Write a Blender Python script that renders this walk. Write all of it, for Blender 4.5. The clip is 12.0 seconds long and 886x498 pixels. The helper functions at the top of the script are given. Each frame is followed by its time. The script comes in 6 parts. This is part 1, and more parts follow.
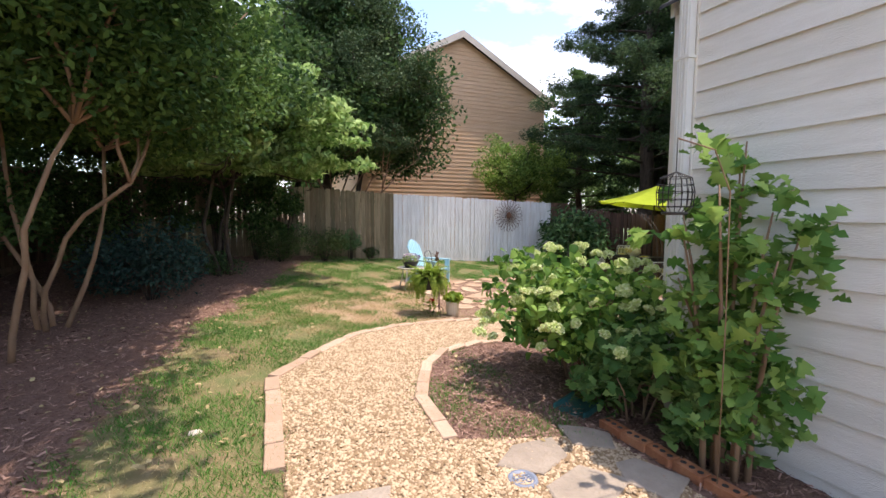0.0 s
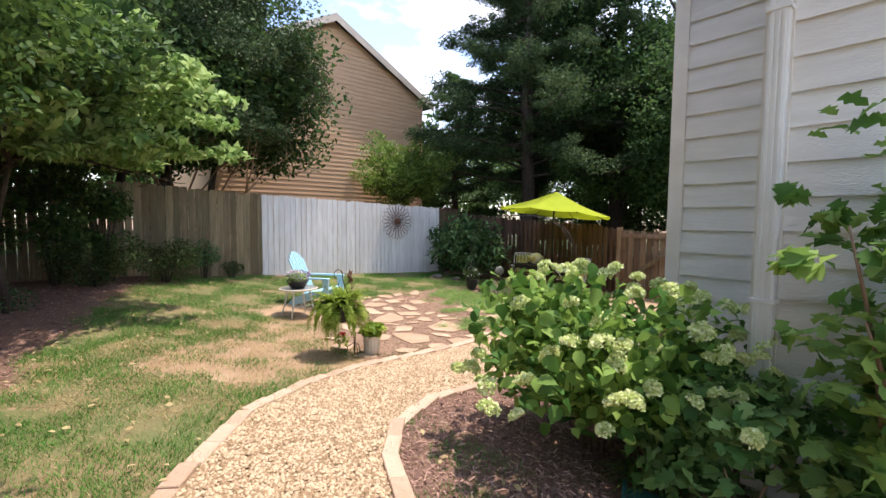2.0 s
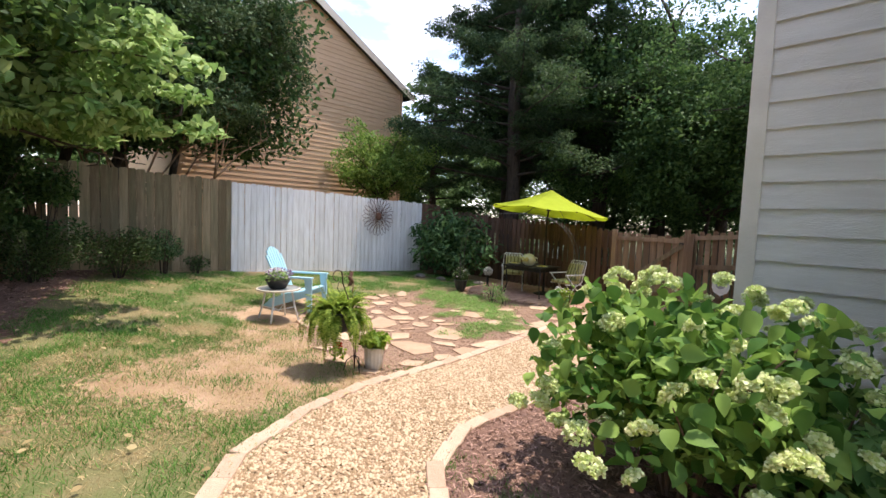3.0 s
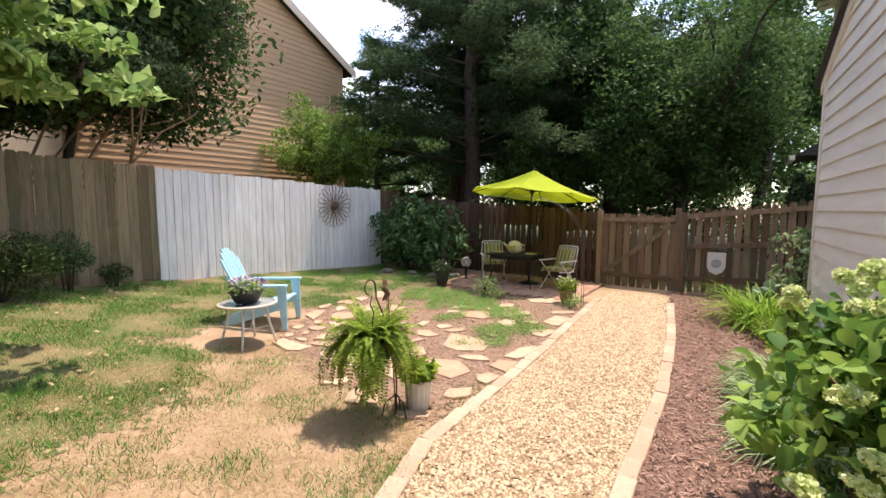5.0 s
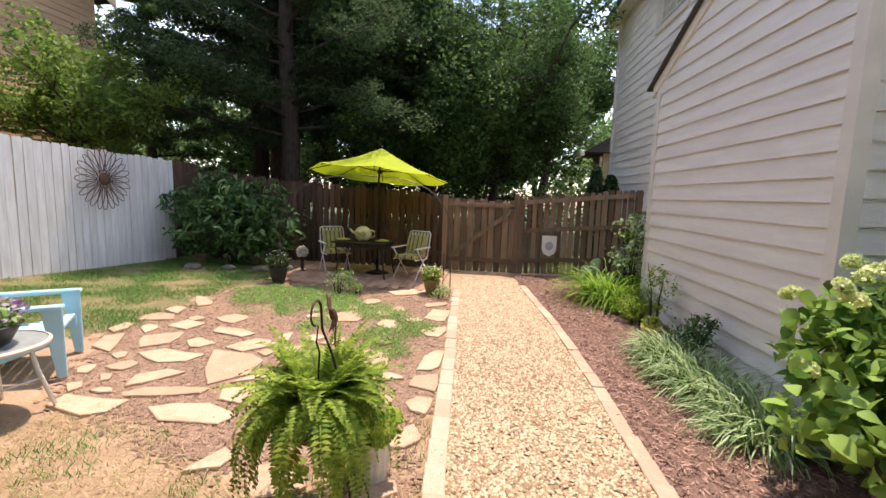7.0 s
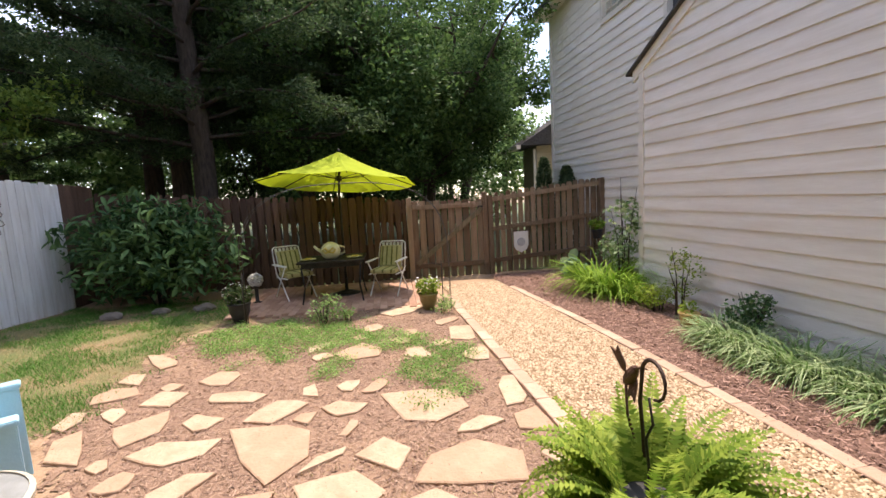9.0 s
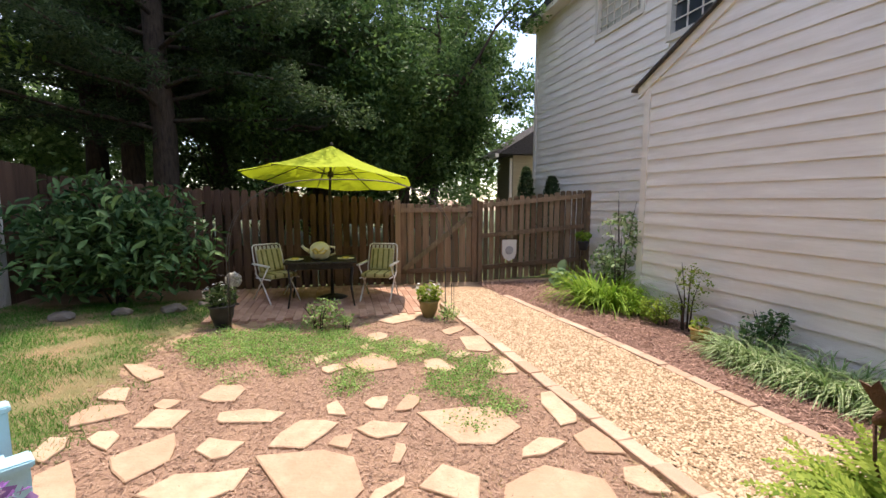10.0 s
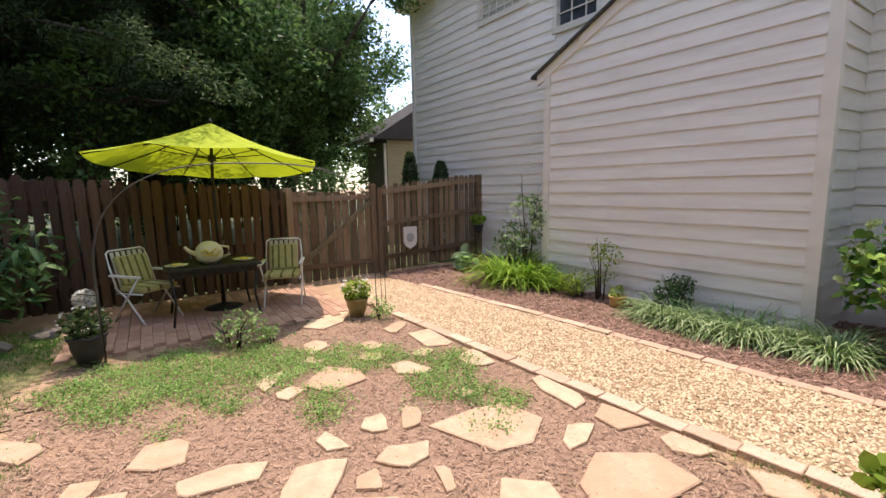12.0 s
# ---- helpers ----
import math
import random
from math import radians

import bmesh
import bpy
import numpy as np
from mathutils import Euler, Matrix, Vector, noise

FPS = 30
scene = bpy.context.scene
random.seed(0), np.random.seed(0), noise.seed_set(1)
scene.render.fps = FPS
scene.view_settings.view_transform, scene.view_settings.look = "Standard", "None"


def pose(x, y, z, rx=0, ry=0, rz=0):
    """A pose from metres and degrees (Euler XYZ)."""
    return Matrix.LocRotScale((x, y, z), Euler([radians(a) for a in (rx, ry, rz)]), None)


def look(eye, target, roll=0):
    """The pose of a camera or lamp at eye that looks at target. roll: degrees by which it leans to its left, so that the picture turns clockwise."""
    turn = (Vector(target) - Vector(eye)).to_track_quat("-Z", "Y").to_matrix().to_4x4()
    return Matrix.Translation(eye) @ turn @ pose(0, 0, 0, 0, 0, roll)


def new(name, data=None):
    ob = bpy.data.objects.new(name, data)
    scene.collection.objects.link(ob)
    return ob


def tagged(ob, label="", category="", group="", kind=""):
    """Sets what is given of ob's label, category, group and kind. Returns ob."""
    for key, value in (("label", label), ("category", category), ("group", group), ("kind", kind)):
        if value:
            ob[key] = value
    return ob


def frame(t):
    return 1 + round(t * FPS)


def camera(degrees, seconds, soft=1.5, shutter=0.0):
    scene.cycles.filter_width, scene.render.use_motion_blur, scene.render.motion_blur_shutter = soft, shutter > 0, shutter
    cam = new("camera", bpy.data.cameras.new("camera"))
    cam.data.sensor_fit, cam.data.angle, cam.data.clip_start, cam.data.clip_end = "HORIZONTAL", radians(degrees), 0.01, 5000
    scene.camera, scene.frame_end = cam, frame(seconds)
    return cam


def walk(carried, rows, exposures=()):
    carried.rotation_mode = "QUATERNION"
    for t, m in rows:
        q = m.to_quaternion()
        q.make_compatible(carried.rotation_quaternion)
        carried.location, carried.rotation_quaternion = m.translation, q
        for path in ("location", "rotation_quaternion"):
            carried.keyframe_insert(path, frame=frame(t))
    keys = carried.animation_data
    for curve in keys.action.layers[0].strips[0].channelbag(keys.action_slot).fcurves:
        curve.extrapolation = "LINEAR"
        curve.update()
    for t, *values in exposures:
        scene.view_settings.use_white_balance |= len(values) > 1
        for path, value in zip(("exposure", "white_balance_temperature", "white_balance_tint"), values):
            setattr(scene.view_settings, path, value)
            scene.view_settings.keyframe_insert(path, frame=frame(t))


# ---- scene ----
cam = camera(90.7, 12.0)
METRES, EYE, TILT, LEAN, TURN = 9.6, 1.5, 0.0, 0.0, -22.6
ROWS = [
    (0.0, 0.0, 0.0, 0.0, 0.03, -4.55, -0.4),
    (0.5, -0.0216, 0.0435, 0.0006, -3.94, -4.6, -2.15),
    (1.0, -0.0416, 0.0834, 0.0017, -7.1, -4.43, -0.88),
    (1.5, -0.0554, 0.1305, 0.0006, -11.22, -4.15, -1.12),
    (2.0, -0.0759, 0.1757, 0.0012, -18.67, -3.72, -0.55),
    (2.5, -0.0918, 0.2207, -0.0014, -19.67, -3.66, 0.98),
    (3.0, -0.1073, 0.2649, -0.0028, -23.29, -3.94, -2.25),
    (3.5, -0.122, 0.3041, -0.0002, -27.24, -4.74, 0.11),
    (5.5, -0.1684, 0.4719, -0.0088, -39.14, -5.79, -1.37),
    (6.0, -0.1757, 0.5113, -0.0084, -48.97, -5.99, -0.91),
    (6.5, -0.1707, 0.5486, -0.0121, -55.33, -6.62, -0.93),
    (8.5, -0.1596, 0.7104, -0.0122, -72.77, -6.73, -0.64),
    (9.0, -0.1567, 0.7528, -0.0115, -74.02, -6.85, 3.08),
    (9.5, -0.1465, 0.7959, -0.0121, -74.09, -6.6, 2.72),
    (10.0, -0.147, 0.8401, -0.0124, -80.58, -6.33, -0.19),
    (10.5, -0.1371, 0.873, -0.0165, -88.66, -6.06, -1.4),
    (11.0, -0.1235, 0.9073, -0.0136, -95.05, -6.84, -1.32),
    (11.5, -0.1194, 0.9405, -0.0109, -98.46, -7.96, 0.24),
    (12.0, -0.1064, 0.9559, -0.0146, -101.21, -8.11, 1.15),
]
walk(cam, [(t, pose(0, 0, EYE, TILT, LEAN, TURN) @ pose(METRES * x, METRES * y, METRES * z, 90 + pitch, roll, yaw)) for t, x, y, z, yaw, pitch, roll in ROWS],
     exposures=[(0, 1.55, 6950, 19), (3.5, 1.65, 6900, 17), (5.5, 1.70, 7300, 19), (9, 1.70, 7300, 21), (12, 1.60, 7200, 20)])
# ---- light: clear summer noon, high sun beyond the back fence ----
SUN_TO = Vector((0.95, -0.31, 0.0)).normalized() * math.cos(radians(73)) + Vector((0, 0, math.sin(radians(73))))
world = bpy.data.worlds.new("sky")
scene.world = world
world.use_nodes = True
wn = world.node_tree.nodes
wl = world.node_tree.links
bg = wn["Background"]
sky = wn.new("ShaderNodeTexSky")
sky.sky_type = "NISHITA"
sky.sun_disc = False
sky.sun_elevation = radians(73)
sky.sun_rotation = math.atan2(SUN_TO.x, SUN_TO.y)
sky.air_density, sky.dust_density, sky.ozone_density = 1.0, 0.5, 2.0
wtc = wn.new("ShaderNodeTexCoord")
wmap = wn.new("ShaderNodeMapping")
wmap.inputs["Scale"].default_value = (1.0, 1.0, 2.6)
wmap.inputs["Location"].default_value = (1.7, 0.4, 0.5)
cloud = wn.new("ShaderNodeTexNoise")
cloud.inputs["Scale"].default_value = 2.1
cloud.inputs["Detail"].default_value = 7
cloud.inputs["Roughness"].default_value = 0.6
cramp = wn.new("ShaderNodeValToRGB")
cramp.color_ramp.elements[0].position, cramp.color_ramp.elements[1].position = 0.46, 0.74
cmix = wn.new("ShaderNodeMix")
cmix.data_type = "RGBA"
cmix.inputs[7].default_value = (7.0, 7.2, 7.6, 1)
wl.new(wtc.outputs["Generated"], wmap.inputs[0])
wl.new(wmap.outputs[0], cloud.inputs["Vector"])
wl.new(cloud.outputs["Fac"], cramp.inputs[0])
wl.new(cramp.outputs[0], cmix.inputs[0])
wl.new(sky.outputs[0], cmix.inputs[6])
wl.new(cmix.outputs[2], bg.inputs["Color"])
bg.inputs["Strength"].default_value = 0.15
sun = new("sun", bpy.data.lights.new("sun", "SUN"))
sun.data.energy, sun.data.angle, sun.data.color = 2.0, radians(0.6), (1.0, 0.955, 0.87)
sun.matrix_world = look((0, 0, 30), Vector((0, 0, 30)) - SUN_TO)
# ---- materials ----
def mat(name, a, b, scale=6.0, rough=0.7, bump=0.0, bscale=60.0, metal=0.0, dirt=None, dirt_scale=1.3, dirt_amt=0.5, stretch=(1, 1, 1), island=0.0, obj=0.0, spec=0.4, trans=0.0):
    """A surface that runs between two colours at a fine and a coarse scale, with relief, stains and piece-to-piece variation."""
    m = bpy.data.materials.new(name)
    m.use_nodes = True
    n, l = m.node_tree.nodes, m.node_tree.links
    p = n["Principled BSDF"]
    p.inputs["Roughness"].default_value, p.inputs["Metallic"].default_value = rough, metal
    p.inputs["Specular IOR Level"].default_value = spec
    tc = n.new("ShaderNodeTexCoord")
    mp = n.new("ShaderNodeMapping")
    mp.inputs["Scale"].default_value = stretch
    l.new(tc.outputs["Object"], mp.inputs[0])
    n1 = n.new("ShaderNodeTexNoise")
    n1.inputs["Scale"].default_value, n1.inputs["Detail"].default_value = scale, 6
    n1.inputs["Roughness"].default_value = 0.65
    l.new(mp.outputs[0], n1.inputs["Vector"])
    r = n.new("ShaderNodeValToRGB")
    r.color_ramp.elements[0].position, r.color_ramp.elements[1].position = 0.3, 0.7
    r.color_ramp.elements[0].color, r.color_ramp.elements[1].color = (*a, 1), (*b, 1)
    fac = n1.outputs["Fac"]
    if island or obj:
        src = n.new("ShaderNodeNewGeometry").outputs["Random Per Island"] if island else n.new("ShaderNodeObjectInfo").outputs["Random"]
        mr = n.new("ShaderNodeMath")
        mr.operation = "MULTIPLY_ADD"
        mr.inputs[1].default_value, mr.inputs[2].default_value = (island or obj), -0.5 * (island or obj)
        l.new(src, mr.inputs[0])
        ad = n.new("ShaderNodeMath")
        l.new(fac, ad.inputs[0])
        l.new(mr.outputs[0], ad.inputs[1])
        fac = ad.outputs[0]
    l.new(fac, r.inputs[0])
    col = r.outputs[0]
    if dirt:
        n2 = n.new("ShaderNodeTexNoise")
        n2.inputs["Scale"].default_value, n2.inputs["Detail"].default_value = dirt_scale, 5
        l.new(mp.outputs[0], n2.inputs["Vector"])
        r2 = n.new("ShaderNodeValToRGB")
        r2.color_ramp.elements[0].position, r2.color_ramp.elements[1].position = 0.42, 0.72
        l.new(n2.outputs["Fac"], r2.inputs[0])
        sc = n.new("ShaderNodeMath")
        sc.operation = "MULTIPLY"
        sc.inputs[1].default_value = dirt_amt
        l.new(r2.outputs[0], sc.inputs[0])
        mx = n.new("ShaderNodeMix")
        mx.data_type = "RGBA"
        mx.inputs[7].default_value = (*dirt, 1)
        l.new(sc.outputs[0], mx.inputs[0])
        l.new(col, mx.inputs[6])
        col = mx.outputs[2]
    l.new(col, p.inputs["Base Color"])
    if bump:
        nb = n.new("ShaderNodeTexNoise")
        nb.inputs["Scale"].default_value, nb.inputs["Detail"].default_value = bscale, 4
        l.new(mp.outputs[0], nb.inputs["Vector"])
        bp = n.new("ShaderNodeBump")
        bp.inputs["Strength"].default_value, bp.inputs["Distance"].default_value = bump, 0.02
        l.new(nb.outputs["Fac"], bp.inputs["Height"])
        l.new(bp.outputs[0], p.inputs["Normal"])
    if trans:
        tr = n.new("ShaderNodeBsdfTranslucent")
        mxs = n.new("ShaderNodeMixShader")
        mxs.inputs[0].default_value = trans
        l.new(col, tr.inputs["Color"])
        l.new(p.outputs[0], mxs.inputs[1])
        l.new(tr.outputs[0], mxs.inputs[2])
        l.new(mxs.outputs[0], n["Material Output"].inputs["Surface"])
    return m


def leafmat(name, a, b, rough=0.5, trans=0.35):
    return mat(name, a, b, scale=0.9, rough=max(rough, 0.62), island=0.55, spec=0.22, trans=trans)


M_SOIL = mat("clay_soil", (0.31, 0.20, 0.12), (0.47, 0.325, 0.21), 2.2, 0.95, 0.6, 45, dirt=(0.30, 0.20, 0.11), dirt_scale=5, dirt_amt=0.6)
M_WOODFLOOR = mat("woodland_floor", (0.05, 0.075, 0.025), (0.13, 0.17, 0.06), 0.8, 0.95, 0.8, 6, dirt=(0.10, 0.07, 0.045), dirt_scale=0.3)
M_LAWN = mat("lawn_soil", (0.33, 0.215, 0.125), (0.09, 0.15, 0.04), 1.1, 0.95, 0.8, 70, dirt=(0.10, 0.13, 0.035), dirt_scale=3.5, dirt_amt=0.6)
M_MULCH = mat("bark_mulch", (0.15, 0.082, 0.06), (0.30, 0.18, 0.135), 38, 0.95, 1.0, 90, dirt=(0.24, 0.13, 0.09), dirt_scale=2.5, dirt_amt=0.5)
M_CHIP = mat("bark_chip", (0.13, 0.07, 0.05), (0.44, 0.27, 0.205), 12, 0.9, island=0.9)
M_CHIP_PALE = mat("pale_bark_chip", (0.21, 0.125, 0.088), (0.44, 0.295, 0.205), 12, 0.9, island=0.9)
M_MULCH_THIN = mat("thin_mulch", (0.22, 0.13, 0.088), (0.38, 0.25, 0.17), 26, 0.95, 0.9, 80, dirt=(0.38, 0.245, 0.155), dirt_scale=1.6, dirt_amt=0.7)
M_GRAVEL_BED = mat("gravel_bed", (0.21, 0.135, 0.075), (0.38, 0.26, 0.155), 60, 0.95, 1.0, 80)
M_PEBBLE = mat("pebble", (0.285, 0.188, 0.102), (0.56, 0.42, 0.275), 8, 0.8, island=0.85)
M_KERB = mat("kerb_paver", (0.46, 0.31, 0.215), (0.60, 0.43, 0.315), 9, 0.9, 0.4, 120, dirt=(0.36, 0.22, 0.14), dirt_scale=6, dirt_amt=0.5, obj=0.5)
M_SLAB = mat("flagstone", (0.43, 0.285, 0.185), (0.54, 0.39, 0.265), 3.5, 0.85, 0.5, 35, dirt=(0.38, 0.24, 0.15), dirt_scale=9, dirt_amt=0.6, obj=0.5)
M_SLAB_GREY = mat("grey_flagstone", (0.29, 0.235, 0.185), (0.41, 0.335, 0.265), 4.5, 0.85, 0.5, 40, dirt=(0.26, 0.22, 0.17), dirt_scale=8, obj=0.3)
M_PATIO = mat("patio_paver", (0.36, 0.205, 0.14), (0.48, 0.30, 0.215), 9, 0.9, 0.4, 90, obj=0.6)
M_BRICK = mat("cored_brick", (0.36, 0.13, 0.06), (0.50, 0.22, 0.11), 14, 0.9, 0.5, 90, obj=0.4)
M_SIDING = mat("painted_siding", (0.78, 0.74, 0.67), (0.85, 0.81, 0.745), 5, 0.6, 0.35, 28, stretch=(1, 1, 9), dirt=(0.66, 0.60, 0.52), dirt_scale=1.2, dirt_amt=0.5, obj=0.25)
M_SIDING_W = mat("painted_siding_west", (0.79, 0.76, 0.70), (0.86, 0.83, 0.78), 5, 0.6, 0.45, 28, stretch=(1, 1, 9), dirt=(0.66, 0.63, 0.57), dirt_scale=1.2, dirt_amt=0.5, obj=0.25)
M_TRIM = mat("painted_trim", (0.74, 0.69, 0.61), (0.80, 0.75, 0.67), 4, 0.55, 0.15, 50, dirt=(0.62, 0.57, 0.49), dirt_scale=3)
M_SPOUT = mat("painted_downspout", (0.72, 0.71, 0.67), (0.78, 0.77, 0.73), 4, 0.4, 0.1, 30)
M_ROOF = mat("dark_shingle", (0.025, 0.025, 0.028), (0.09, 0.085, 0.085), 25, 0.9, 0.8, 120, obj=0.4)
M_TAN = mat("tan_siding", (0.62, 0.38, 0.22), (0.70, 0.46, 0.28), 1.5, 0.7, 0.2, 20, stretch=(1, 1, 6), obj=0.15)
M_TANTRIM = mat("tan_trim", (0.62, 0.52, 0.42), (0.68, 0.58, 0.48), 3, 0.6)
M_WHITEB = mat("whitewashed_board", (0.78, 0.775, 0.76), (0.88, 0.875, 0.86), 2.2, 0.8, 0.5, 40, stretch=(6, 6, 0.7), dirt=(0.56, 0.52, 0.47), dirt_scale=2.6, dirt_amt=0.5, obj=0.5)
M_CEDAR = mat("weathered_board", (0.17, 0.105, 0.062), (0.36, 0.245, 0.155), 3, 0.9, 0.7, 40, stretch=(7, 7, 0.6), dirt=(0.10, 0.10, 0.06), dirt_scale=1.5, dirt_amt=0.5, obj=0.7)
M_CEDAR_G = mat("grey_weathered_board", (0.17, 0.125, 0.072), (0.36, 0.275, 0.17), 3, 0.9, 0.7, 40, stretch=(7, 7, 0.6), dirt=(0.12, 0.13, 0.07), dirt_scale=1.2, dirt_amt=0.6, obj=0.5)
M_CEDAR_D = mat("brown_board", (0.08, 0.043, 0.028), (0.165, 0.095, 0.062), 3, 0.9, 0.7, 40, stretch=(7, 7, 0.6), dirt=(0.07, 0.045, 0.03), dirt_scale=1.5, dirt_amt=0.5, obj=0.7)
M_BARK = mat("bark", (0.034, 0.025, 0.02), (0.10, 0.074, 0.057), 9, 0.95, 1.0, 25, stretch=(2, 2, 0.5))
M_MYRTLE = mat("smooth_bark", (0.22, 0.125, 0.07), (0.36, 0.235, 0.145), 4, 0.8, 0.4, 12, stretch=(2, 2, 0.4), dirt=(0.16, 0.10, 0.07), dirt_scale=3)
L_CONIFER = leafmat("conifer_needles", (0.030, 0.062, 0.028), (0.10, 0.158, 0.068), 0.6, 0.4)
L_OAK = leafmat("oak_leaf", (0.036, 0.085, 0.025), (0.13, 0.225, 0.068), 0.5, 0.4)
L_SHADE = leafmat("shade_tree_leaf", (0.03, 0.075, 0.022), (0.105, 0.18, 0.055))
L_HOLLY = leafmat("holly_leaf", (0.035, 0.075, 0.028), (0.12, 0.17, 0.075), 0.5, 0.2)
L_DOGWOOD = leafmat("dogwood_leaf", (0.17, 0.30, 0.08), (0.46, 0.60, 0.24), 0.45, 0.45)
L_MYRTLE = leafmat("myrtle_leaf", (0.035, 0.085, 0.022), (0.12, 0.21, 0.05))
L_LIGHT = leafmat("young_leaf", (0.15, 0.25, 0.03), (0.38, 0.48, 0.08), 0.5, 0.45)
L_YOUNG = leafmat("feathery_young_leaf", (0.08, 0.16, 0.03), (0.26, 0.38, 0.085), 0.5, 0.4)
L_FAR = leafmat("distant_leaf", (0.09, 0.175, 0.05), (0.27, 0.40, 0.14), 0.6, 0.4)
L_BLUE = leafmat("blue_shrub_leaf", (0.025, 0.065, 0.055), (0.06, 0.125, 0.10))
L_SHRUB = leafmat("shrub_leaf", (0.035, 0.065, 0.02), (0.10, 0.15, 0.05))
L_RHODO = leafmat("broad_dark_leaf", (0.03, 0.085, 0.03), (0.15, 0.27, 0.10), 0.5, 0.25)
L_HYDR = leafmat("hydrangea_leaf", (0.06, 0.155, 0.028), (0.30, 0.46, 0.10), 0.5, 0.38)
L_OAKHYDR = leafmat("oakleaf_hydrangea_leaf", (0.085, 0.20, 0.04), (0.34, 0.50, 0.13), 0.5, 0.42)
L_LOBED = leafmat("dark_lobed_leaf", (0.075, 0.18, 0.05), (0.29, 0.45, 0.15), 0.5, 0.35)
L_BLOOM = leafmat("green_white_petal", (0.56, 0.66, 0.24), (0.90, 0.92, 0.58), 0.7, 0.3)
L_FERN = leafmat("fern_leaf", (0.13, 0.23, 0.025), (0.38, 0.48, 0.08), 0.5, 0.45)
L_GRASS = leafmat("grass_blade", (0.045, 0.165, 0.022), (0.145, 0.33, 0.065), 0.7, 0.3)
L_STRAW = leafmat("dry_grass", (0.36, 0.27, 0.13), (0.52, 0.42, 0.22), 0.8, 0.2)
L_THYME = leafmat("creeping_thyme", (0.10, 0.235, 0.045), (0.33, 0.52, 0.15), 0.6, 0.4)
L_LILY = leafmat("strap_leaf", (0.12, 0.26, 0.02), (0.34, 0.50, 0.07), 0.5, 0.4)
L_HOSTA = leafmat("grey_green_broad_leaf", (0.14, 0.24, 0.13), (0.30, 0.42, 0.26), 0.5, 0.3)
L_LIRIOPE = leafmat("variegated_blade", (0.12, 0.22, 0.06), (0.48, 0.58, 0.32), 0.5, 0.3)
# ---- helpers for building ----
def sst(a, b, v):
    u = np.clip((v - a) / (b - a), 0, 1)
    return u * u * (3 - 2 * u)


def ground_z(x, y):
    """The lie of the land: it falls from the walk's start to the patio and rises to the long fence."""
    x, y = np.asarray(x, float), np.asarray(y, float)
    return -0.23 * sst(0, 4.5, x) + 0.086 * np.minimum(np.maximum(0, y - 8.5), 6) * (1 - 0.78 * sst(3, 9.5, x))


def gz(x, y):
    return float(ground_z(x, y))


def mesh_of(name, verts, faces, material, smooth=False):
    me = bpy.data.meshes.new(name)
    me.from_pydata([tuple(v) for v in verts], [], faces)
    if smooth:
        me.shade_smooth()
    me.materials.append(material)
    return me


def quads_mesh(name, v, material):
    """A mesh of loose polygons; v has the shape (count, corners, 3)."""
    v = np.asarray(v, np.float32)
    n, k, _ = v.shape
    me = bpy.data.meshes.new(name)
    me.vertices.add(n * k)
    me.vertices.foreach_set("co", v.ravel())
    me.loops.add(n * k)
    me.loops.foreach_set("vertex_index", np.arange(n * k, dtype=np.int32))
    me.polygons.add(n)
    me.polygons.foreach_set("loop_start", np.arange(0, n * k, k, dtype=np.int32))
    me.update(calc_edges=True)
    me.materials.append(material)
    return me


def part(name, bm, material, parent, label=""):
    """Links a bmesh or a mesh as one object under a thing or a part."""
    if isinstance(bm, bmesh.types.BMesh):
        me = bpy.data.meshes.new(name)
        bm.to_mesh(me)
        bm.free()
        me.materials.append(material)
    else:
        me = bm
    ob = new(name, me)
    if parent is not None:
        ob.parent = parent
    return tagged(ob, label=label)


def thing(name, x, y, z, label, category, group="", kind="", rz=0.0):
    ob = new(name)
    ob.empty_display_size = 0.1
    ob.matrix_basis = pose(x, y, z, 0, 0, rz)
    return tagged(ob, label, category, group, kind)


def box(bm, x0, y0, z0, x1, y1, z1, bevel=0.0, m=None):
    r = bmesh.ops.create_cube(bm, size=1)
    t = Matrix.Translation(((x0 + x1) / 2, (y0 + y1) / 2, (z0 + z1) / 2)) @ Matrix.Diagonal((x1 - x0, y1 - y0, z1 - z0, 1))
    bmesh.ops.transform(bm, matrix=(m @ t if m else t), verts=r["verts"])
    if bevel:
        ed = list({e for v in r["verts"] for e in v.link_edges})
        bmesh.ops.bevel(bm, geom=ed, offset=bevel, segments=2, profile=0.6, affect="EDGES")
    return bm


def boxbm(x0, y0, z0, x1, y1, z1, bevel=0.0):
    return box(bmesh.new(), x0, y0, z0, x1, y1, z1, bevel)


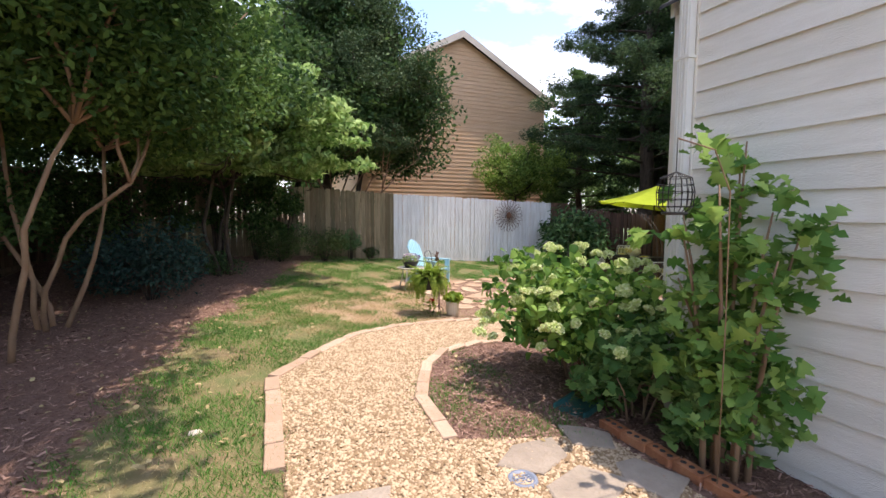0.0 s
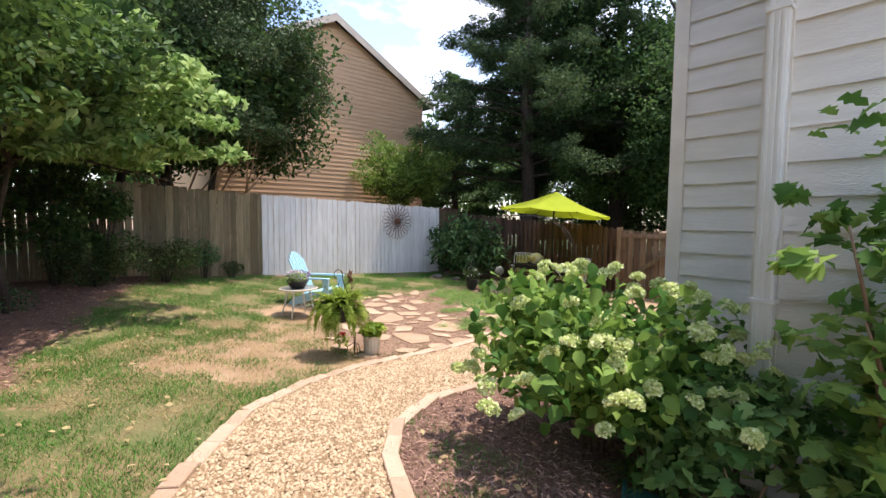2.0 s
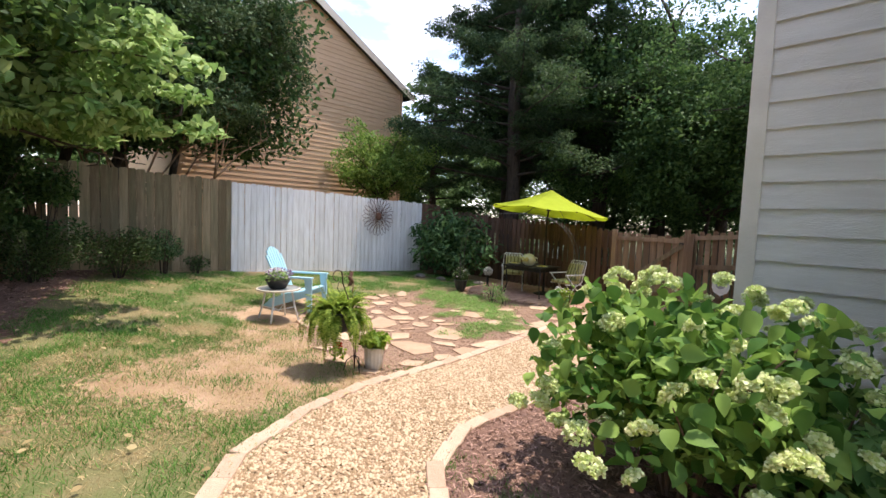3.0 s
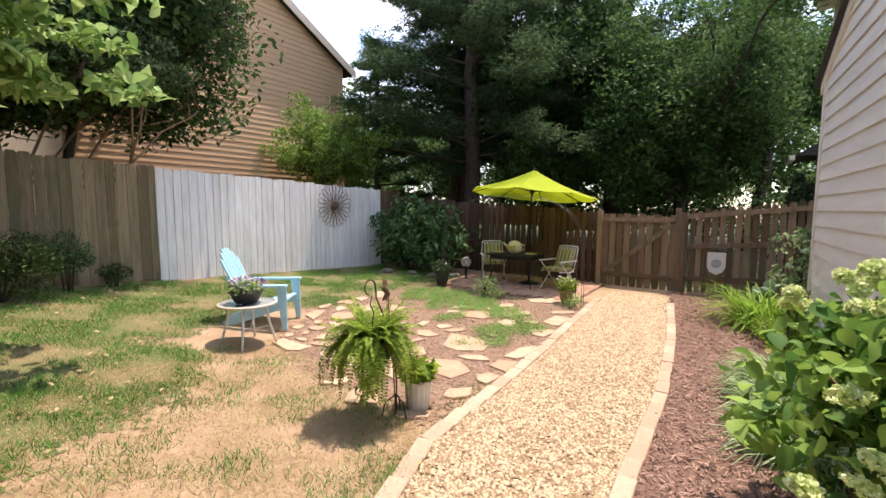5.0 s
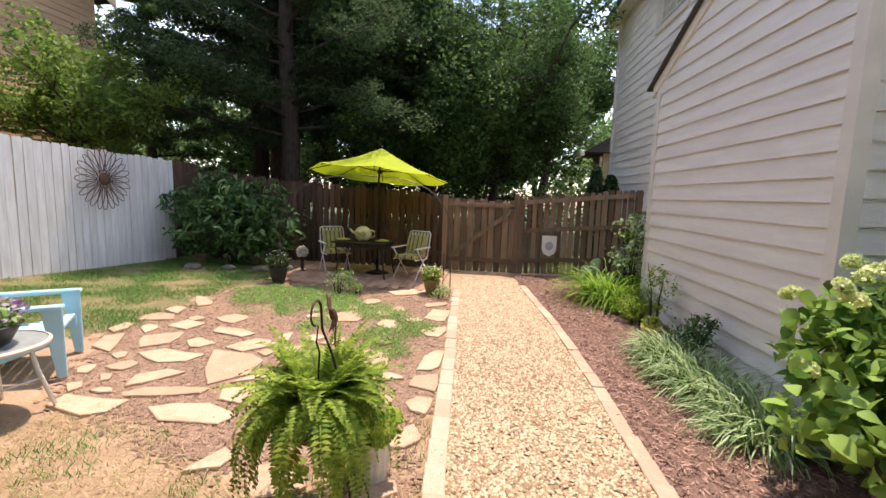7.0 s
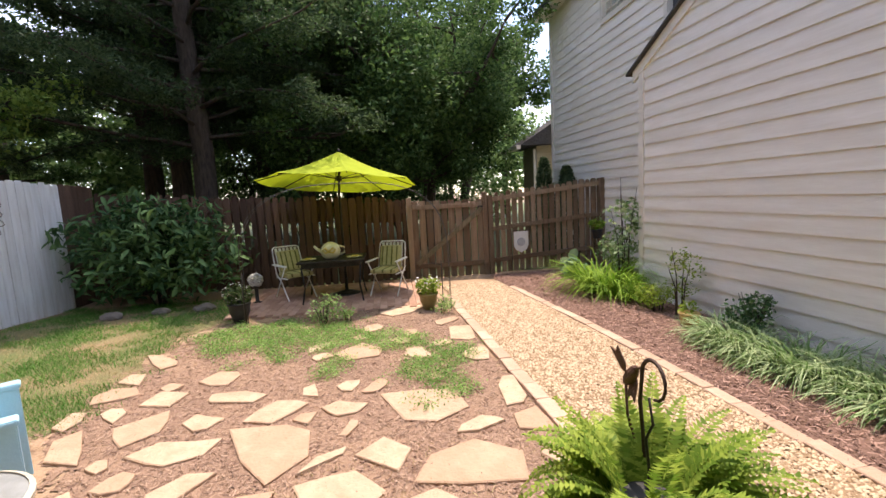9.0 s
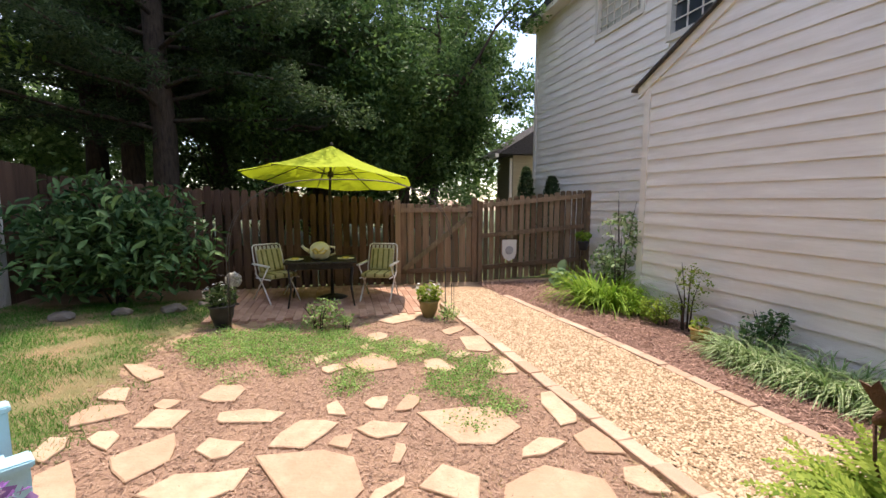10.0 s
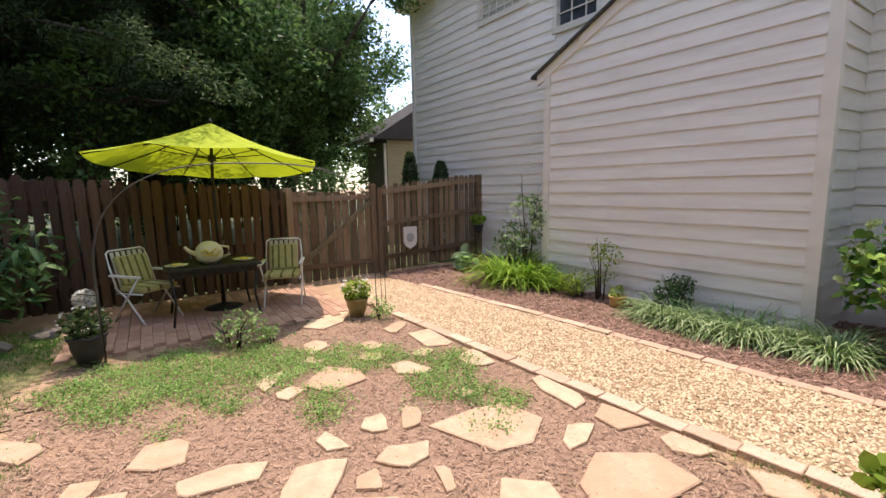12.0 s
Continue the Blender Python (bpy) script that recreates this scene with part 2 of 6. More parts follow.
def tube_data(pts, radii, sides=8):
    """Vertices and faces of a tube along points, with a radius at each."""
    pts = [Vector(p) for p in pts]
    if not hasattr(radii, "__len__"):
        radii = [radii] * len(pts)
    vs, fs = [], []
    up = Vector((0.13, 0.21, 0.97))
    for i, p in enumerate(pts):
        d = (pts[min(i + 1, len(pts) - 1)] - pts[max(i - 1, 0)]).normalized()
        a = d.cross(up)
        if a.length < 0.05:
            a = d.cross(Vector((1, 0, 0)))
        a.normalize()
        b = d.cross(a)
        for k in range(sides):
            w = 2 * math.pi * k / sides
            vs.append(p + (a * math.cos(w) + b * math.sin(w)) * radii[i])
    for i in range(len(pts) - 1):
        for k in range(sides):
            k2 = (k + 1) % sides
            fs.append((i * sides + k, i * sides + k2, (i + 1) * sides + k2, (i + 1) * sides + k))
    fs.append(tuple(range(sides))[::-1])
    fs.append(tuple((len(pts) - 1) * sides + k for k in range(sides)))
    return vs, fs


def tube(name, pts, radii, material, sides=8):
    vs, fs = tube_data(pts, radii, sides)
    return mesh_of(name, vs, fs, material, True)


def tubes(name, runs, material, sides=6):
    """Several tubes that make up one grown part."""
    vs, fs = [], []
    for pts, radii in runs:
        a, b = tube_data(pts, radii, sides)
        o = len(vs)
        vs += a
        fs += [tuple(i + o for i in f) for f in b]
    return mesh_of(name, vs, fs, material, True)


def lathe(profile, sides=24, ripple=0.0, folds=0):
    """A turned shape from (radius, height) pairs."""
    bm = bmesh.new()
    rings = []
    for r, z in profile:
        ring = []
        for k in range(sides):
            w = 2 * math.pi * k / sides
            rr = r * (1 + ripple * math.cos(folds * w))
            ring.append(bm.verts.new((rr * math.cos(w), rr * math.sin(w), z)))
        rings.append(ring)
    for a, b in zip(rings, rings[1:]):
        for k in range(sides):
            f = bm.faces.new((a[k], a[(k + 1) % sides], b[(k + 1) % sides], b[k]))
            f.smooth = True
    bm.faces.new(rings[0][::-1])
    bm.faces.new(rings[-1])
    return bm


DIAMOND = ((-0.5, 0), (0.02, 0.5), (0.5, 0), (0.02, -0.5))
OVAL = ((-0.5, 0), (-0.25, 0.42), (0.12, 0.46), (0.5, 0), (0.12, -0.46), (-0.25, -0.42))


def leaf_quads(c, size, rng, droop=0.0, aspect=0.5, up=0.35, outline=DIAMOND):
    """Leaves of an outline, slightly cupped and bent, with random turns, at centres c."""
    n = len(c)
    size = np.broadcast_to(size, (n,)).reshape(n, 1) * rng.uniform(0.7, 1.3, (n, 1))
    nrm = rng.normal(size=(n, 3)) + np.array([0, 0, up * 3])
    nrm /= np.linalg.norm(nrm, axis=1, keepdims=True)
    t = rng.normal(size=(n, 3)) + np.array([0, 0, -droop * 2])
    t -= nrm * np.sum(t * nrm, 1, keepdims=True)
    t /= np.linalg.norm(t, axis=1, keepdims=True) + 1e-9
    b = np.cross(nrm, t)
    v = np.empty((n, len(outline), 3))
    for k, (a, s) in enumerate(outline):
        v[:, k] = c + t * size * a + b * size * aspect * s + nrm * size * (0.16 * abs(s) - 0.22 * max(0, a) ** 2)
    return v


OVATE = ((-0.5, 0.0), (-0.36, 0.34), (-0.12, 0.5), (0.14, 0.40), (0.34, 0.18), (0.5, 0.0))
LOBES = ((-0.5, 0.0), (-0.42, 0.36), (-0.24, 0.24), (-0.06, 0.54), (0.08, 0.22), (0.24, 0.34), (0.5, 0.0))
LANCE = ((-0.5, 0.0), (-0.25, 0.36), (0.02, 0.5), (0.28, 0.34), (0.5, 0.0))


def broad_leaves(name, c, size, rng, droop, aspect, up, half, material, curl=0.3, fold=0.22):
    """Broad leaves at centres c, each one island: two halves folded along a midrib that curls down to its tip."""
    n, k = len(c), len(half)
    size = size * rng.uniform(0.65, 1.3, (n, 1))
    nrm = rng.normal(size=(n, 3)) + np.array([0, 0, up * 3])
    nrm /= np.linalg.norm(nrm, axis=1, keepdims=True)
    t = rng.normal(size=(n, 3)) + np.array([0, 0, -droop * 2])
    t -= nrm * np.sum(t * nrm, 1, keepdims=True)
    t /= np.linalg.norm(t, axis=1, keepdims=True) + 1e-9
    b = np.cross(nrm, t)
    bend = curl * rng.uniform(0.4, 1.6, (n, 1))
    ripple = rng.normal(size=(n, 2 * k)) * 0.03
    v = np.empty((n, 3 * k - 4, 3))
    for i, (a, w) in enumerate(half):
        mid = c + t * size * a - nrm * size * bend * (a + 0.5) ** 2
        v[:, i] = mid
        if 0 < i < k - 1:
            for side, o in ((1, k - 1), (-1, 2 * k - 3)):
                v[:, o + i] = mid + b * size * aspect * side * w + nrm * size * (fold * w + ripple[:, o + i - k + 1:o + i - k + 2])
    one = []
    for o, rev in ((k - 1, False), (2 * k - 3, True)):
        fs = [(0, 1, o + 1)] + [(i, i + 1, o + i + 1, o + i) for i in range(1, k - 2)] + [(k - 2, k - 1, o + k - 2)]
        one += [f[::-1] for f in fs] if rev else fs
    lens = np.array([len(f) for f in one], np.int32)
    flat = np.array([i for f in one for i in f], np.int32)
    idx = (flat[None] + (np.arange(n, dtype=np.int32) * (3 * k - 4))[:, None]).ravel()
    start = np.concatenate([[0], np.cumsum(np.tile(lens, n))[:-1]]).astype(np.int32)
    me = bpy.data.meshes.new(name)
    me.vertices.add(n * (3 * k - 4))
    me.vertices.foreach_set("co", v.astype(np.float32).ravel())
    me.loops.add(len(idx))
    me.loops.foreach_set("vertex_index", idx)
    me.polygons.add(len(start))
    me.polygons.foreach_set("loop_start", start)
    me.update(calc_edges=True)
    me.shade_smooth()
    me.materials.append(material)
    return me


def blades(rng, n, r, ln, width, lean, material, name="blades", seg=4, upright=0.6):
    """Arching strap leaves from one crown, each a tapering strip."""
    out = np.empty((n, seg, 4, 3))
    for i in range(n):
        a, q = rng.uniform(0, 6.28), rng.uniform(0, 1) ** 0.5
        p = np.array([math.cos(a), math.sin(a), 0]) * r * q
        a += rng.normal() * 0.5
        d = np.array([math.cos(a), math.sin(a), 0])
        s = np.array([-math.sin(a), math.cos(a), 0])
        l, ang = ln * rng.uniform(0.6, 1.15), math.pi / 2 - lean * rng.uniform(0.1, 0.8)
        step = l / seg
        for k in range(seg):
            w0, w1 = width * (1 - (k / seg) ** 2), width * (1 - ((k + 1) / seg) ** 2) + 0.0005
            e = p + (d * math.cos(ang) + np.array([0, 0, 1]) * math.sin(ang)) * step
            out[i, k] = (p - s * w0, p + s * w0, e + s * w1, e - s * w1)
            p, ang = e, ang - lean * rng.uniform(0.5, 1.2) / seg * 1.8
    return quads_mesh(name, out.reshape(-1, 4, 3), material)


def clumps(rng, centres, radii, per, flat=1.0, shell=0.5):
    """Points in clumps: more near each clump's skin than in its middle."""
    out = []
    for c, r in zip(centres, radii):
        d = rng.normal(size=(per, 3))
        d /= np.linalg.norm(d, axis=1, keepdims=True)
        d *= (rng.uniform(shell, 1.0, (per, 1)) ** 0.7) * r
        d[:, 2] *= flat
        out.append(d + np.asarray(c))
    return np.concatenate(out)


def sheet(name, inside, x0, x1, y0, y1, res, lift, material, rough=0.0):
    """A piece of ground cover that lies on the ground wherever inside(x, y) holds."""
    xs, ys = np.arange(x0, x1 + res, res), np.arange(y0, y1 + res, res)
    gx, gy = np.meshgrid(xs, ys, indexing="ij")
    z = ground_z(gx, gy) + lift
    if rough:
        rr = np.random.default_rng(5)
        z = z + rr.uniform(-rough, rough, z.shape)
    ok = inside(gx[:-1, :-1] + res / 2, gy[:-1, :-1] + res / 2)
    idx = np.arange(gx.size).reshape(gx.shape)
    i, j = np.nonzero(ok)
    f = np.stack([idx[i, j], idx[i + 1, j], idx[i + 1, j + 1], idx[i, j + 1]], 1)
    used, inv = np.unique(f, return_inverse=True)
    co = np.stack([gx.ravel(), gy.ravel(), z.ravel()], 1)[used]
    me = bpy.data.meshes.new(name)
    me.from_pydata(co.tolist(), [], inv.reshape(f.shape).tolist())
    me.shade_smooth()
    me.materials.append(material)
    return new(name, me)
# ---- ground ----
PATH_L = [(0.10, 1.2), (0.10, 2.6), (0.12, 4.12), (0.58, 4.75), (1.08, 5.36), (1.75, 5.74), (2.45, 5.98), (3.30, 6.06), (5.40, 6.20), (8.30, 6.40)]
PATH_R = [(2.30, 1.0), (2.30, 2.35), (1.10, 2.62), (1.14, 3.35), (1.52, 4.20), (1.90, 4.62), (2.50, 4.90), (3.30, 4.92), (4.40, 4.94), (6.20, 5.08), (8.60, 5.36)]


def poly_in(poly):
    def inside(x, y):
        x, y = np.asarray(x), np.asarray(y)
        hit = np.zeros(x.shape, bool)
        for (xa, ya), (xb, yb) in zip(poly, poly[1:] + poly[:1]):
            c = ((ya > y) != (yb > y)) & (x < (xb - xa) * (y - ya) / (yb - ya + 1e-12) + xa)
            hit ^= c
        return hit
    return inside


def wob(x, y, s=1.0):
    return 0.5 * (np.sin(2.1 * s * x + 1.3 * s * y + 1) + np.sin(-1.7 * s * x + 2.9 * s * y) + 0.6 * np.sin(5.3 * s * x + 4.1 * s * y + 2) + 0.35 * np.sin(17 * x + 23 * y) + 0.3 * np.sin(31 * x - 19 * y))


def speck(x, y):
    """Fine scatter between -0.5 and 0.5, by which ground covers feather into each other."""
    h = np.sin(np.round(x * 29) * 12.9898 + np.round(y * 29) * 78.233) * 43758.5453
    return h - np.floor(h) - 0.5


in_path = poly_in(PATH_L + [(9.2, 6.45), (9.2, 5.4)] + PATH_R[::-1])


def lawn_edge(y):
    """Where the lawn gives way to the bark bed along the left-hand trees."""
    return -1.08 + 0.03 * (y - 3) + 0.075 * np.maximum(0, y - 4.5) ** 1.62


def in_lawn(x, y):
    e = lawn_edge(y)
    far = np.where(x > 5.2, 10.15 + 0.12 * (x - 5.2), 12.62)
    near = np.where(x > 2.2, 8.9 + 0.25 * wob(x, y, 1.1) + np.where(x > 4.6, 1.5, 0) * 0, -9)
    lawn = (x > e + 0.12 * wob(x, y, 1.5) + 0.25 * speck(x, y)) & (y < 12.62) & (y > near) & (x < 9.2)
    bare = (np.hypot((x - 2.1) / 1.7, (y - 7.0) / 1.1) < 1 + 0.22 * wob(x, y, 1.7) + 0.55 * speck(x, y))
    left = (x < 2.4 + 0.3 * wob(y, x, 1.3) + 0.3 * speck(x, y)) | (y > 9.95 - 0.04 * (x - 2) + 0.22 * wob(x, y, 1.2) + 0.3 * speck(y, x)) & (x < 9.2)
    return lawn & left & ~bare & ~in_path(x, y) & ~((x > 0.0) & (y < 2.3))


def in_bed_left(x, y):
    return (x < lawn_edge(y) + 0.12 * wob(x, y, 1.5) + 0.25 * speck(x, y)) & (y < 12.62) & (x > -4.6) & (y > -2)


def in_bed_house(x, y):
    r = poly_in(PATH_R + [(9.9, 5.4), (9.9, 3.0), (4.2, 3.3), (4.1, 2.5), (3.2, 2.4), (3.2, -1), (2.36, -1)])
    return r(x, y) & ~in_path(x, y)


def in_bed_slabs(x, y):
    return poly_in([(2.75, 6.2), (8.0, 6.45), (7.5, 9.6), (6.0, 9.9), (4.6, 9.7), (3.4, 9.0), (3.0, 8.0), (2.7, 6.9)])(x + 0.1 * wob(x, y, 2) + 0.3 * speck(x, y), y + 0.1 * wob(y, x, 2) + 0.25 * speck(y, x))


xs = np.concatenate([[-900, -300, -120, -50, -25, -14], np.arange(-9, 16.1, 0.5), [20, 26, 36, 60, 130, 300, 900]])
gx, gy = np.meshgrid(xs, xs, indexing="ij")
n = len(xs)
ground = new("ground", mesh_of("ground", np.stack([gx.ravel(), gy.ravel(), ground_z(gx, gy).ravel() - 0.008], 1), [(i * n + j, i * n + n + j, i * n + n + j + 1, i * n + j + 1) for i in range(n - 1) for j in range(n - 1)], M_SOIL, True))
tagged(ground, "bare reddish clay soil of the garden", "ground", kind="structure")
tagged(sheet("lawn", in_lawn, -2.5, 9.4, 1.0, 12.8, 0.035, -0.002, M_LAWN, 0.003), "patchy green and straw lawn beside the gravel path", "lawn", kind="structure")
tagged(sheet("bark_bed", in_bed_left, -4.8, 3.6, -2, 12.8, 0.04, 0.004, M_MULCH, 0.008), "dark red-brown bark mulch bed under the trees", "mulch bed", kind="structure")
tagged(sheet("house_bed", in_bed_house, 0.9, 10, -1, 5.6, 0.04, 0.008, M_MULCH, 0.008), "bark mulch bed between path and house", "mulch bed", kind="structure")
tagged(sheet("slab_bed", in_bed_slabs, 2.0, 8.2, 6.0, 10.0, 0.03, 0.0, M_MULCH_THIN, 0.004), "thin bark mulch around the stepping stones", "mulch bed", kind="structure")
tagged(sheet("gravel_path", in_path, 0.0, 9.3, 1.1, 6.6, 0.04, 0.012, M_GRAVEL_BED, 0.008), "pale golden gravel path edged with pavers", "path", kind="structure")


def outside(x, y):
    return (x > 10.3) | (x < -4.9) | (y > 12.85) | (y < -4)


tagged(sheet("woodland_floor", outside, -60, 70, -60, 70, 1.3, -0.003, M_WOODFLOOR, 0.0), "leafy green ground beyond the fences", "ground", kind="structure")

# ---- house ----
def wall_frame(p, q):
    """Along, outward (to the left-hand side) and length of the wall line p to q."""
    a = Vector((q[0] - p[0], q[1] - p[1], 0))
    ln = a.length
    a.normalize()
    return a, Vector((-a.y, a.x, 0)), ln


BOARDS = []


def lap_wall(name, p, q, z0, z1, label, material, expo=0.185, back=0.16, top=None, gaps=()):
    """A timber wall with lapped boards on its outer face. top(u): its height where the roof cuts it; gaps: openings (u0, u1, z0, z1)."""
    a, o, ln = wall_frame(p, q)
    base = Vector((p[0], p[1], 0))

    def at(u, d, z):
        return base + a * u + o * d + Vector((0, 0, z))
    bm = bmesh.new()
    cut = sorted({0.0, ln, *[g for h in gaps for g in h[:2]]})
    for u0, u1 in zip(cut, cut[1:]):
        spans = [(z0 - 0.5, z1)]
        for g in gaps:
            if g[0] <= u0 + 1e-6 and g[1] >= u1 - 1e-6:
                spans = [(z0 - 0.5, g[2]), (g[3], z1)]
        for s0, s1 in spans:
            t0, t1 = (top(u0), top(u1)) if (top and s1 == z1) else (s1, s1)
            vs = [bm.verts.new(at(u, d, z)) for d in (0, -back) for u, z in ((u0, s0), (u1, s0), (u1, t1), (u0, t0))]
            for f in ((0, 1, 2, 3), (7, 6, 5, 4), (0, 4, 5, 1), (1, 5, 6, 2), (2, 6, 7, 3), (3, 7, 4, 0)):
                bm.faces.new([vs[i] for i in f])
    bmesh.ops.recalc_face_normals(bm, faces=bm.faces)
    wall = part(name, bm, material, None)
    tagged(wall, label, "wall", kind="structure")
    z = z0
    while z < z1 - 0.02:
        zt = min(z + expo + 0.025, z1)
        runs = [(0.0, ln)]
        for g in gaps:
            if g[2] < zt - 0.02 and g[3] > z + 0.03:
                runs = [r for s in runs for r in (((s[0], g[0]), (g[1], s[1])) if s[0] < g[0] and s[1] > g[1] else (s,))]
        for u0, u1 in runs:
            if top:
                us = [u for u in np.linspace(u0, u1, 160) if top(u) > zt - 0.05]
                if len(us) < 2:
                    continue
                u0, u1 = us[0], us[-1]
            BOARDS.append((wall, at, u0, u1, z, zt, material))
        z += expo
    return wall


def lay_boards():
    for wall, at, u0, u1, z, zt, material in BOARDS:
        # the lower edge stands proud and is undercut, so that it throws a thin dark line
        prof = [(0.001, zt), (0.004, zt), (0.023, z), (0.019, z - 0.001), (0.008, z + 0.020), (0.001, z + 0.020)]
        vs = [at(u, d, h) for u in (u0 + 0.002, u1 - 0.002) for d, h in prof]
        fs = [tuple(range(6)), tuple(range(11, 5, -1))] + [(i, i + 6, (i + 1) % 6 + 6, (i + 1) % 6) for i in range(6)]
        me = mesh_of("siding_board", vs, fs, material)
        part("siding_board", me, material, wall)


A0, A1 = (3.13, -6.0), (3.13, 2.55)
B0, B1 = (4.08, 2.55), (4.08, 3.42)
C0, C1 = (4.08, 3.42), (7.52, 3.58)
D0, D1 = (5.00, 2.80), (12.65, 2.98)


def rake(u):
    return 3.12 + 0.5 * (3.46 - u) if u > 1.0 else 3.75 + 0.60 * u


def strip(bm, at, u0, u1, d0, d1, z0, z1):
    vs = [bm.verts.new(at(u, d, z)) for u in (u0, u1) for d in (d0, d1) for z in (z0, z1)]
    for f in ((0, 1, 3, 2), (4, 6, 7, 5), (0, 4, 5, 1), (2, 3, 7, 6), (0, 2, 6, 4), (1, 5, 7, 3)):
        bm.faces.new([vs[i] for i in f])
    bmesh.ops.recalc_face_normals(bm, faces=bm.faces)


def flat_at(p, q):
    a, o, ln = wall_frame(p, q)
    base = Vector((p[0], p[1], 0))
    return lambda u, d, z: base + a * u + o * d + Vector((0, 0, z))


wall_west = lap_wall("wall_west", A0, A1, -0.285, 3.42, "pale beige painted lap siding wall in shade", M_SIDING_W, 0.195)
wall_return = lap_wall("wall_return", A1, (4.30, 2.55), -0.285, 3.42, "narrow beige siding return wall", M_SIDING_W, 0.195)
wall_wing_west = lap_wall("wall_wing_west", B0, B1, -0.305, 3.72, "beige siding side wall of the wing", M_SIDING_W, 0.195)
wall_wing = lap_wall("wall_wing", C0, C1, -0.25, 4.35, "beige lap siding wall of the single-storey wing", M_SIDING, top=rake)
GAPS = [(3.66, 4.98, 4.62, 5.6), (2.16, 3.00, 3.94, 5.4)]
wall_rear = lap_wall("wall_rear", D0, D1, -0.1, 5.75, "two-storey beige lap siding wall with upstairs windows", M_SIDING, gaps=GAPS)
# corner boards, skirting and roof edges
def trim_box(name, at, u0, u1, d0, d1, z0, z1, label, material=M_TRIM, parent=None):
    bm = bmesh.new()
    strip(bm, at, u0, u1, d0, d1, z0, z1)
    ob = part(name, bm, material, parent)
    if parent is None:
        tagged(ob, label, "trim", kind="structure")
    return ob


at_a, at_b, at_c, at_d, at_r = flat_at(A0, A1), flat_at(B0, B1), flat_at(C0, C1), flat_at(D0, D1), flat_at(A1, (4.06, 2.55))
trim_box("trim_corner_west", at_a, 8.44, 8.575, 0.001, 0.032, -0.1, 3.4, "white painted corner board")
trim_box("trim_corner_west_return", at_r, -0.03, 0.11, 0.001, 0.03, -0.1, 3.4, "white painted corner board")
trim_box("trim_wing_west", at_b, 0.79, 0.905, 0.001, 0.034, -0.25, 3.68, "beige painted corner board")
trim_box("trim_wing_near", at_c, -0.03, 0.085, 0.001, 0.034, -0.25, 3.6, "beige painted corner board")
trim_box("trim_wing_far", at_c, 3.37, 3.48, 0.001, 0.034, -0.25, 3.08, "beige painted corner board")
trim_box("trim_rear_far", at_d, 7.56, 7.67, 0.001, 0.034, -0.2, 5.7, "beige painted corner board")
for nm, at, u1, zb in (("foundation_west", at_a, 8.55, -0.285), ("foundation_wing_west", at_b, 0.87, -0.25), ("foundation_wing", at_c, 3.46, -0.25), ("foundation_rear", at_d, 7.6, -0.1)):
    trim_box(nm, at, 0.0, u1, -0.02, 0.006, -0.45, zb, "low grey concrete foundation strip", mat("concrete_" + nm, (0.30, 0.27, 0.23), (0.42, 0.38, 0.33), 8, 0.95, 0.5, 60))
wall_wing_east = lap_wall("wall_wing_east", (7.52, 3.58), (7.52, 2.87), -0.1, 3.1, "narrow beige siding end wall of the wing", M_SIDING)

# wing roof: rake board, deck and shingle edge


def slope_bar(name, u0, u1, d0, d1, dz0, dz1, label, material):
    bm = bmesh.new()
    vs = [bm.verts.new(at_c(u, d, rake(u) + dz)) for u in (u0, u1) for d in (d0, d1) for dz in (dz0, dz1)]
    for f in ((0, 1, 3, 2), (4, 6, 7, 5), (0, 4, 5, 1), (2, 3, 7, 6), (0, 2, 6, 4), (1, 5, 7, 3)):
        bm.faces.new([vs[i] for i in f])
    bmesh.ops.recalc_face_normals(bm, faces=bm.faces)
    return tagged(part(name, bm, material, None), label, "roof", kind="structure")


slope_bar("trim_rake", 1.0, 3.62, 0.004, 0.04, -0.15, 0.0, "beige painted rake board", M_TRIM)
slope_bar("trim_rake_near", -0.1, 1.0, 0.004, 0.04, -0.15, 0.0, "beige painted rake board", M_TRIM)
slope_bar("wing_roof_near", -0.2, 1.0, -2.9, 0.10, 0.0, 0.035, "dark asphalt shingle roof over the wing", M_ROOF)
slope_bar("wing_roof", 1.0, 3.70, -2.9, 0.10, 0.0, 0.035, "dark asphalt shingle roof over the wing", M_ROOF)

# main roof with its eave over the rear wall
bm = bmesh.new()
vs = [bm.verts.new(v) for v in ((4.6, 3.15, 5.80), (12.95, 3.32, 5.80), (12.95, -3.5, 9.3), (4.6, -3.5, 9.3), (4.6, 3.15, 5.95), (12.95, 3.32, 5.95), (12.95, -3.5, 9.45), (4.6, -3.5, 9.45))]
for f in ((0, 1, 2, 3), (7, 6, 5, 4), (0, 4, 5, 1), (1, 5, 6, 2), (2, 6, 7, 3), (3, 7, 4, 0)):
    bm.faces.new([vs[i] for i in f])
bmesh.ops.recalc_face_normals(bm, faces=bm.faces)
tagged(part("main_roof", bm, M_ROOF, None), "dark shingle roof of the two-storey house", "roof", kind="structure")
bm = boxbm(4.65, 2.99, 5.70, 12.93, 3.28, 5.80)
box(bm, 12.66, -3.0, 5.70, 12.93, 2.985, 5.80)
tagged(part("eave_soffit", bm, M_TRIM, None), "beige painted eave soffit", "eave", kind="structure")
bm = boxbm(12.5, -6, -0.5, 12.62, 2.8, 5.7)
tagged(part("wall_east", bm, M_SIDING, None), "beige end wall of the house", "wall", kind="structure")

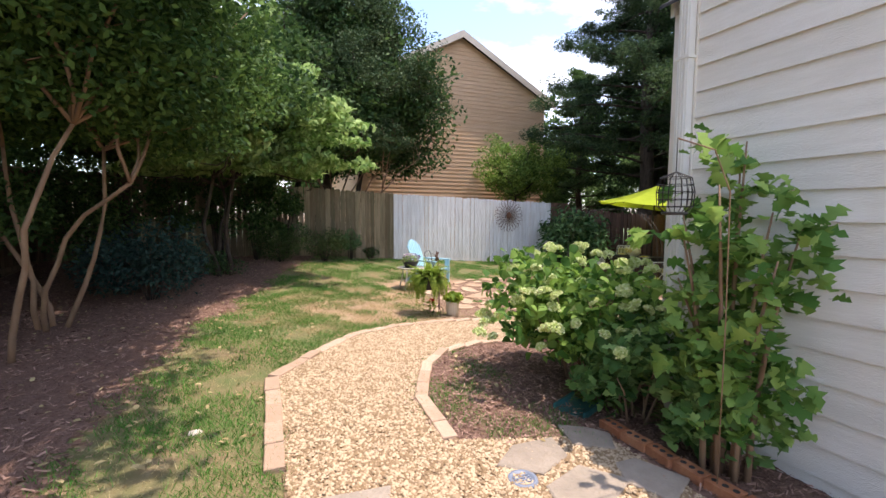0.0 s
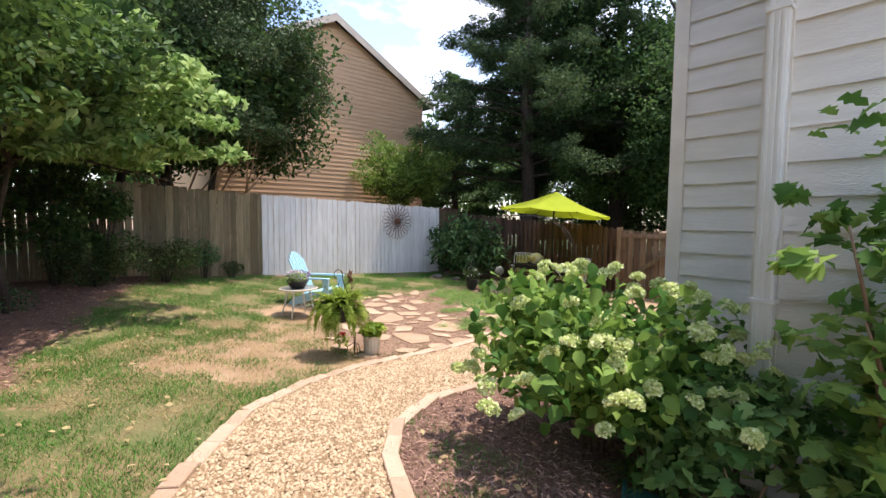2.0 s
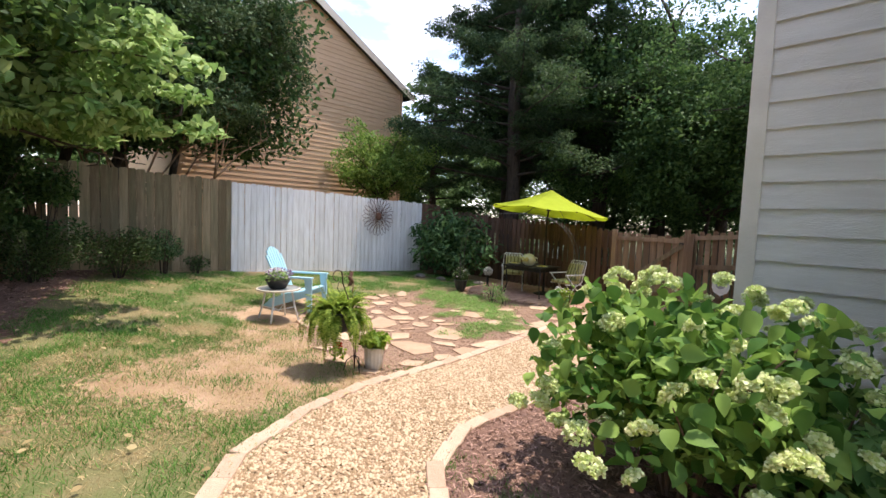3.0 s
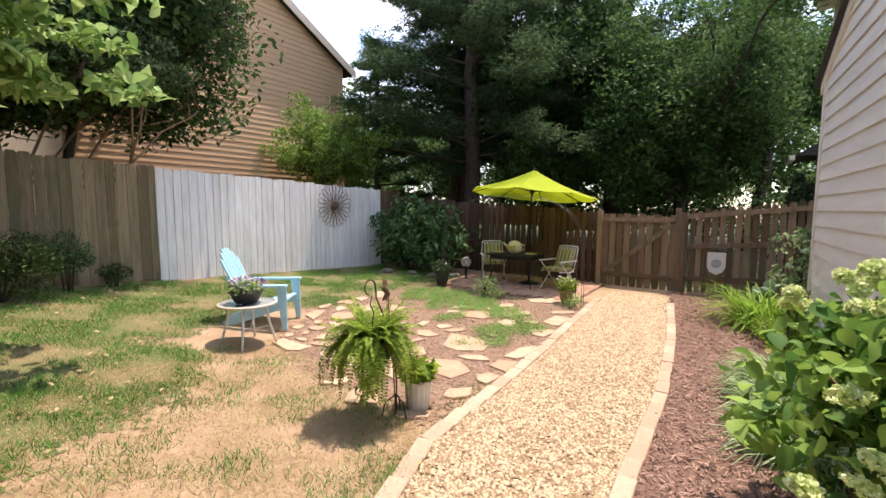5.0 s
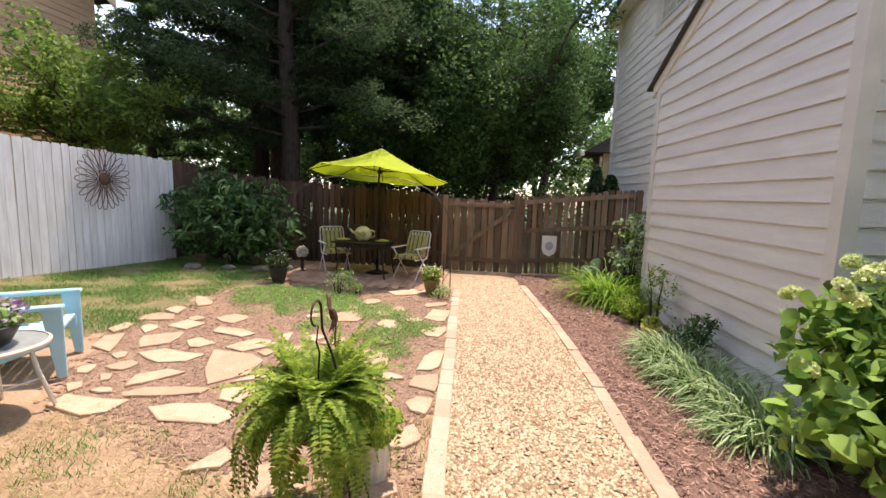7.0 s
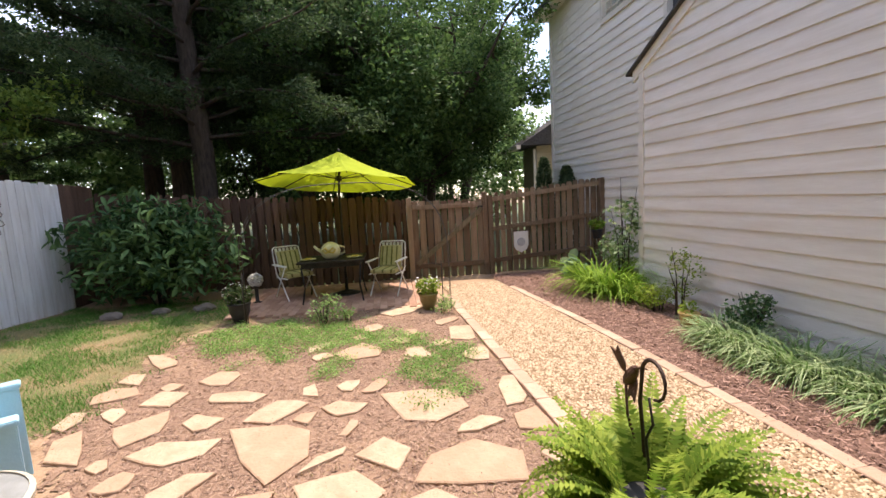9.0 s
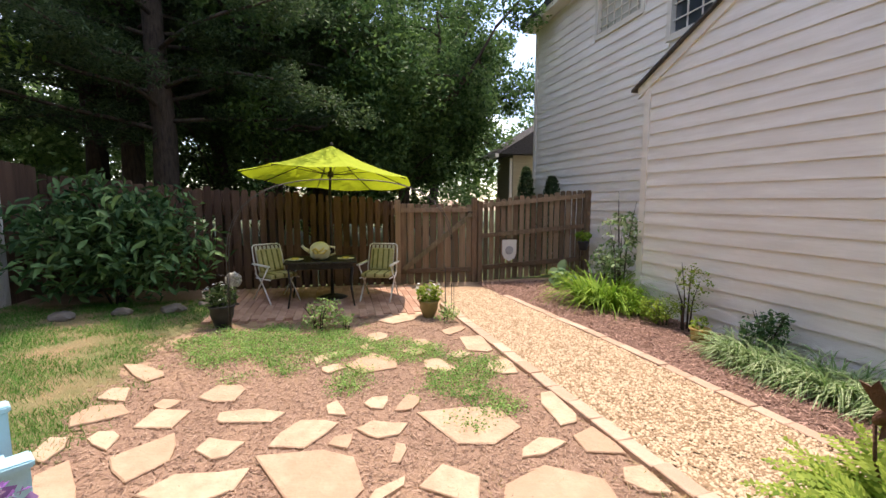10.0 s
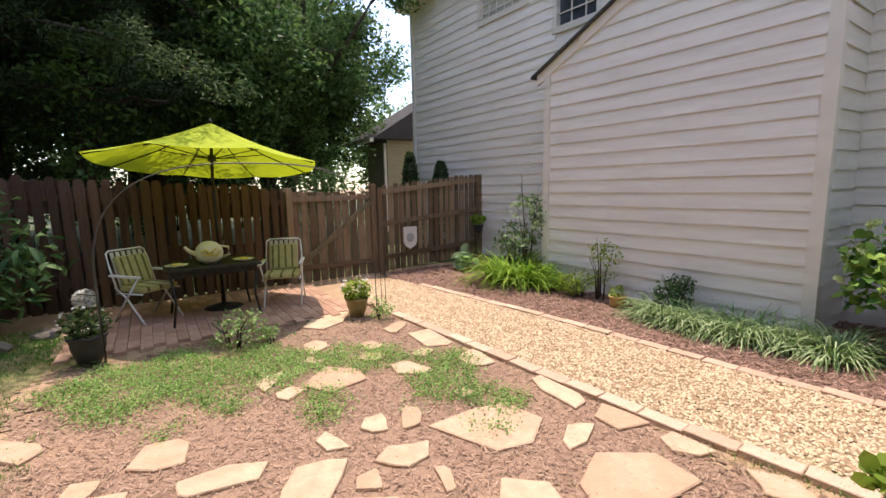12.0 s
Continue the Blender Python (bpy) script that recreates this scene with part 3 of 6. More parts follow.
bm = bmesh.new()
vs = [bm.verts.new(v) for v in ((3.04, -6, 3.43), (3.04, 2.6, 3.43), (5.0, 2.6, 4.4), (5.0, -6, 4.4), (3.04, -6, 3.53), (3.04, 2.6, 3.53), (5.0, 2.6, 4.5), (5.0, -6, 4.5))]
for f in ((0, 1, 2, 3), (7, 6, 5, 4), (0, 4, 5, 1), (1, 5, 6, 2), (2, 6, 7, 3), (3, 7, 4, 0)):
    bm.faces.new([vs[i] for i in f])
bmesh.ops.recalc_face_normals(bm, faces=bm.faces)
tagged(part("west_roof", bm, M_ROOF, None), "dark shingle roof over the west wall", "roof", kind="structure")

# windows with muntins
M_FRAME = mat("window_frame_paint", (0.66, 0.62, 0.54), (0.72, 0.68, 0.60), 3, 0.5)
M_GLASS = mat("window_glass", (0.03, 0.04, 0.05), (0.05, 0.06, 0.075), 1, 0.06, spec=0.8)
M_BLIND = mat("window_blind", (0.40, 0.40, 0.35), (0.48, 0.48, 0.42), 3, 0.4, spec=0.6)
for k, (u0, u1, z0, z1) in enumerate(GAPS):
    w = thing("window_%d" % (k + 1), 0, 0, 0, ("upstairs window with pale blinds and a grid of muntins", "dark upstairs window with a grid of muntins")[k], "window", kind="structure")
    for nm, a0, a1, b0, b1 in (("window_frame", u0 - 0.06, u0 + 0.03, z0 - 0.06, z1 + 0.06), ("window_frame", u1 - 0.03, u1 + 0.06, z0 - 0.06, z1 + 0.06), ("window_sill", u0 + 0.032, u1 - 0.032, z0 - 0.07, z0 + 0.03), ("window_frame", u0 + 0.032, u1 - 0.032, z1 - 0.03, z1 + 0.06)):
        trim_box(nm, at_d, a0, a1, -0.10, 0.04, b0, b1, "", M_FRAME, w)
    trim_box("pane", at_d, u0 + 0.03, u1 - 0.03, -0.07, -0.055, z0 + 0.03, z1 - 0.03, "", (M_BLIND, M_GLASS)[k], w)
    nc, nr = ((6, 6), (3, 6))[k]
    for i in range(1, nc):
        u = u0 + (u1 - u0) * i / nc
        trim_box("muntin", at_d, u - 0.009, u + 0.009, -0.054, -0.035, z0 + 0.03, z1 - 0.03, "", M_FRAME, w)
    for i in range(1, nr):
        z = z0 + (z1 - z0) * i / nr
        trim_box("muntin", at_d, u0 + 0.03, u1 - 0.03, -0.034, -0.02, z - 0.009, z + 0.009, "", M_FRAME, w)

# downspout
ds = thing("downspout", 3.06, 2.50, 0.1, "white ribbed metal downspout on the siding corner", "downspout")
bm = boxbm(-0.035, -0.05, 0.0, 0.035, 0.05, 3.38, 0.012)
for k in range(3):
    part("rib", boxbm(-0.041, -0.034 + k * 0.027, 0.02, -0.034, -0.020 + k * 0.027, 3.36), M_SPOUT, ds)
part("pipe", bm, M_SPOUT, ds)
for z in (0.95, 2.6):
    part("strap", boxbm(-0.046, -0.06, z, 0.045, 0.06, z + 0.025, 0.003), M_SPOUT, ds)

# ---- neighbour's gabled house ----
nb = thing("neighbour_house", 0, 0, 0, "tan lap-sided two-storey house with a gable roof", "house")
PEAK, EAVE, NX0, NX1, NY = 8.75, 6.55, 3.6, 11.85, 16.85
bm = bmesh.new()
prof = [(NX0, -0.3), (NX1, -0.3), (NX1, EAVE), ((NX0 + NX1) / 2, PEAK), (NX0, EAVE)]
v0 = [bm.verts.new((x, NY, z)) for x, z in prof]
v1 = [bm.verts.new((x, NY + 9, z)) for x, z in prof]
bm.faces.new(v0), bm.faces.new(v1[::-1])
for i in range(5):
    bm.faces.new((v0[i], v1[i], v1[(i + 1) % 5], v0[(i + 1) % 5]))
bmesh.ops.recalc_face_normals(bm, faces=bm.faces)
part("wall", bm, M_TAN, nb)
mid = (NX0 + NX1) / 2
for sx in (-1, 1):
    half = (NX1 - NX0) / 2
    bm = bmesh.new()
    k = (PEAK - EAVE) / half
    vs = [bm.verts.new((mid + sx * u, y, PEAK - k * u + dz)) for u in (0.0, half + 0.45) for y in (NY - 0.28, NY + 9.3) for dz in (0.01, 0.14)]
    for f in ((0, 1, 3, 2), (4, 6, 7, 5), (0, 4, 5, 1), (2, 3, 7, 6), (0, 2, 6, 4), (1, 5, 7, 3)):
        bm.faces.new([vs[i] for i in f])
    bmesh.ops.recalc_face_normals(bm, faces=bm.faces)
    part("roof", bm, M_ROOF, nb, "dark shingle roof slope")
    bm = bmesh.new()
    vs = [bm.verts.new((mid + sx * u, y, PEAK - k * u + dz)) for u in (0.0, half + 0.45) for y in (NY - 0.31, NY - 0.282) for dz in (-0.13, 0.15)]
    for f in ((0, 1, 3, 2), (4, 6, 7, 5), (0, 4, 5, 1), (2, 3, 7, 6), (0, 2, 6, 4), (1, 5, 7, 3)):
        bm.faces.new([vs[i] for i in f])
    bmesh.ops.recalc_face_normals(bm, faces=bm.faces)
    part("rake_board", bm, M_TANTRIM, nb, "pale painted rake board")
z = 1.6
while z < PEAK - 0.1:
    half = (NX1 - NX0) / 2
    inset = max(0.0, (z + 0.17 - EAVE) / ((PEAK - EAVE) / half)) if z + 0.17 > EAVE else 0.0
    if half - inset > 0.1:
        x0, x1 = NX0 + inset, NX1 - inset
        vs = [(x, NY - d, h) for x in (x0, x1) for d, h in ((0.001, z + 0.17), (0.006, z + 0.17), (0.026, z), (0.001, z))]
        part("siding_board", mesh_of("siding_board", vs, [(0, 3, 2, 1), (7, 4, 5, 6), (0, 1, 5, 4), (1, 2, 6, 5), (2, 3, 7, 6), (3, 0, 4, 7)], M_TAN), M_TAN, nb)
    z += 0.16
part("corner_board", boxbm(NX1 - 0.06, NY - 0.05, -0.2, NX1 + 0.03, NY + 0.1, EAVE - 0.02), M_TAN, nb)

# lower house beyond the gate
ch = thing("far_house", 0, 0, 0, "low beige neighbouring house with a dark shingle roof", "house")
bm = boxbm(14.8, -4.0, -0.5, 16.2, 2.7, 3.0)
# beige wall coloured dark olive: its shade is put into the colour
part("wall", bm, mat("shade_toned_siding", (0.27, 0.235, 0.15), (0.34, 0.30, 0.20), 3, 0.7, 0.2, 20, stretch=(1, 1, 6)), ch)
bm = bmesh.new()
vs = [bm.verts.new(v) for v in ((14.4, -4.5, 2.9), (14.4, 3.35, 2.78), (16.4, 3.35, 2.78), (16.4, -4.5, 2.9), (14.4, -0.6, 5.2), (16.4, -0.6, 5.2))]
for f in ((0, 1, 4), (1, 2, 5, 4), (2, 3, 5), (3, 0, 4, 5), (0, 3, 2, 1)):
    bm.faces.new([vs[i] for i in f])
bmesh.ops.recalc_face_normals(bm, faces=bm.faces)
part("roof", bm, M_ROOF, ch)
part("gutter", boxbm(14.38, 3.33, 2.68, 16.4, 3.45, 2.79), M_TRIM, ch, "pale gutter")
part("gutter_pipe", boxbm(14.85, 2.702, 0, 14.93, 2.78, 2.7), M_TRIM, ch)
# ---- fences: rails and posts here, boards in FENCE for the last section ----
FENCE = []


def fence_run(name, p, q, zb, zt, material, label, width=0.14, gap=0.004, jitter=0.02, inner=True, rails=(0.15, 0.5, 0.86), post_step=2.4, side=1, rail_mat=None, skip=()):
    """A board fence from p to q; zb(u), zt(u): foot and top along it. side: on which side of the boards the rails run."""
    at = flat_at(p, q)
    _, _, ln = wall_frame(p, q)
    f = thing(name, 0, 0, 0, label, "fence")
    rm = rail_mat or material
    for h in rails:
        bm = bmesh.new()
        vs = [bm.verts.new(at(u, d, (zb(u) + (zt(u) - zb(u)) * h) + dz)) for u in (0.0, ln) for d in (side * 0.012, side * 0.05) for dz in (-0.045, 0.045)]
        for fc in ((0, 1, 3, 2), (4, 6, 7, 5), (0, 4, 5, 1), (2, 3, 7, 6), (0, 2, 6, 4), (1, 5, 7, 3)):
            bm.faces.new([vs[i] for i in fc])
        bmesh.ops.recalc_face_normals(bm, faces=bm.faces)
        part("rail", bm, rm, f)
    k = max(1, round(ln / post_step))
    for i in range(k + 1):
        u = min(max(ln * i / k, 0.05), ln - 0.05)
        bm = bmesh.new()
        strip(bm, at, u - 0.045, u + 0.045, side * 0.051, side * 0.141, zb(u) - 0.3, zt(u) - 0.02)
        part("post", bm, rm, f)
    FENCE.append((f, at, ln, zb, zt, material, width, gap, jitter))
    return f


def lay_fence():
    rng = random.Random(7)
    for f, at, ln, zb, zt, material, width, gap, jitter in FENCE:
        u = 0.0
        while u < ln - 0.03:
            w = min(width * rng.uniform(0.9, 1.08), ln - u)
            g = gap * rng.uniform(0.5, 1.6)
            a, b = u + g / 2, u + w - g / 2
            top = zt(u + w / 2) + rng.uniform(-jitter, jitter)
            lean = rng.uniform(-0.006, 0.006)
            bot = zb(u + w / 2) - 0.02
            c = min(0.03, w * 0.25)
            d0, d1 = -0.009 + rng.uniform(-0.004, 0.002), 0.009
            out = [(a, bot), (b, bot), (b + lean, top - c), (b - c * 0.7 + lean, top), (a + c * 0.7 + lean, top), (a + lean, top - c)]
            vs = [at(x, d0, z) for x, z in out] + [at(x, d1, z) for x, z in out]
            fs = [tuple(range(5, -1, -1)), tuple(range(6, 12))] + [(i, (i + 1) % 6, 6 + (i + 1) % 6, 6 + i) for i in range(6)]
            part("fence_board", mesh_of("fence_board", vs, fs, material), material, f)
            u += w


white = fence_run("white_fence", (3.68, 12.70), (9.34, 12.70), lambda u: 0.15 - 0.054 * u, lambda u: 2.09 - 0.03 * u, M_WHITEB, "whitewashed vertical board fence panel with peeling paint", 0.145, 0.012, 0.02)
fence_run("left_brown_fence", (-6.0, 12.70), (3.675, 12.70), lambda u: 0.20, lambda u: 2.55 - 0.047 * u, M_CEDAR_G, "weathered grey-brown board fence under the trees", 0.145, 0.008, 0.03)
fence_run("side_fence", (-4.7, -3.0), (-4.7, 12.68), lambda u: -0.02, lambda u: 1.95 + 0.03 * u, M_CEDAR, "dark weathered board fence along the bark bed", 0.145, 0.0, 0.02, side=-1)
fence_run("corner_fence", (9.345, 12.70), (10.15, 12.70), lambda u: -0.15, lambda u: 1.92 - 0.03 * u, M_CEDAR_D, "brown board fence behind the dark shrub", 0.145, 0.004, 0.012)
fence_run("back_fence", (10.15, 12.68), (10.13, 6.98), lambda u: -0.2, lambda u: 1.78 - 0.072 * u - 0.02 * math.sin(u), M_CEDAR_D, "brown board fence with narrow gaps behind the patio", 0.15, 0.034, 0.03, rails=(0.2, 0.85))
bf = bpy.data.objects["back_fence"]
# added boards behind the gaps: they block daylight except in a middle band
for u in range(4):
    y0 = 12.66 - u * 1.42
    part("backing_board", boxbm(10.22, y0 - 1.40, -0.2, 10.24, y0, 0.66 - 0.05 * u, 0.003), M_CEDAR_D, bf)
    part("backing_board", boxbm(10.22, y0 - 1.40, 1.20 - 0.09 * u, 10.24, y0, 1.64 - 0.10 * u, 0.003), M_CEDAR_D, bf)

fence_run("end_fence", (10.13, 5.36), (10.10, 2.92), lambda u: -0.22 + 0.05 * u, lambda u: 1.38 + 0.10 * u, M_CEDAR, "weathered board fence between gate and house", 0.13, 0.028, 0.03, rails=(0.16, 0.56, 0.93), side=-1)
for y, h in ((6.93, 1.42), (5.41, 1.47)):
    ps = thing("gate_post", 10.10, y, -0.25, "rough weathered wooden gate post", "post", "gate posts")
    part("shaft", boxbm(-0.05, -0.05, -0.3, 0.05, 0.05, h + 0.22, 0.008), M_CEDAR, ps)
gate = thing("garden_gate", 10.13, 6.15, -0.15, "closed weathered wooden garden gate with a diagonal brace", "gate")
for i in range(10):
    yy = 0.67 - i * 0.147
    hh = 1.47 - 0.004 * i + 0.02 * math.sin(3 * i)
    part("gate_board", boxbm(-0.01, yy - 0.064, -0.12, 0.01, yy + 0.064, hh, 0.004), M_CEDAR, gate)
for z in (0.12, 1.30):
    part("gate_rail", boxbm(-0.05, -0.72, z, -0.011, 0.72, z + 0.09, 0.005), M_CEDAR, gate)
bm = boxbm(-0.045, -0.85, -0.045, -0.0115, 0.85, 0.045, 0.004)
bmesh.ops.transform(bm, matrix=Matrix.Translation((-0.0515, 0.0, 0.74)) @ pose(0, 0, 0, -38), verts=bm.verts)
part("brace", bm, M_CEDAR_G, gate)
part("latch", boxbm(-0.075, -0.70, 1.28, -0.052, -0.60, 1.32, 0.004), mat("dark_iron", (0.02, 0.02, 0.02), (0.05, 0.045, 0.04), 20, 0.5, metal=0.8), gate, "dark iron latch")
# ---- trees ----
def limb(rng, p, d, ln, bend=0.15, n=6):
    p, d = Vector(p), Vector(d).normalized()
    pts = [p.copy()]
    for _ in range(n):
        d = (d + Vector(rng.normal(size=3)) * bend).normalized()
        p = p + d * ln / n
        pts.append(p.copy())
    return pts


def conifer(x, y, h, r0, first, spread, count, material, label, seed, leaf=0.12, per=420, clear=None):
    """A cedar: straight tapered trunk, level limbs in tiers that droop at the tips, with sprays of short needles."""
    rng = np.random.default_rng(seed)
    z0 = gz(x, y)
    t = thing("conifer_tree", x, y, z0, label, "tree")
    pts = [(0.05 * math.sin(i), 0.05 * math.cos(1.7 * i), h * i / 10 - 0.1) for i in range(11)]
    part("trunk", tube("trunk", pts, [r0 * (1 - 0.88 * i / 10) + 0.015 for i in range(11)], M_BARK, 12), M_BARK, t)
    runs, cen, rad = [], [], []
    for i in range(count):
        f = (i + rng.uniform(0, 1)) / count
        z = first + (h - first) * f
        w = i * 2.4 + rng.uniform(-0.4, 0.4)
        ln = spread * (1 - 0.82 * f) * rng.uniform(0.75, 1.1)
        pts = limb(rng, (0, 0, z), (math.cos(w), math.sin(w), 0.18), ln, 0.09)
        pts = [p - Vector((0, 0, 0.10 * ln * (k / 6) ** 2)) for k, p in enumerate(pts)]
        runs.append((pts, [0.05 * (1 - f * 0.6) * (1 - k / 7) + 0.006 for k in range(7)]))
        for k in range(2, 7):
            for _ in range(3 if k > 3 else 2):
                c = np.array(pts[k]) + rng.normal(size=3) * np.array([0.22, 0.22, 0.10]) * (0.5 + 0.16 * ln)
                cen.append(c)
                rad.append(rng.uniform(0.28, 0.55) * (0.6 + 0.12 * ln))
    for pts, radii in runs:
        part("limb", tube("limb", pts, radii, M_BARK, 5), M_BARK, t)
    q = clumps(rng, cen, rad, max(30, per // 5), 0.5, 0.25)
    part("crown", quads_mesh("crown", leaf_quads(q, leaf, rng, 0.25, 0.26, 0.6), material), material, t)
    return t


def broadleaf(name, x, y, h, r0, fork, spread, n_limb, clump, per, material, label, seed, leaf=0.11, flat=0.7, stems=1, bark=None, lean=(0, 0), crown_z=None, droop=0.2, sub=5, aspect=0.5, rise=0.15, open_=0.28, reach=(0, 0), blade=None):
    """A leafy tree: tapered trunk or several stems, forking limbs, and clumps of leaves round the limb ends."""
    rng = np.random.default_rng(seed)
    bark = bark or M_BARK
    t = thing(name, x, y, gz(x, y), label, "tree")
    runs, cen, rad = [], [], []
    ends = []
    for s in range(stems):
        w = 2 * math.pi * s / max(1, stems) + rng.uniform(-0.3, 0.3)
        o = Vector((math.cos(w), math.sin(w), 0)) * (0.0 if stems == 1 else 0.12)
        d = Vector((lean[0], lean[1], 1)) + (Vector((math.cos(w), math.sin(w), 0)) * open_ if stems > 1 else Vector((0, 0, 0)))
        pts = limb(rng, o + Vector((0, 0, -0.1)), d, fork, 0.06 if stems == 1 else 0.12, 7)
        part("trunk", tube("trunk", pts, [r0 * (1 - 0.4 * k / 7) for k in range(8)], bark, 10), bark, t)
        ends.append((pts[-1], d))
    for i in range(n_limb):
        p, d = ends[i % len(ends)]
        w = i * 2.4 + rng.uniform(-0.5, 0.5)
        f = (i + 0.5) / n_limb
        dd = Vector((math.cos(w), math.sin(w), rise + 1.3 * f)) + Vector((lean[0], lean[1], 0)) * 0.5 + Vector((reach[0], reach[1], 0))
        ln = min((h - p.z) * (0.55 + 0.45 * f), spread * 1.3) * rng.uniform(0.8, 1.05)
        pts = [Vector((v.x, v.y, max(v.z, p.z - 0.1))) for v in limb(rng, p, dd, max(0.5, ln), 0.14)]
        runs = [(pts, [r0 * 0.5 * (1 - k / 7.5) + 0.006 for k in range(7)])]
        for k in range(2, 7):
            sp = limb(rng, pts[k], Vector(rng.normal(size=3)) + Vector((0, 0, 0.3)), spread * 0.4, 0.2, 4)
            sp = [Vector((v.x, v.y, max(v.z, pts[k].z - 0.12))) for v in sp]
            runs.append((sp, [r0 * 0.18 * (1 - j / 5) + 0.004 for j in range(5)]))
            for j in range(sub):
                c = np.array(sp[2 + j % 3]) + rng.normal(size=3) * spread * 0.13
                cen.append(c)
                rad.append(clump * rng.uniform(0.6, 1.2))
        part("limb", tubes("limb", runs, bark, 5), bark, t)
    cen = np.array(cen)
    if crown_z is not None:
        cen[:, 2] = np.maximum(cen[:, 2], crown_z + rng.uniform(0, 0.5, len(cen)))
    q = clumps(rng, cen, rad, per, flat, 0.3)
    crown = broad_leaves("crown", q, leaf, rng, droop, aspect, 0.5, blade, material) if blade else quads_mesh("crown", leaf_quads(q, leaf, rng, droop, aspect), material)
    part("crown", crown, material, t)
    return t


def shrub(name, x, y, w, d, h, count, leaf, material, label, seed, droop=0.1, aspect=0.5, stems=8, lump=9, category="shrub", up=0.35, low=0.08, blade=None):
    """A bush: stems from the ground and lumps of leaves with an uneven outline."""
    rng = np.random.default_rng(seed)
    t = thing(name, x, y, gz(x, y), label, category)
    runs = []
    for k in range(stems):
        a = rng.uniform(0, 6.28)
        e = Vector((math.cos(a) * w * 0.35, math.sin(a) * d * 0.35, h * rng.uniform(0.6, 0.92)))
        part("stem", tube("stem", [Vector((math.cos(a) * 0.05, math.sin(a) * 0.05, -0.03)), e * 0.45 + Vector((0, 0, 0.1 * h)), e], [0.008 + 0.005 * h, 0.007, 0.003], M_BARK, 5), M_BARK, t)
    cen = rng.normal(size=(lump, 3))
    cen /= np.linalg.norm(cen, axis=1, keepdims=True)
    cen *= rng.uniform(0.45, 0.72, (lump, 1))
    cen = cen * np.array([w / 2, d / 2, h * 0.42]) + np.array([0, 0, h * 0.52])
    rad = rng.uniform(0.26, 0.44, lump) * min(w, d, h * 1.3)
    q = clumps(rng, cen, rad, max(10, count // lump), 0.85, 0.45)
    q[:, 2] = np.maximum(q[:, 2], low * rng.uniform(0.3, 1.5, len(q)))
    leaves = broad_leaves("foliage", q, leaf, rng, droop, aspect, up, blade, material) if blade else quads_mesh("foliage", leaf_quads(q, leaf, rng, droop, aspect, up), material)
    part("foliage", leaves, material, t)
    return t


conifer(12.6, 11.7, 15.0, 0.27, 2.8, 5.0, 84, L_CONIFER, "tall dark cedar with drooping limbs behind the fence", 1, per=1000, leaf=0.105)
broadleaf("oak_tree", 18.0, 8.6, 15.0, 0.34, 4.0, 5.0, 13, 0.85, 210, L_OAK, "tall leafy oak behind the back fence", 2, 0.15, rise=0.35)
broadleaf("oak_tree", 16.0, 6.0, 13.0, 0.20, 3.6, 3.5, 13, 0.8, 210, L_OAK, "tall leafy oak near the gate", 3, 0.13, rise=0.3, reach=(0.1, 0.1))
conifer(15.5, 9.9, 16.0, 0.28, 3.4, 4.4, 62, L_CONIFER, "tall dark cedar with drooping limbs farther back", 4, per=760, leaf=0.125)
conifer(16.5, 14.8, 15.0, 0.30, 3.0, 4.4, 56, L_CONIFER, "tall dark cedar beyond the fence corner", 14, per=620, leaf=0.13)
broadleaf("young_tree", 9.1, 14.7, 6.2, 0.06, 2.4, 1.5, 11, 0.36, 60, L_YOUNG, "light green young tree beside the tan house", 5, 0.11, rise=0.5)
broadleaf("holly_tree", 1.5, 14.6, 13.5, 0.13, 3.0, 2.1, 22, 0.6, 190, L_HOLLY, "dense dark evergreen tree behind the long fence", 6, 0.09, crown_z=2.7)
broadleaf("holly_tree", 2.0, 15.4, 14.0, 0.15, 6.2, 1.8, 20, 0.65, 190, L_HOLLY, "tall dark evergreen tree behind the others", 48, 0.10, rise=0.1)
broadleaf("holly_tree", 2.7, 14.1, 12.5, 0.10, 4.0, 1.7, 22, 0.45, 150, L_HOLLY, "tall narrow evergreen tree behind the long fence", 16, 0.08, crown_z=4.3)
conifer(14.6, 17.6, 8.5, 0.18, 1.5, 2.6, 36, L_OAK, "short leafy evergreen beyond the fence corner", 17, per=400, leaf=0.14)
broadleaf("crape_myrtle", 1.75, 13.95, 7.0, 0.032, 2.75, 1.5, 26, 0.26, 46, L_HOLLY, "multi-stemmed myrtle with layered sprays leaning over the fence", 7, 0.065, stems=9, flat=0.4, bark=M_MYRTLE, lean=(0.26, 0.03), crown_z=2.75, rise=0.75, open_=0.2, reach=(0.7, 0.0), sub=7)
broadleaf("dogwood_tree", -0.75, 10.4, 5.0, 0.05, 2.25, 2.6, 17, 0.36, 60, L_DOGWOOD, "spreading dogwood with layered pale leaves", 8, 0.165, stems=3, blade=OVATE, flat=0.35, crown_z=2.15, droop=0.4, reach=(0.55, -0.85))
broadleaf("crape_myrtle", -2.45, 5.55, 6.2, 0.034, 2.6, 2.0, 12, 0.48, 170, L_MYRTLE, "crape myrtle with smooth tan stems over the bark bed", 9, 0.09, stems=2, bark=M_MYRTLE, crown_z=2.3, rise=1.0, open_=0.12)
broadleaf("crape_myrtle", -2.50, 7.0, 6.2, 0.034, 2.5, 2.0, 15, 0.48, 170, L_MYRTLE, "crape myrtle with smooth tan stems over the bark bed", 19, 0.09, stems=4, bark=M_MYRTLE, crown_z=2.2, rise=1.0, open_=0.22)
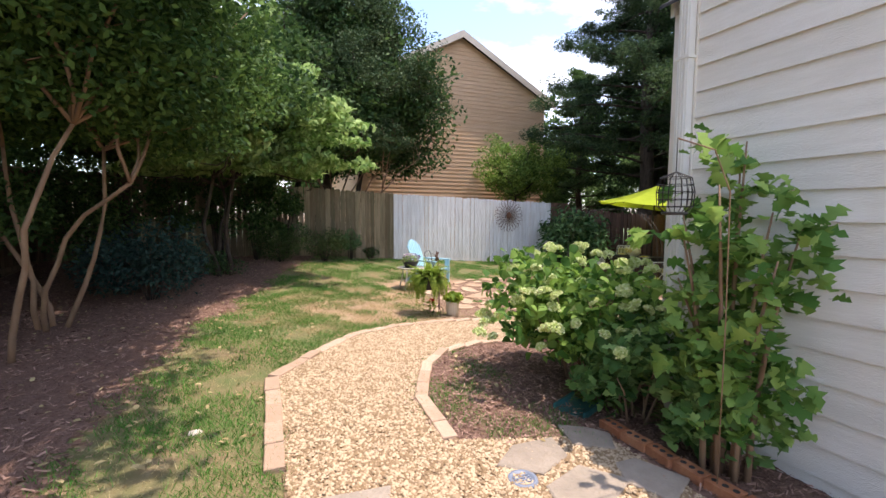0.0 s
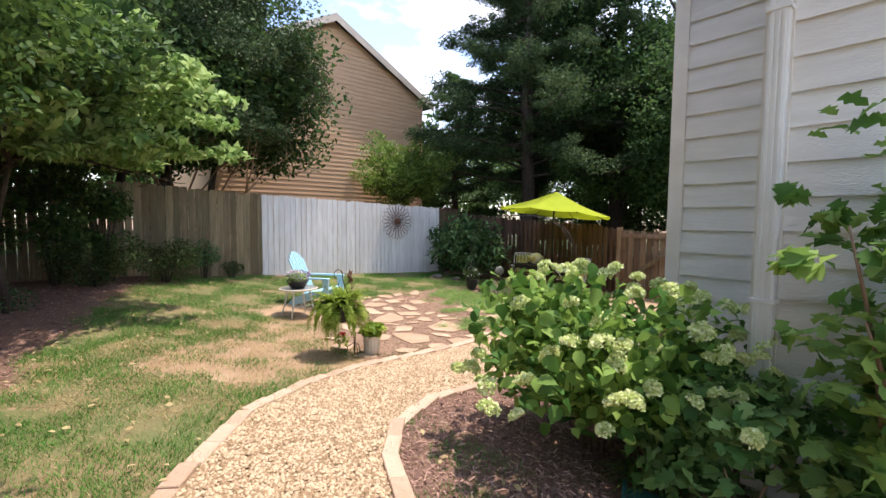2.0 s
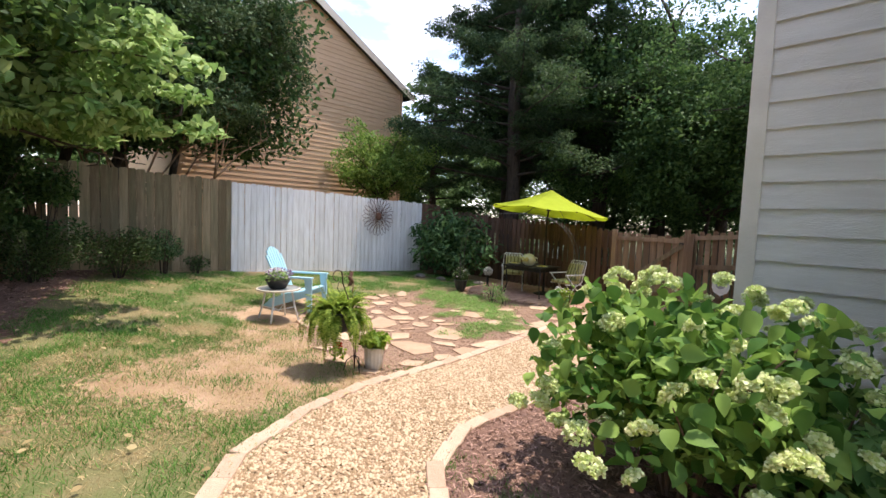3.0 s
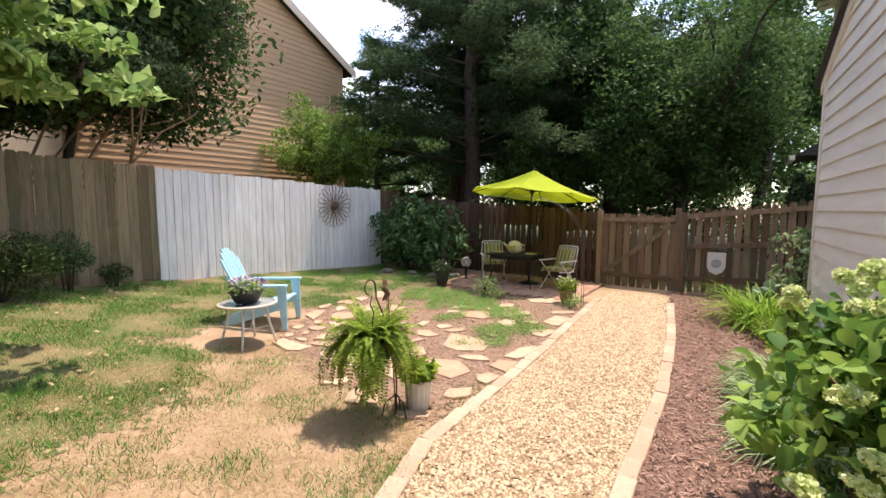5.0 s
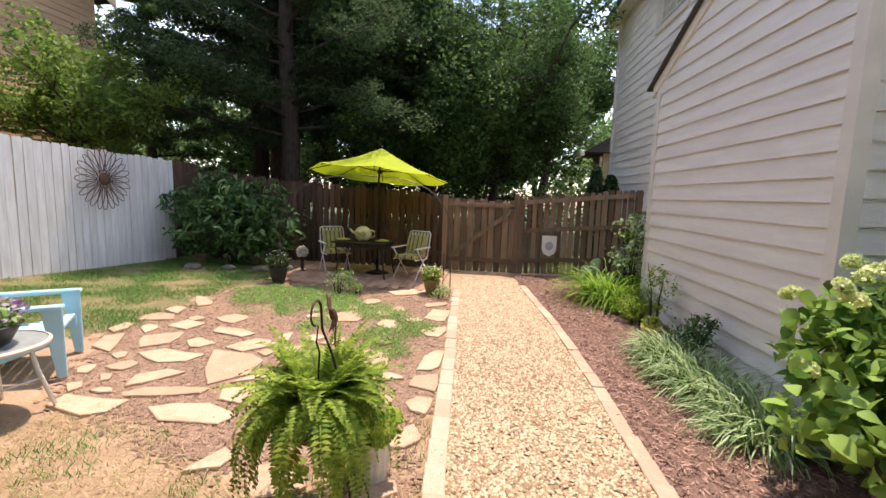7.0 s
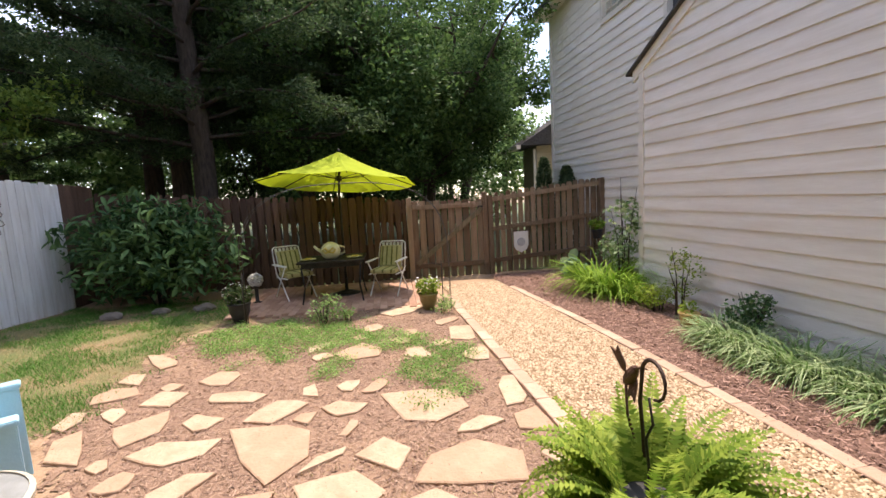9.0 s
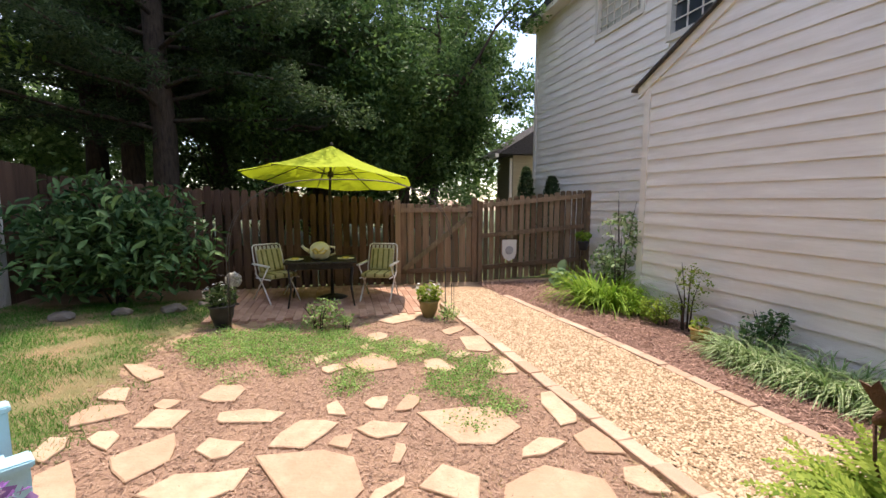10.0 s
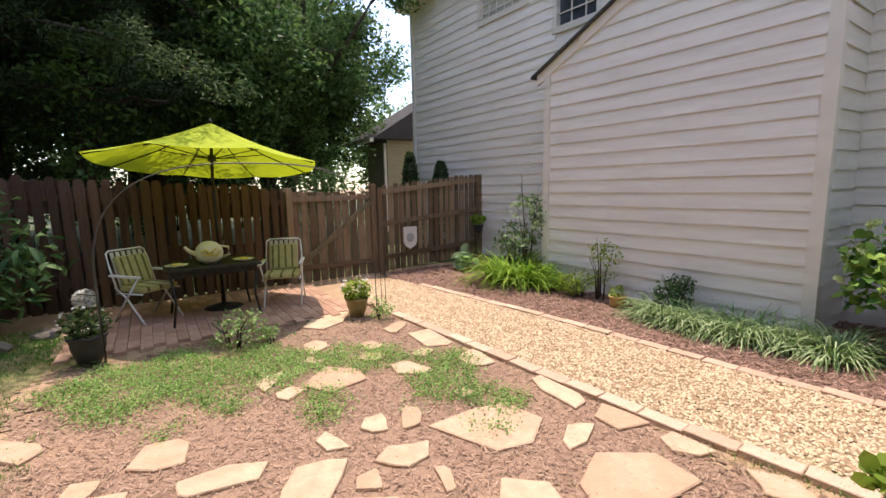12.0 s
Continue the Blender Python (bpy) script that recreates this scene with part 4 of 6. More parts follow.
broadleaf("shade_tree", -2.6, 11.4, 11.0, 0.14, 2.6, 2.6, 18, 0.85, 170, L_SHADE, "tall shade tree in the corner of the bark bed", 10, 0.15, crown_z=2.6)
broadleaf("shade_tree", 0.9, 14.6, 12.5, 0.14, 2.6, 3.0, 20, 0.85, 170, L_SHADE, "tall shade tree behind the brown fence", 11, 0.15, crown_z=2.3)
# added, its crown above the view: only there to shade bark bed and lawn
broadleaf("shade_tree", -3.1, 3.1, 9.0, 0.10, 3.6, 2.9, 14, 0.8, 130, L_SHADE, "added tall tree, mostly out of view, that shades the bark bed", 12, 0.15, crown_z=4.1, rise=0.9, reach=(0.5, 0.1))
broadleaf("oak_tree", 21.5, 12.5, 17.0, 0.34, 5.0, 4.6, 15, 1.0, 170, L_OAK, "tall leafy oak deep in the woods", 44, 0.2)
broadleaf("oak_tree", 22.5, 9.2, 16.0, 0.32, 4.0, 4.2, 15, 1.0, 170, L_OAK, "tall leafy oak deep in the woods", 45, 0.2)
broadleaf("oak_tree", 21.5, 4.2, 14.5, 0.24, 5.0, 2.7, 15, 0.8, 170, L_OAK, "tall leafy oak beyond the neighbouring roof", 47, 0.18, crown_z=4.6, rise=0.5)
conifer(14.8, 13.2, 17.0, 0.28, 3.0, 3.6, 50, L_CONIFER, "tall dark cedar in the woods behind the fence", 18, per=560, leaf=0.14)
broadleaf("understory_tree", 15.0, 6.4, 7.5, 0.09, 2.2, 2.2, 12, 0.6, 150, L_OAK, "bushy understory tree behind the garden gate", 46, 0.13, crown_z=1.9)
# ---- shrubs and plants ----
for k, (x, y) in enumerate(((-6.6, 8.0), (-6.8, 11.4), (-6.3, 14.8), (-3.9, 15.0), (-1.6, 14.7))):
    shrub("tall_hedge_shrub", x, y, 2.8, 2.8, 4.6, 3600, 0.13, L_SHADE, "tall dark hedge shrub beyond the corner fences", 420 + k, lump=16, stems=6)
shrub("blue_shrub", -1.75, 8.7, 2.0, 1.7, 1.15, 5200, 0.075, L_BLUE, "dense blue-green shrub in the bark bed", 21, lump=14)
shrub("low_shrub", -0.75, 10.4, 0.85, 0.8, 0.5, 1500, 0.05, L_RHODO, "low dark green shrub in the bark bed", 22)
shrub("hedge_shrub", 0.45, 11.75, 1.5, 1.0, 0.95, 4200, 0.05, L_SHRUB, "olive green clipped shrub before the brown fence", 23, lump=12)
shrub("hedge_shrub", 1.55, 12.0, 1.3, 0.9, 1.0, 3800, 0.05, L_SHRUB, "olive green clipped shrub before the brown fence", 24, lump=12)
shrub("box_shrub", 2.30, 12.3, 0.6, 0.5, 1.05, 2200, 0.04, L_RHODO, "narrow dark green upright shrub at the fence", 25)
shrub("broad_leaved_shrub", -3.3, 10.9, 2.2, 2.2, 2.6, 5000, 0.10, L_OAK, "dark tall shrub in the shaded corner", 26, lump=14)
shrub("broad_leaved_shrub", -3.6, 7.6, 1.8, 2.4, 2.4, 4200, 0.10, L_OAK, "dark tall shrub along the side fence", 27, lump=14)
for k, (x, y, h) in enumerate(((-1.9, 11.6, 2.9), (-0.95, 11.9, 3.0), (-0.1, 12.1, 2.7), (0.6, 12.25, 2.3))):
    shrub("dark_laurel", x, y, 1.3, 0.85, h, 2400, 0.10, L_SHADE, "tall dark leafy laurel standing before the brown fence", 430 + k, lump=14, blade=LANCE, aspect=0.4)
shrub("corner_shrub", 9.15, 11.25, 1.7, 3.1, 1.85, 2900, 0.19, L_RHODO, "large dark glossy-leaved shrub in the fence corner", 28, 0.3, 0.34, lump=34, up=0.6, blade=LANCE)
shrub("low_shrub", 2.9, 12.45, 0.5, 0.3, 0.4, 500, 0.05, L_SHRUB, "small green plant at the fence foot", 29)


def bloom_mesh(rng, r, material, n=240):
    d = rng.normal(size=(n, 3))
    d /= np.linalg.norm(d, axis=1, keepdims=True)
    d[:, 2] = np.abs(d[:, 2]) * 0.8 - 0.1
    return quads_mesh("bloom", leaf_quads(d * r * rng.uniform(0.6, 1.05, (n, 1)), 0.021, rng, 0, 0.9, 0.2, OVAL), material)


def hydrangea(x, y, w, d, h, n_leaf, n_bloom, leaf, outline, material, label, seed, name="hydrangea", aspect=0.78, low=0.1, stems=14, lump=30, pale=0.2):
    """A flowering bush: branching stems, many broad leaves, and round flower heads held out on its skin."""
    rng = np.random.default_rng(seed)
    t = thing(name, x, y, gz(x, y), label, "shrub")
    for k in range(stems):
        a = 2.4 * k
        f = rng.uniform(0.35, 0.85)
        e = Vector((math.cos(a) * w * 0.5 * f, math.sin(a) * d * 0.5 * f, h * rng.uniform(0.55, 0.95) * (1 - 0.3 * f)))
        mid = Vector((e.x * 0.5, e.y * 0.5, e.z * 0.6)) + Vector(rng.normal(size=3)) * 0.04
        part("stem", tube("stem", [(math.cos(a) * 0.08, math.sin(a) * 0.08, -0.03), tuple(mid), tuple(e)], [0.011, 0.008, 0.004], M_MYRTLE, 6), M_MYRTLE, t)
    dirs = rng.normal(size=(lump, 3))
    dirs /= np.linalg.norm(dirs, axis=1, keepdims=True)
    half = np.array([w / 2, d / 2, h * 0.46])
    cen = dirs * rng.uniform(0.4, 0.92, (lump, 1)) * half + np.array([0, 0, h * 0.52])
    q = clumps(rng, cen, rng.uniform(0.14, 0.36, lump) * min(w, d, h), n_leaf // lump, 0.9, 0.3)
    q[:, 2] = np.maximum(q[:, 2], low + rng.uniform(0, 0.25, len(q)))
    part("foliage", broad_leaves("foliage", q, leaf, rng, 0.5, aspect, 0.5, outline, material), material, t)
    heads = [bloom_mesh(rng, r, L_BLOOM) for r in (0.048, 0.058, 0.070)]
    for k in range(n_bloom):
        v = rng.normal(size=3)
        v /= np.linalg.norm(v)
        v[2] = abs(v[2]) * 1.1 - 0.25
        p = v * half * rng.uniform(1.1, 1.3) + np.array([0, 0, h * 0.55])
        p[2] = min(max(p[2], 0.2), h * 1.08)
        b = part("bloom", heads[k % 3], L_BLOOM, t)
        b.matrix_basis = Matrix.Translation(Vector(p)) @ pose(0, 0, 0, rng.uniform(-40, 40), rng.uniform(-40, 40), rng.uniform(0, 360))
    return t


hydrangea(2.90, 3.45, 1.62, 1.55, 1.36, 3000, 72, 0.096, OVATE, L_HYDR, "big hydrangea with green-white flower heads beside the path", 31, low=0.3)
hydrangea(3.05, 2.95, 0.9, 1.0, 1.25, 1000, 30, 0.096, OVATE, L_HYDR, "hydrangea with green-white flower heads at the house corner", 34, low=0.3)
hydrangea(2.74, 2.55, 0.9, 0.9, 0.85, 760, 2, 0.105, LOBES, L_LOBED, "low dark lobed-leaved shrub between the two bushes", 33, "lobed_leaf_shrub", 0.95, 0.06, 6, 14)
hydrangea(2.78, 1.95, 0.75, 0.9, 0.80, 620, 0, 0.105, LOBES, L_LOBED, "low dark lobed-leaved shrub at the foot of the siding", 35, "lobed_leaf_shrub", 0.95, 0.06, 6, 14)


def stem_shrub(x, y, label, seed):
    """A tall open shrub: woody stems that lean apart, each with its own sprays of lobed leaves."""
    rng = np.random.default_rng(seed)
    t = thing("lobed_leaf_shrub", x, y, gz(x, y), label, "shrub")
    cen, rad = [], []
    for k in range(11):
        a = 2.4 * k
        o = 0.16 * math.sqrt(k / 11)
        lean = rng.uniform(0.05, 0.34)
        tall = k % 4 == 0
        h = (rng.uniform(2.0, 2.35) if tall else rng.uniform(1.35, 1.9)) * (1 - 0.35 * lean)
        pts = [Vector((math.cos(a) * (o + lean * f * f) * (0.6 if math.cos(a) > 0 else 0.75), math.sin(a) * (o + lean * 0.95 * f * f), h * f - 0.02)) for f in (0, 0.2, 0.4, 0.6, 0.8, 1.0)]
        part("stem", tube("stem", pts, [0.021, 0.019, 0.016, 0.013, 0.009, 0.005], M_MYRTLE, 7), M_MYRTLE, t)
        for f, p in zip((0.4, 0.6, 0.8, 1.0), pts[2:]):
            for _ in range((4 if f < 0.5 else 2) if tall else (4 if f < 0.5 else 3)):
                cen.append(np.array(p) + rng.normal(size=3) * np.array([0.13, 0.15, 0.09]))
                rad.append(rng.uniform(0.08, 0.17))
    q = clumps(rng, cen, rad, 8, 0.8, 0.2)
    part("foliage", broad_leaves("foliage", q, 0.108, rng, 0.5, 1.0, 0.6, LOBES, L_OAKHYDR), L_OAKHYDR, t)


stem_shrub(2.70, 1.80, "tall open shrub with lobed leaves and woody stems against the siding", 32)


def tuft(name, x, y, n, r, ln, width, lean, material, label, seed, category="plant", group=""):
    rng = np.random.default_rng(seed)
    t = thing(name, x, y, gz(x, y), label, category, group)
    part("foliage", blades(rng, n, r, ln, width, lean, material), material, t)
    return t


tuft("daylily", 7.90, 4.05, 330, 0.30, 0.95, 0.013, 1.3, L_LILY, "bright green arching daylily clump in the bark bed", 41)
tuft("daylily", 7.50, 3.98, 220, 0.24, 0.80, 0.012, 1.2, L_LILY, "bright green arching daylily clump in the bark bed", 42)
for k, (x, y, s) in enumerate(((5.35, 4.0, 1.0), (5.05, 4.05, 1.1), (4.72, 4.02, 1.0), (4.42, 3.98, 1.1), (4.1, 3.9, 1.0), (3.75, 3.95, 1.15))):
    tuft("liriope", x, y, 330, 0.20, 0.48 * s, 0.0075, 1.5, L_LIRIOPE, "pale striped liriope tuft at the foot of the siding", 50 + k, group="liriope along the wall")
for k, (x, y, s) in enumerate(((3.1, 2.35, 0.8), (2.75, 2.95, 0.9))):
    tuft("liriope", x, y, 120, 0.16, 0.34 * s, 0.005, 1.4, L_HYDR, "green grassy tuft under the bushes", 60 + k, group="grassy tufts")
shrub("feathery_plant", 7.05, 3.98, 0.75, 0.5, 0.34, 1500, 0.035, L_LILY, "low bright feathery green plant", 71, lump=8, stems=5)
shrub("feathery_plant", 6.55, 3.95, 0.6, 0.45, 0.42, 1000, 0.035, L_LIGHT, "low bright feathery green plant", 72, lump=8, stems=5)
shrub("rose_bush", 6.28, 3.82, 0.5, 0.4, 0.95, 300, 0.05, L_LIGHT, "thin upright rose with sparse leaves", 73, lump=9, stems=6)
shrub("dark_shrub", 5.30, 3.74, 0.5, 0.4, 0.55, 700, 0.05, L_RHODO, "small dark green shrub against the siding", 74)
shrub("climbing_shrub", 7.80, 3.72, 0.7, 0.5, 1.95, 430, 0.085, L_LIRIOPE, "tall thin shrub with pale variegated leaves at the wall corner", 75, lump=12, stems=5)
shrub("climbing_shrub", 8.30, 3.55, 1.0, 0.5, 1.15, 560, 0.08, L_LIRIOPE, "pale variegated shrub beside the rear wall", 76, lump=12, stems=6)
ho = thing("hosta", 9.25, 3.95, gz(9.25, 3.95), "hosta with broad grey-green leaves near the fence", "plant")
rg = np.random.default_rng(77)
part("foliage", broad_leaves("foliage", clumps(rg, [(0, 0, 0.22)], [0.25], 22, 0.6), 0.28, rg, 0.2, 0.7, 0.6, OVATE, L_HOSTA), L_HOSTA, ho)
for x, y, h in ((10.9, 3.35, 2.15), (12.2, 3.4, 2.45)):
    c = thing("cone_shrub", x, y, gz(x, y), "dark upright conical evergreen beyond the fence", "shrub", "cone shrubs")
    rg = np.random.default_rng(78)
    zz = rg.uniform(0, 1, 3600)
    rr = 0.28 * np.sqrt(np.clip(1 - (zz - 0.25) ** 2 / 0.6, 0.03, 1))
    rr *= rg.uniform(0.6, 1.0, 3600)
    aa = rg.uniform(0, 6.28, 3600)
    part("foliage", quads_mesh("foliage", leaf_quads(np.stack([np.cos(aa) * rr, np.sin(aa) * rr, zz * h], 1), 0.09, rg, -0.4, 0.4, 0.2), L_CONIFER), L_CONIFER, c)
# ---- furniture and ornaments ----
M_BLUEP = mat("turquoise_plastic", (0.34, 0.61, 0.71), (0.40, 0.67, 0.77), 3, 0.4, 0.08, 80, dirt=(0.36, 0.58, 0.64), dirt_scale=5, dirt_amt=0.4)
M_WHITEM = mat("white_enamel", (0.74, 0.74, 0.71), (0.82, 0.82, 0.80), 6, 0.4, dirt=(0.45, 0.40, 0.33), dirt_scale=9, dirt_amt=0.4)
M_IRON = mat("black_iron", (0.015, 0.014, 0.013), (0.05, 0.042, 0.036), 18, 0.5, 0.2, 90, metal=0.5)
M_DARKRUST = mat("dark_rusty_iron", (0.035, 0.02, 0.015), (0.09, 0.055, 0.04), 14, 0.6, 0.3, 80, metal=0.4)
M_ROD = mat("dark_steel_rod", (0.07, 0.065, 0.06), (0.15, 0.14, 0.125), 15, 0.55, metal=0.5)
M_RUST = mat("rusty_iron", (0.09, 0.045, 0.03), (0.20, 0.10, 0.065), 12, 0.75, 0.4, 70, metal=0.3)
M_CANOPY = mat("lime_canvas", (0.37, 0.47, 0.015), (0.45, 0.55, 0.03), 4, 0.85, 0.15, 200, trans=0.35)
M_CUSHION = mat("cream_cushion", (0.36, 0.32, 0.13), (0.46, 0.42, 0.20), 12, 0.95, 0.3, 120)
M_STRIPE = mat("olive_stripe", (0.10, 0.10, 0.025), (0.16, 0.155, 0.045), 12, 0.95, 0.3, 120)
M_WEB = mat("woven_webbing", (0.50, 0.49, 0.40), (0.60, 0.58, 0.48), 25, 0.9)
M_OLIVEP = mat("olive_glaze", (0.20, 0.15, 0.05), (0.30, 0.23, 0.09), 6, 0.5, 0.2, 40)
M_YELLOWP = mat("ochre_pot", (0.46, 0.30, 0.09), (0.56, 0.40, 0.16), 7, 0.7, 0.2, 50)
M_WHITEPOT = mat("ribbed_white_ceramic", (0.58, 0.52, 0.42), (0.70, 0.64, 0.54), 6, 0.6, 0.2, 60, dirt=(0.40, 0.33, 0.22), dirt_scale=8)
M_DARKPOT = mat("dark_plastic", (0.02, 0.02, 0.02), (0.045, 0.043, 0.04), 8, 0.5)
M_GLASSTOP = mat("frosted_glass", (0.26, 0.27, 0.25), (0.36, 0.37, 0.35), 10, 0.25, 0.1, 120, spec=0.6)
M_BEIGE = mat("beige_enamel", (0.50, 0.44, 0.34), (0.60, 0.54, 0.43), 8, 0.5)
M_CREAM = mat("cream_ceramic", (0.60, 0.56, 0.30), (0.70, 0.66, 0.40), 5, 0.35)
M_YELLOWC = mat("yellow_napkin", (0.55, 0.42, 0.08), (0.66, 0.54, 0.14), 10, 0.9)
M_TEAL = mat("teal_plastic", (0.02, 0.10, 0.10), (0.03, 0.14, 0.13), 6, 0.5)
M_FLAG = mat("white_flag_cloth", (0.62, 0.61, 0.57), (0.72, 0.71, 0.67), 9, 0.9)
M_GREY = mat("grey_emblem", (0.30, 0.31, 0.32), (0.40, 0.41, 0.42), 9, 0.9)
M_PURPLE = leafmat("purple_petal", (0.22, 0.10, 0.32), (0.55, 0.42, 0.55), 0.7, 0.3)
M_WHITEF = leafmat("white_petal", (0.62, 0.60, 0.55), (0.80, 0.78, 0.74), 0.7, 0.3)
M_RED = leafmat("red_petal", (0.50, 0.02, 0.015), (0.68, 0.05, 0.02), 0.6, 0.2)
M_BLUECAP = mat("blue_grey_plastic", (0.17, 0.20, 0.26), (0.24, 0.27, 0.34), 12, 0.5)
M_STONE = mat("grey_stone", (0.13, 0.11, 0.09), (0.24, 0.205, 0.17), 5, 0.9, 0.5, 30)


def foliage(parent, name, centre, radius, n, leaf, material, seed, flat=0.7, aspect=0.6, droop=0.1, outline=DIAMOND, shell=0.3):
    rg = np.random.default_rng(seed)
    q = clumps(rg, [centre], [radius], n, flat, shell)
    ob = part(name, quads_mesh(name, leaf_quads(q, leaf, rg, droop, aspect, 0.45, outline), material), material, parent)
    if name == "flower_cluster":
        tagged(ob, kind="stuff")
    return ob


def slab_bm(outline, z0, z1, bevel=0.0):
    bm = bmesh.new()
    lo = [bm.verts.new((x, y, z0)) for x, y in outline]
    hi = [bm.verts.new((x, y, z1)) for x, y in outline]
    bm.faces.new(lo[::-1]), bm.faces.new(hi)
    k = len(outline)
    for i in range(k):
        bm.faces.new((lo[i], lo[(i + 1) % k], hi[(i + 1) % k], hi[i]))
    if bevel:
        bmesh.ops.bevel(bm, geom=list(bm.edges), offset=bevel, segments=2, affect="EDGES")
    return bm


# adirondack chair, moulded in plastic
ad = thing("adirondack_chair", 3.68, 9.58, gz(3.7, 9.5) - 0.01, "turquoise plastic adirondack chair on the stepping stones", "chair", rz=36.9)
for k in range(7):
    w0, w1 = -0.25 + k * 0.0715, -0.25 + k * 0.0715 + 0.062
    top = 1.15 - 0.15 * ((k - 3) / 3) ** 2
    bm = slab_bm([(w0 * 0.86, 0.0), (w1 * 0.86, 0.0), (w1 * 1.05, top - 0.30), (w0 * 1.05, top - 0.30)], -0.011, 0.011, 0.004)
    bmesh.ops.transform(bm, matrix=Matrix.Translation((0, 0.22, 0.25)) @ pose(0, 0, 0, 66), verts=bm.verts)
    part("back_slat", bm, M_BLUEP, ad)
bm = boxbm(-0.255, -0.011, 0, 0.255, 0.016, 0.06, 0.006)
bmesh.ops.transform(bm, matrix=Matrix.Translation((0, 0.42, 0.62)) @ pose(0, 0, 0, -24), verts=bm.verts)
part("back_rail", bm, M_BLUEP, ad)
for k in range(7):
    y0 = -0.30 + k * 0.078
    z = 0.37 - 0.018 * k
    part("seat_slat", boxbm(-0.25, y0, z - 0.02, 0.25, y0 + 0.068, z + 0.004, 0.006), M_BLUEP, ad)
for sx in (-1, 1):
    bm = slab_bm([(-0.30, 0.355), (-0.30, 0.27), (0.52, 0.0), (0.56, 0.03), (0.40, 0.19), (0.1, 0.30)], -0.016, 0.016, 0.005)
    bmesh.ops.transform(bm, matrix=Matrix.Translation((sx * 0.272, 0, 0)) @ Matrix(((0, 0, 1, 0), (1, 0, 0, 0), (0, 1, 0, 0), (0, 0, 0, 1))), verts=bm.verts)
    part("side_rail", bm, M_BLUEP, ad)
    bm = slab_bm([(-0.33, 0.0), (-0.27, 0.0), (-0.20, 0.55), (-0.33, 0.55)], -0.02, 0.02, 0.006)
    bmesh.ops.transform(bm, matrix=Matrix.Translation((sx * 0.31, 0, 0)) @ Matrix(((0, 0, 1, 0), (1, 0, 0, 0), (0, 1, 0, 0), (0, 0, 0, 1))), verts=bm.verts)
    part("front_leg", bm, M_BLUEP, ad)
    bm = slab_bm([(sx * 0.27, -0.34), (sx * 0.37, -0.34), (sx * 0.37, 0.20), (sx * 0.33, 0.40), (sx * 0.27, 0.40)][::sx], 0.551, 0.58, 0.006)
    part("armrest", bm, M_BLUEP, ad)

# round side table with a bowl of flowers
tz = gz(3.0, 9.0)
tb = thing("side_table", 3.0, 8.98, tz, "small round side table with frosted glass top and white legs", "table")
tb.scale = (0.88, 0.88, 1.0)
part("tabletop", lathe([(0.335, 0.462), (0.335, 0.474)], 40), M_GLASSTOP, tb, "frosted glass tabletop")
bm = bmesh.new()
rr = [[bm.verts.new((r * math.cos(2 * math.pi * k / 40), r * math.sin(2 * math.pi * k / 40), z)) for k in range(40)] for r, z in ((0.336, 0.450), (0.356, 0.455), (0.358, 0.474), (0.336, 0.482))]
for a, b in zip(rr, rr[1:] + rr[:1]):
    for k in range(40):
        bm.faces.new((a[k], a[(k + 1) % 40], b[(k + 1) % 40], b[k]))
part("rim", bm, M_BEIGE, tb, "beige metal rim")
for k in range(4):
    a = radians(45 + 90 * k)
    part("leg", tube("leg", [(math.cos(a) * 0.22, math.sin(a) * 0.22, 0.45), (math.cos(a) * 0.26, math.sin(a) * 0.26, 0.25), (math.cos(a) * 0.34, math.sin(a) * 0.34, 0.0)], [0.018, 0.016, 0.014], M_WHITEM, 8), M_WHITEM, tb)
for k in range(2):
    a = radians(45 + 90 * k)
    part("cross_bar", tube("cross_bar", [(math.cos(a) * 0.27, math.sin(a) * 0.27, 0.2), (0, 0, 0.13 + 0.02 * k), (-math.cos(a) * 0.27, -math.sin(a) * 0.27, 0.2)], 0.008, M_WHITEM, 6), M_WHITEM, tb)
bw = thing("flower_bowl", 2.97, 8.95, tz + 0.482, "dark bowl planted with purple and white flowers on the side table", "planter")
part("bowl", lathe([(0.10, 0.0), (0.12, 0.01), (0.175, 0.12), (0.19, 0.13), (0.175, 0.135)], 28), M_DARKPOT, bw)
foliage(bw, "leaves", (0, 0, 0.17), 0.21, 420, 0.05, L_DOGWOOD, 81, 0.5)
foliage(bw, "flower_cluster", (0.03, 0.02, 0.21), 0.20, 200, 0.035, M_PURPLE, 82, 0.45, 0.9, shell=0.7)
foliage(bw, "flower_cluster", (-0.03, 0.04, 0.24), 0.13, 90, 0.035, M_WHITEF, 83, 0.5, 0.9, shell=0.7)

# fern on a shepherd's hook stand
FX, FY = 2.49, 6.57
fz = gz(FX, FY)
hk = thing("plant_hook", FX, FY, fz, "black wrought iron hook stand with a curled top", "plant stand")
arc = [(0.14, -0.10, 0.0), (0.15, -0.10, 0.25), (0.14, -0.08, 0.50), (0.08, -0.03, 0.78), (0.045, 0.0, 0.90), (0.035, 0.0, 0.98)]
curl = [(0.035 - 0.055 + 0.055 * math.cos(w), 0.0, 0.99 + 0.055 * math.sin(w)) for w in np.linspace(0, 4.6, 12)]
part("pole", tube("pole", arc + curl, [0.006] * 6 + [0.0065 - 0.0002 * k for k in range(12)], M_DARKRUST, 8), M_DARKRUST, hk)
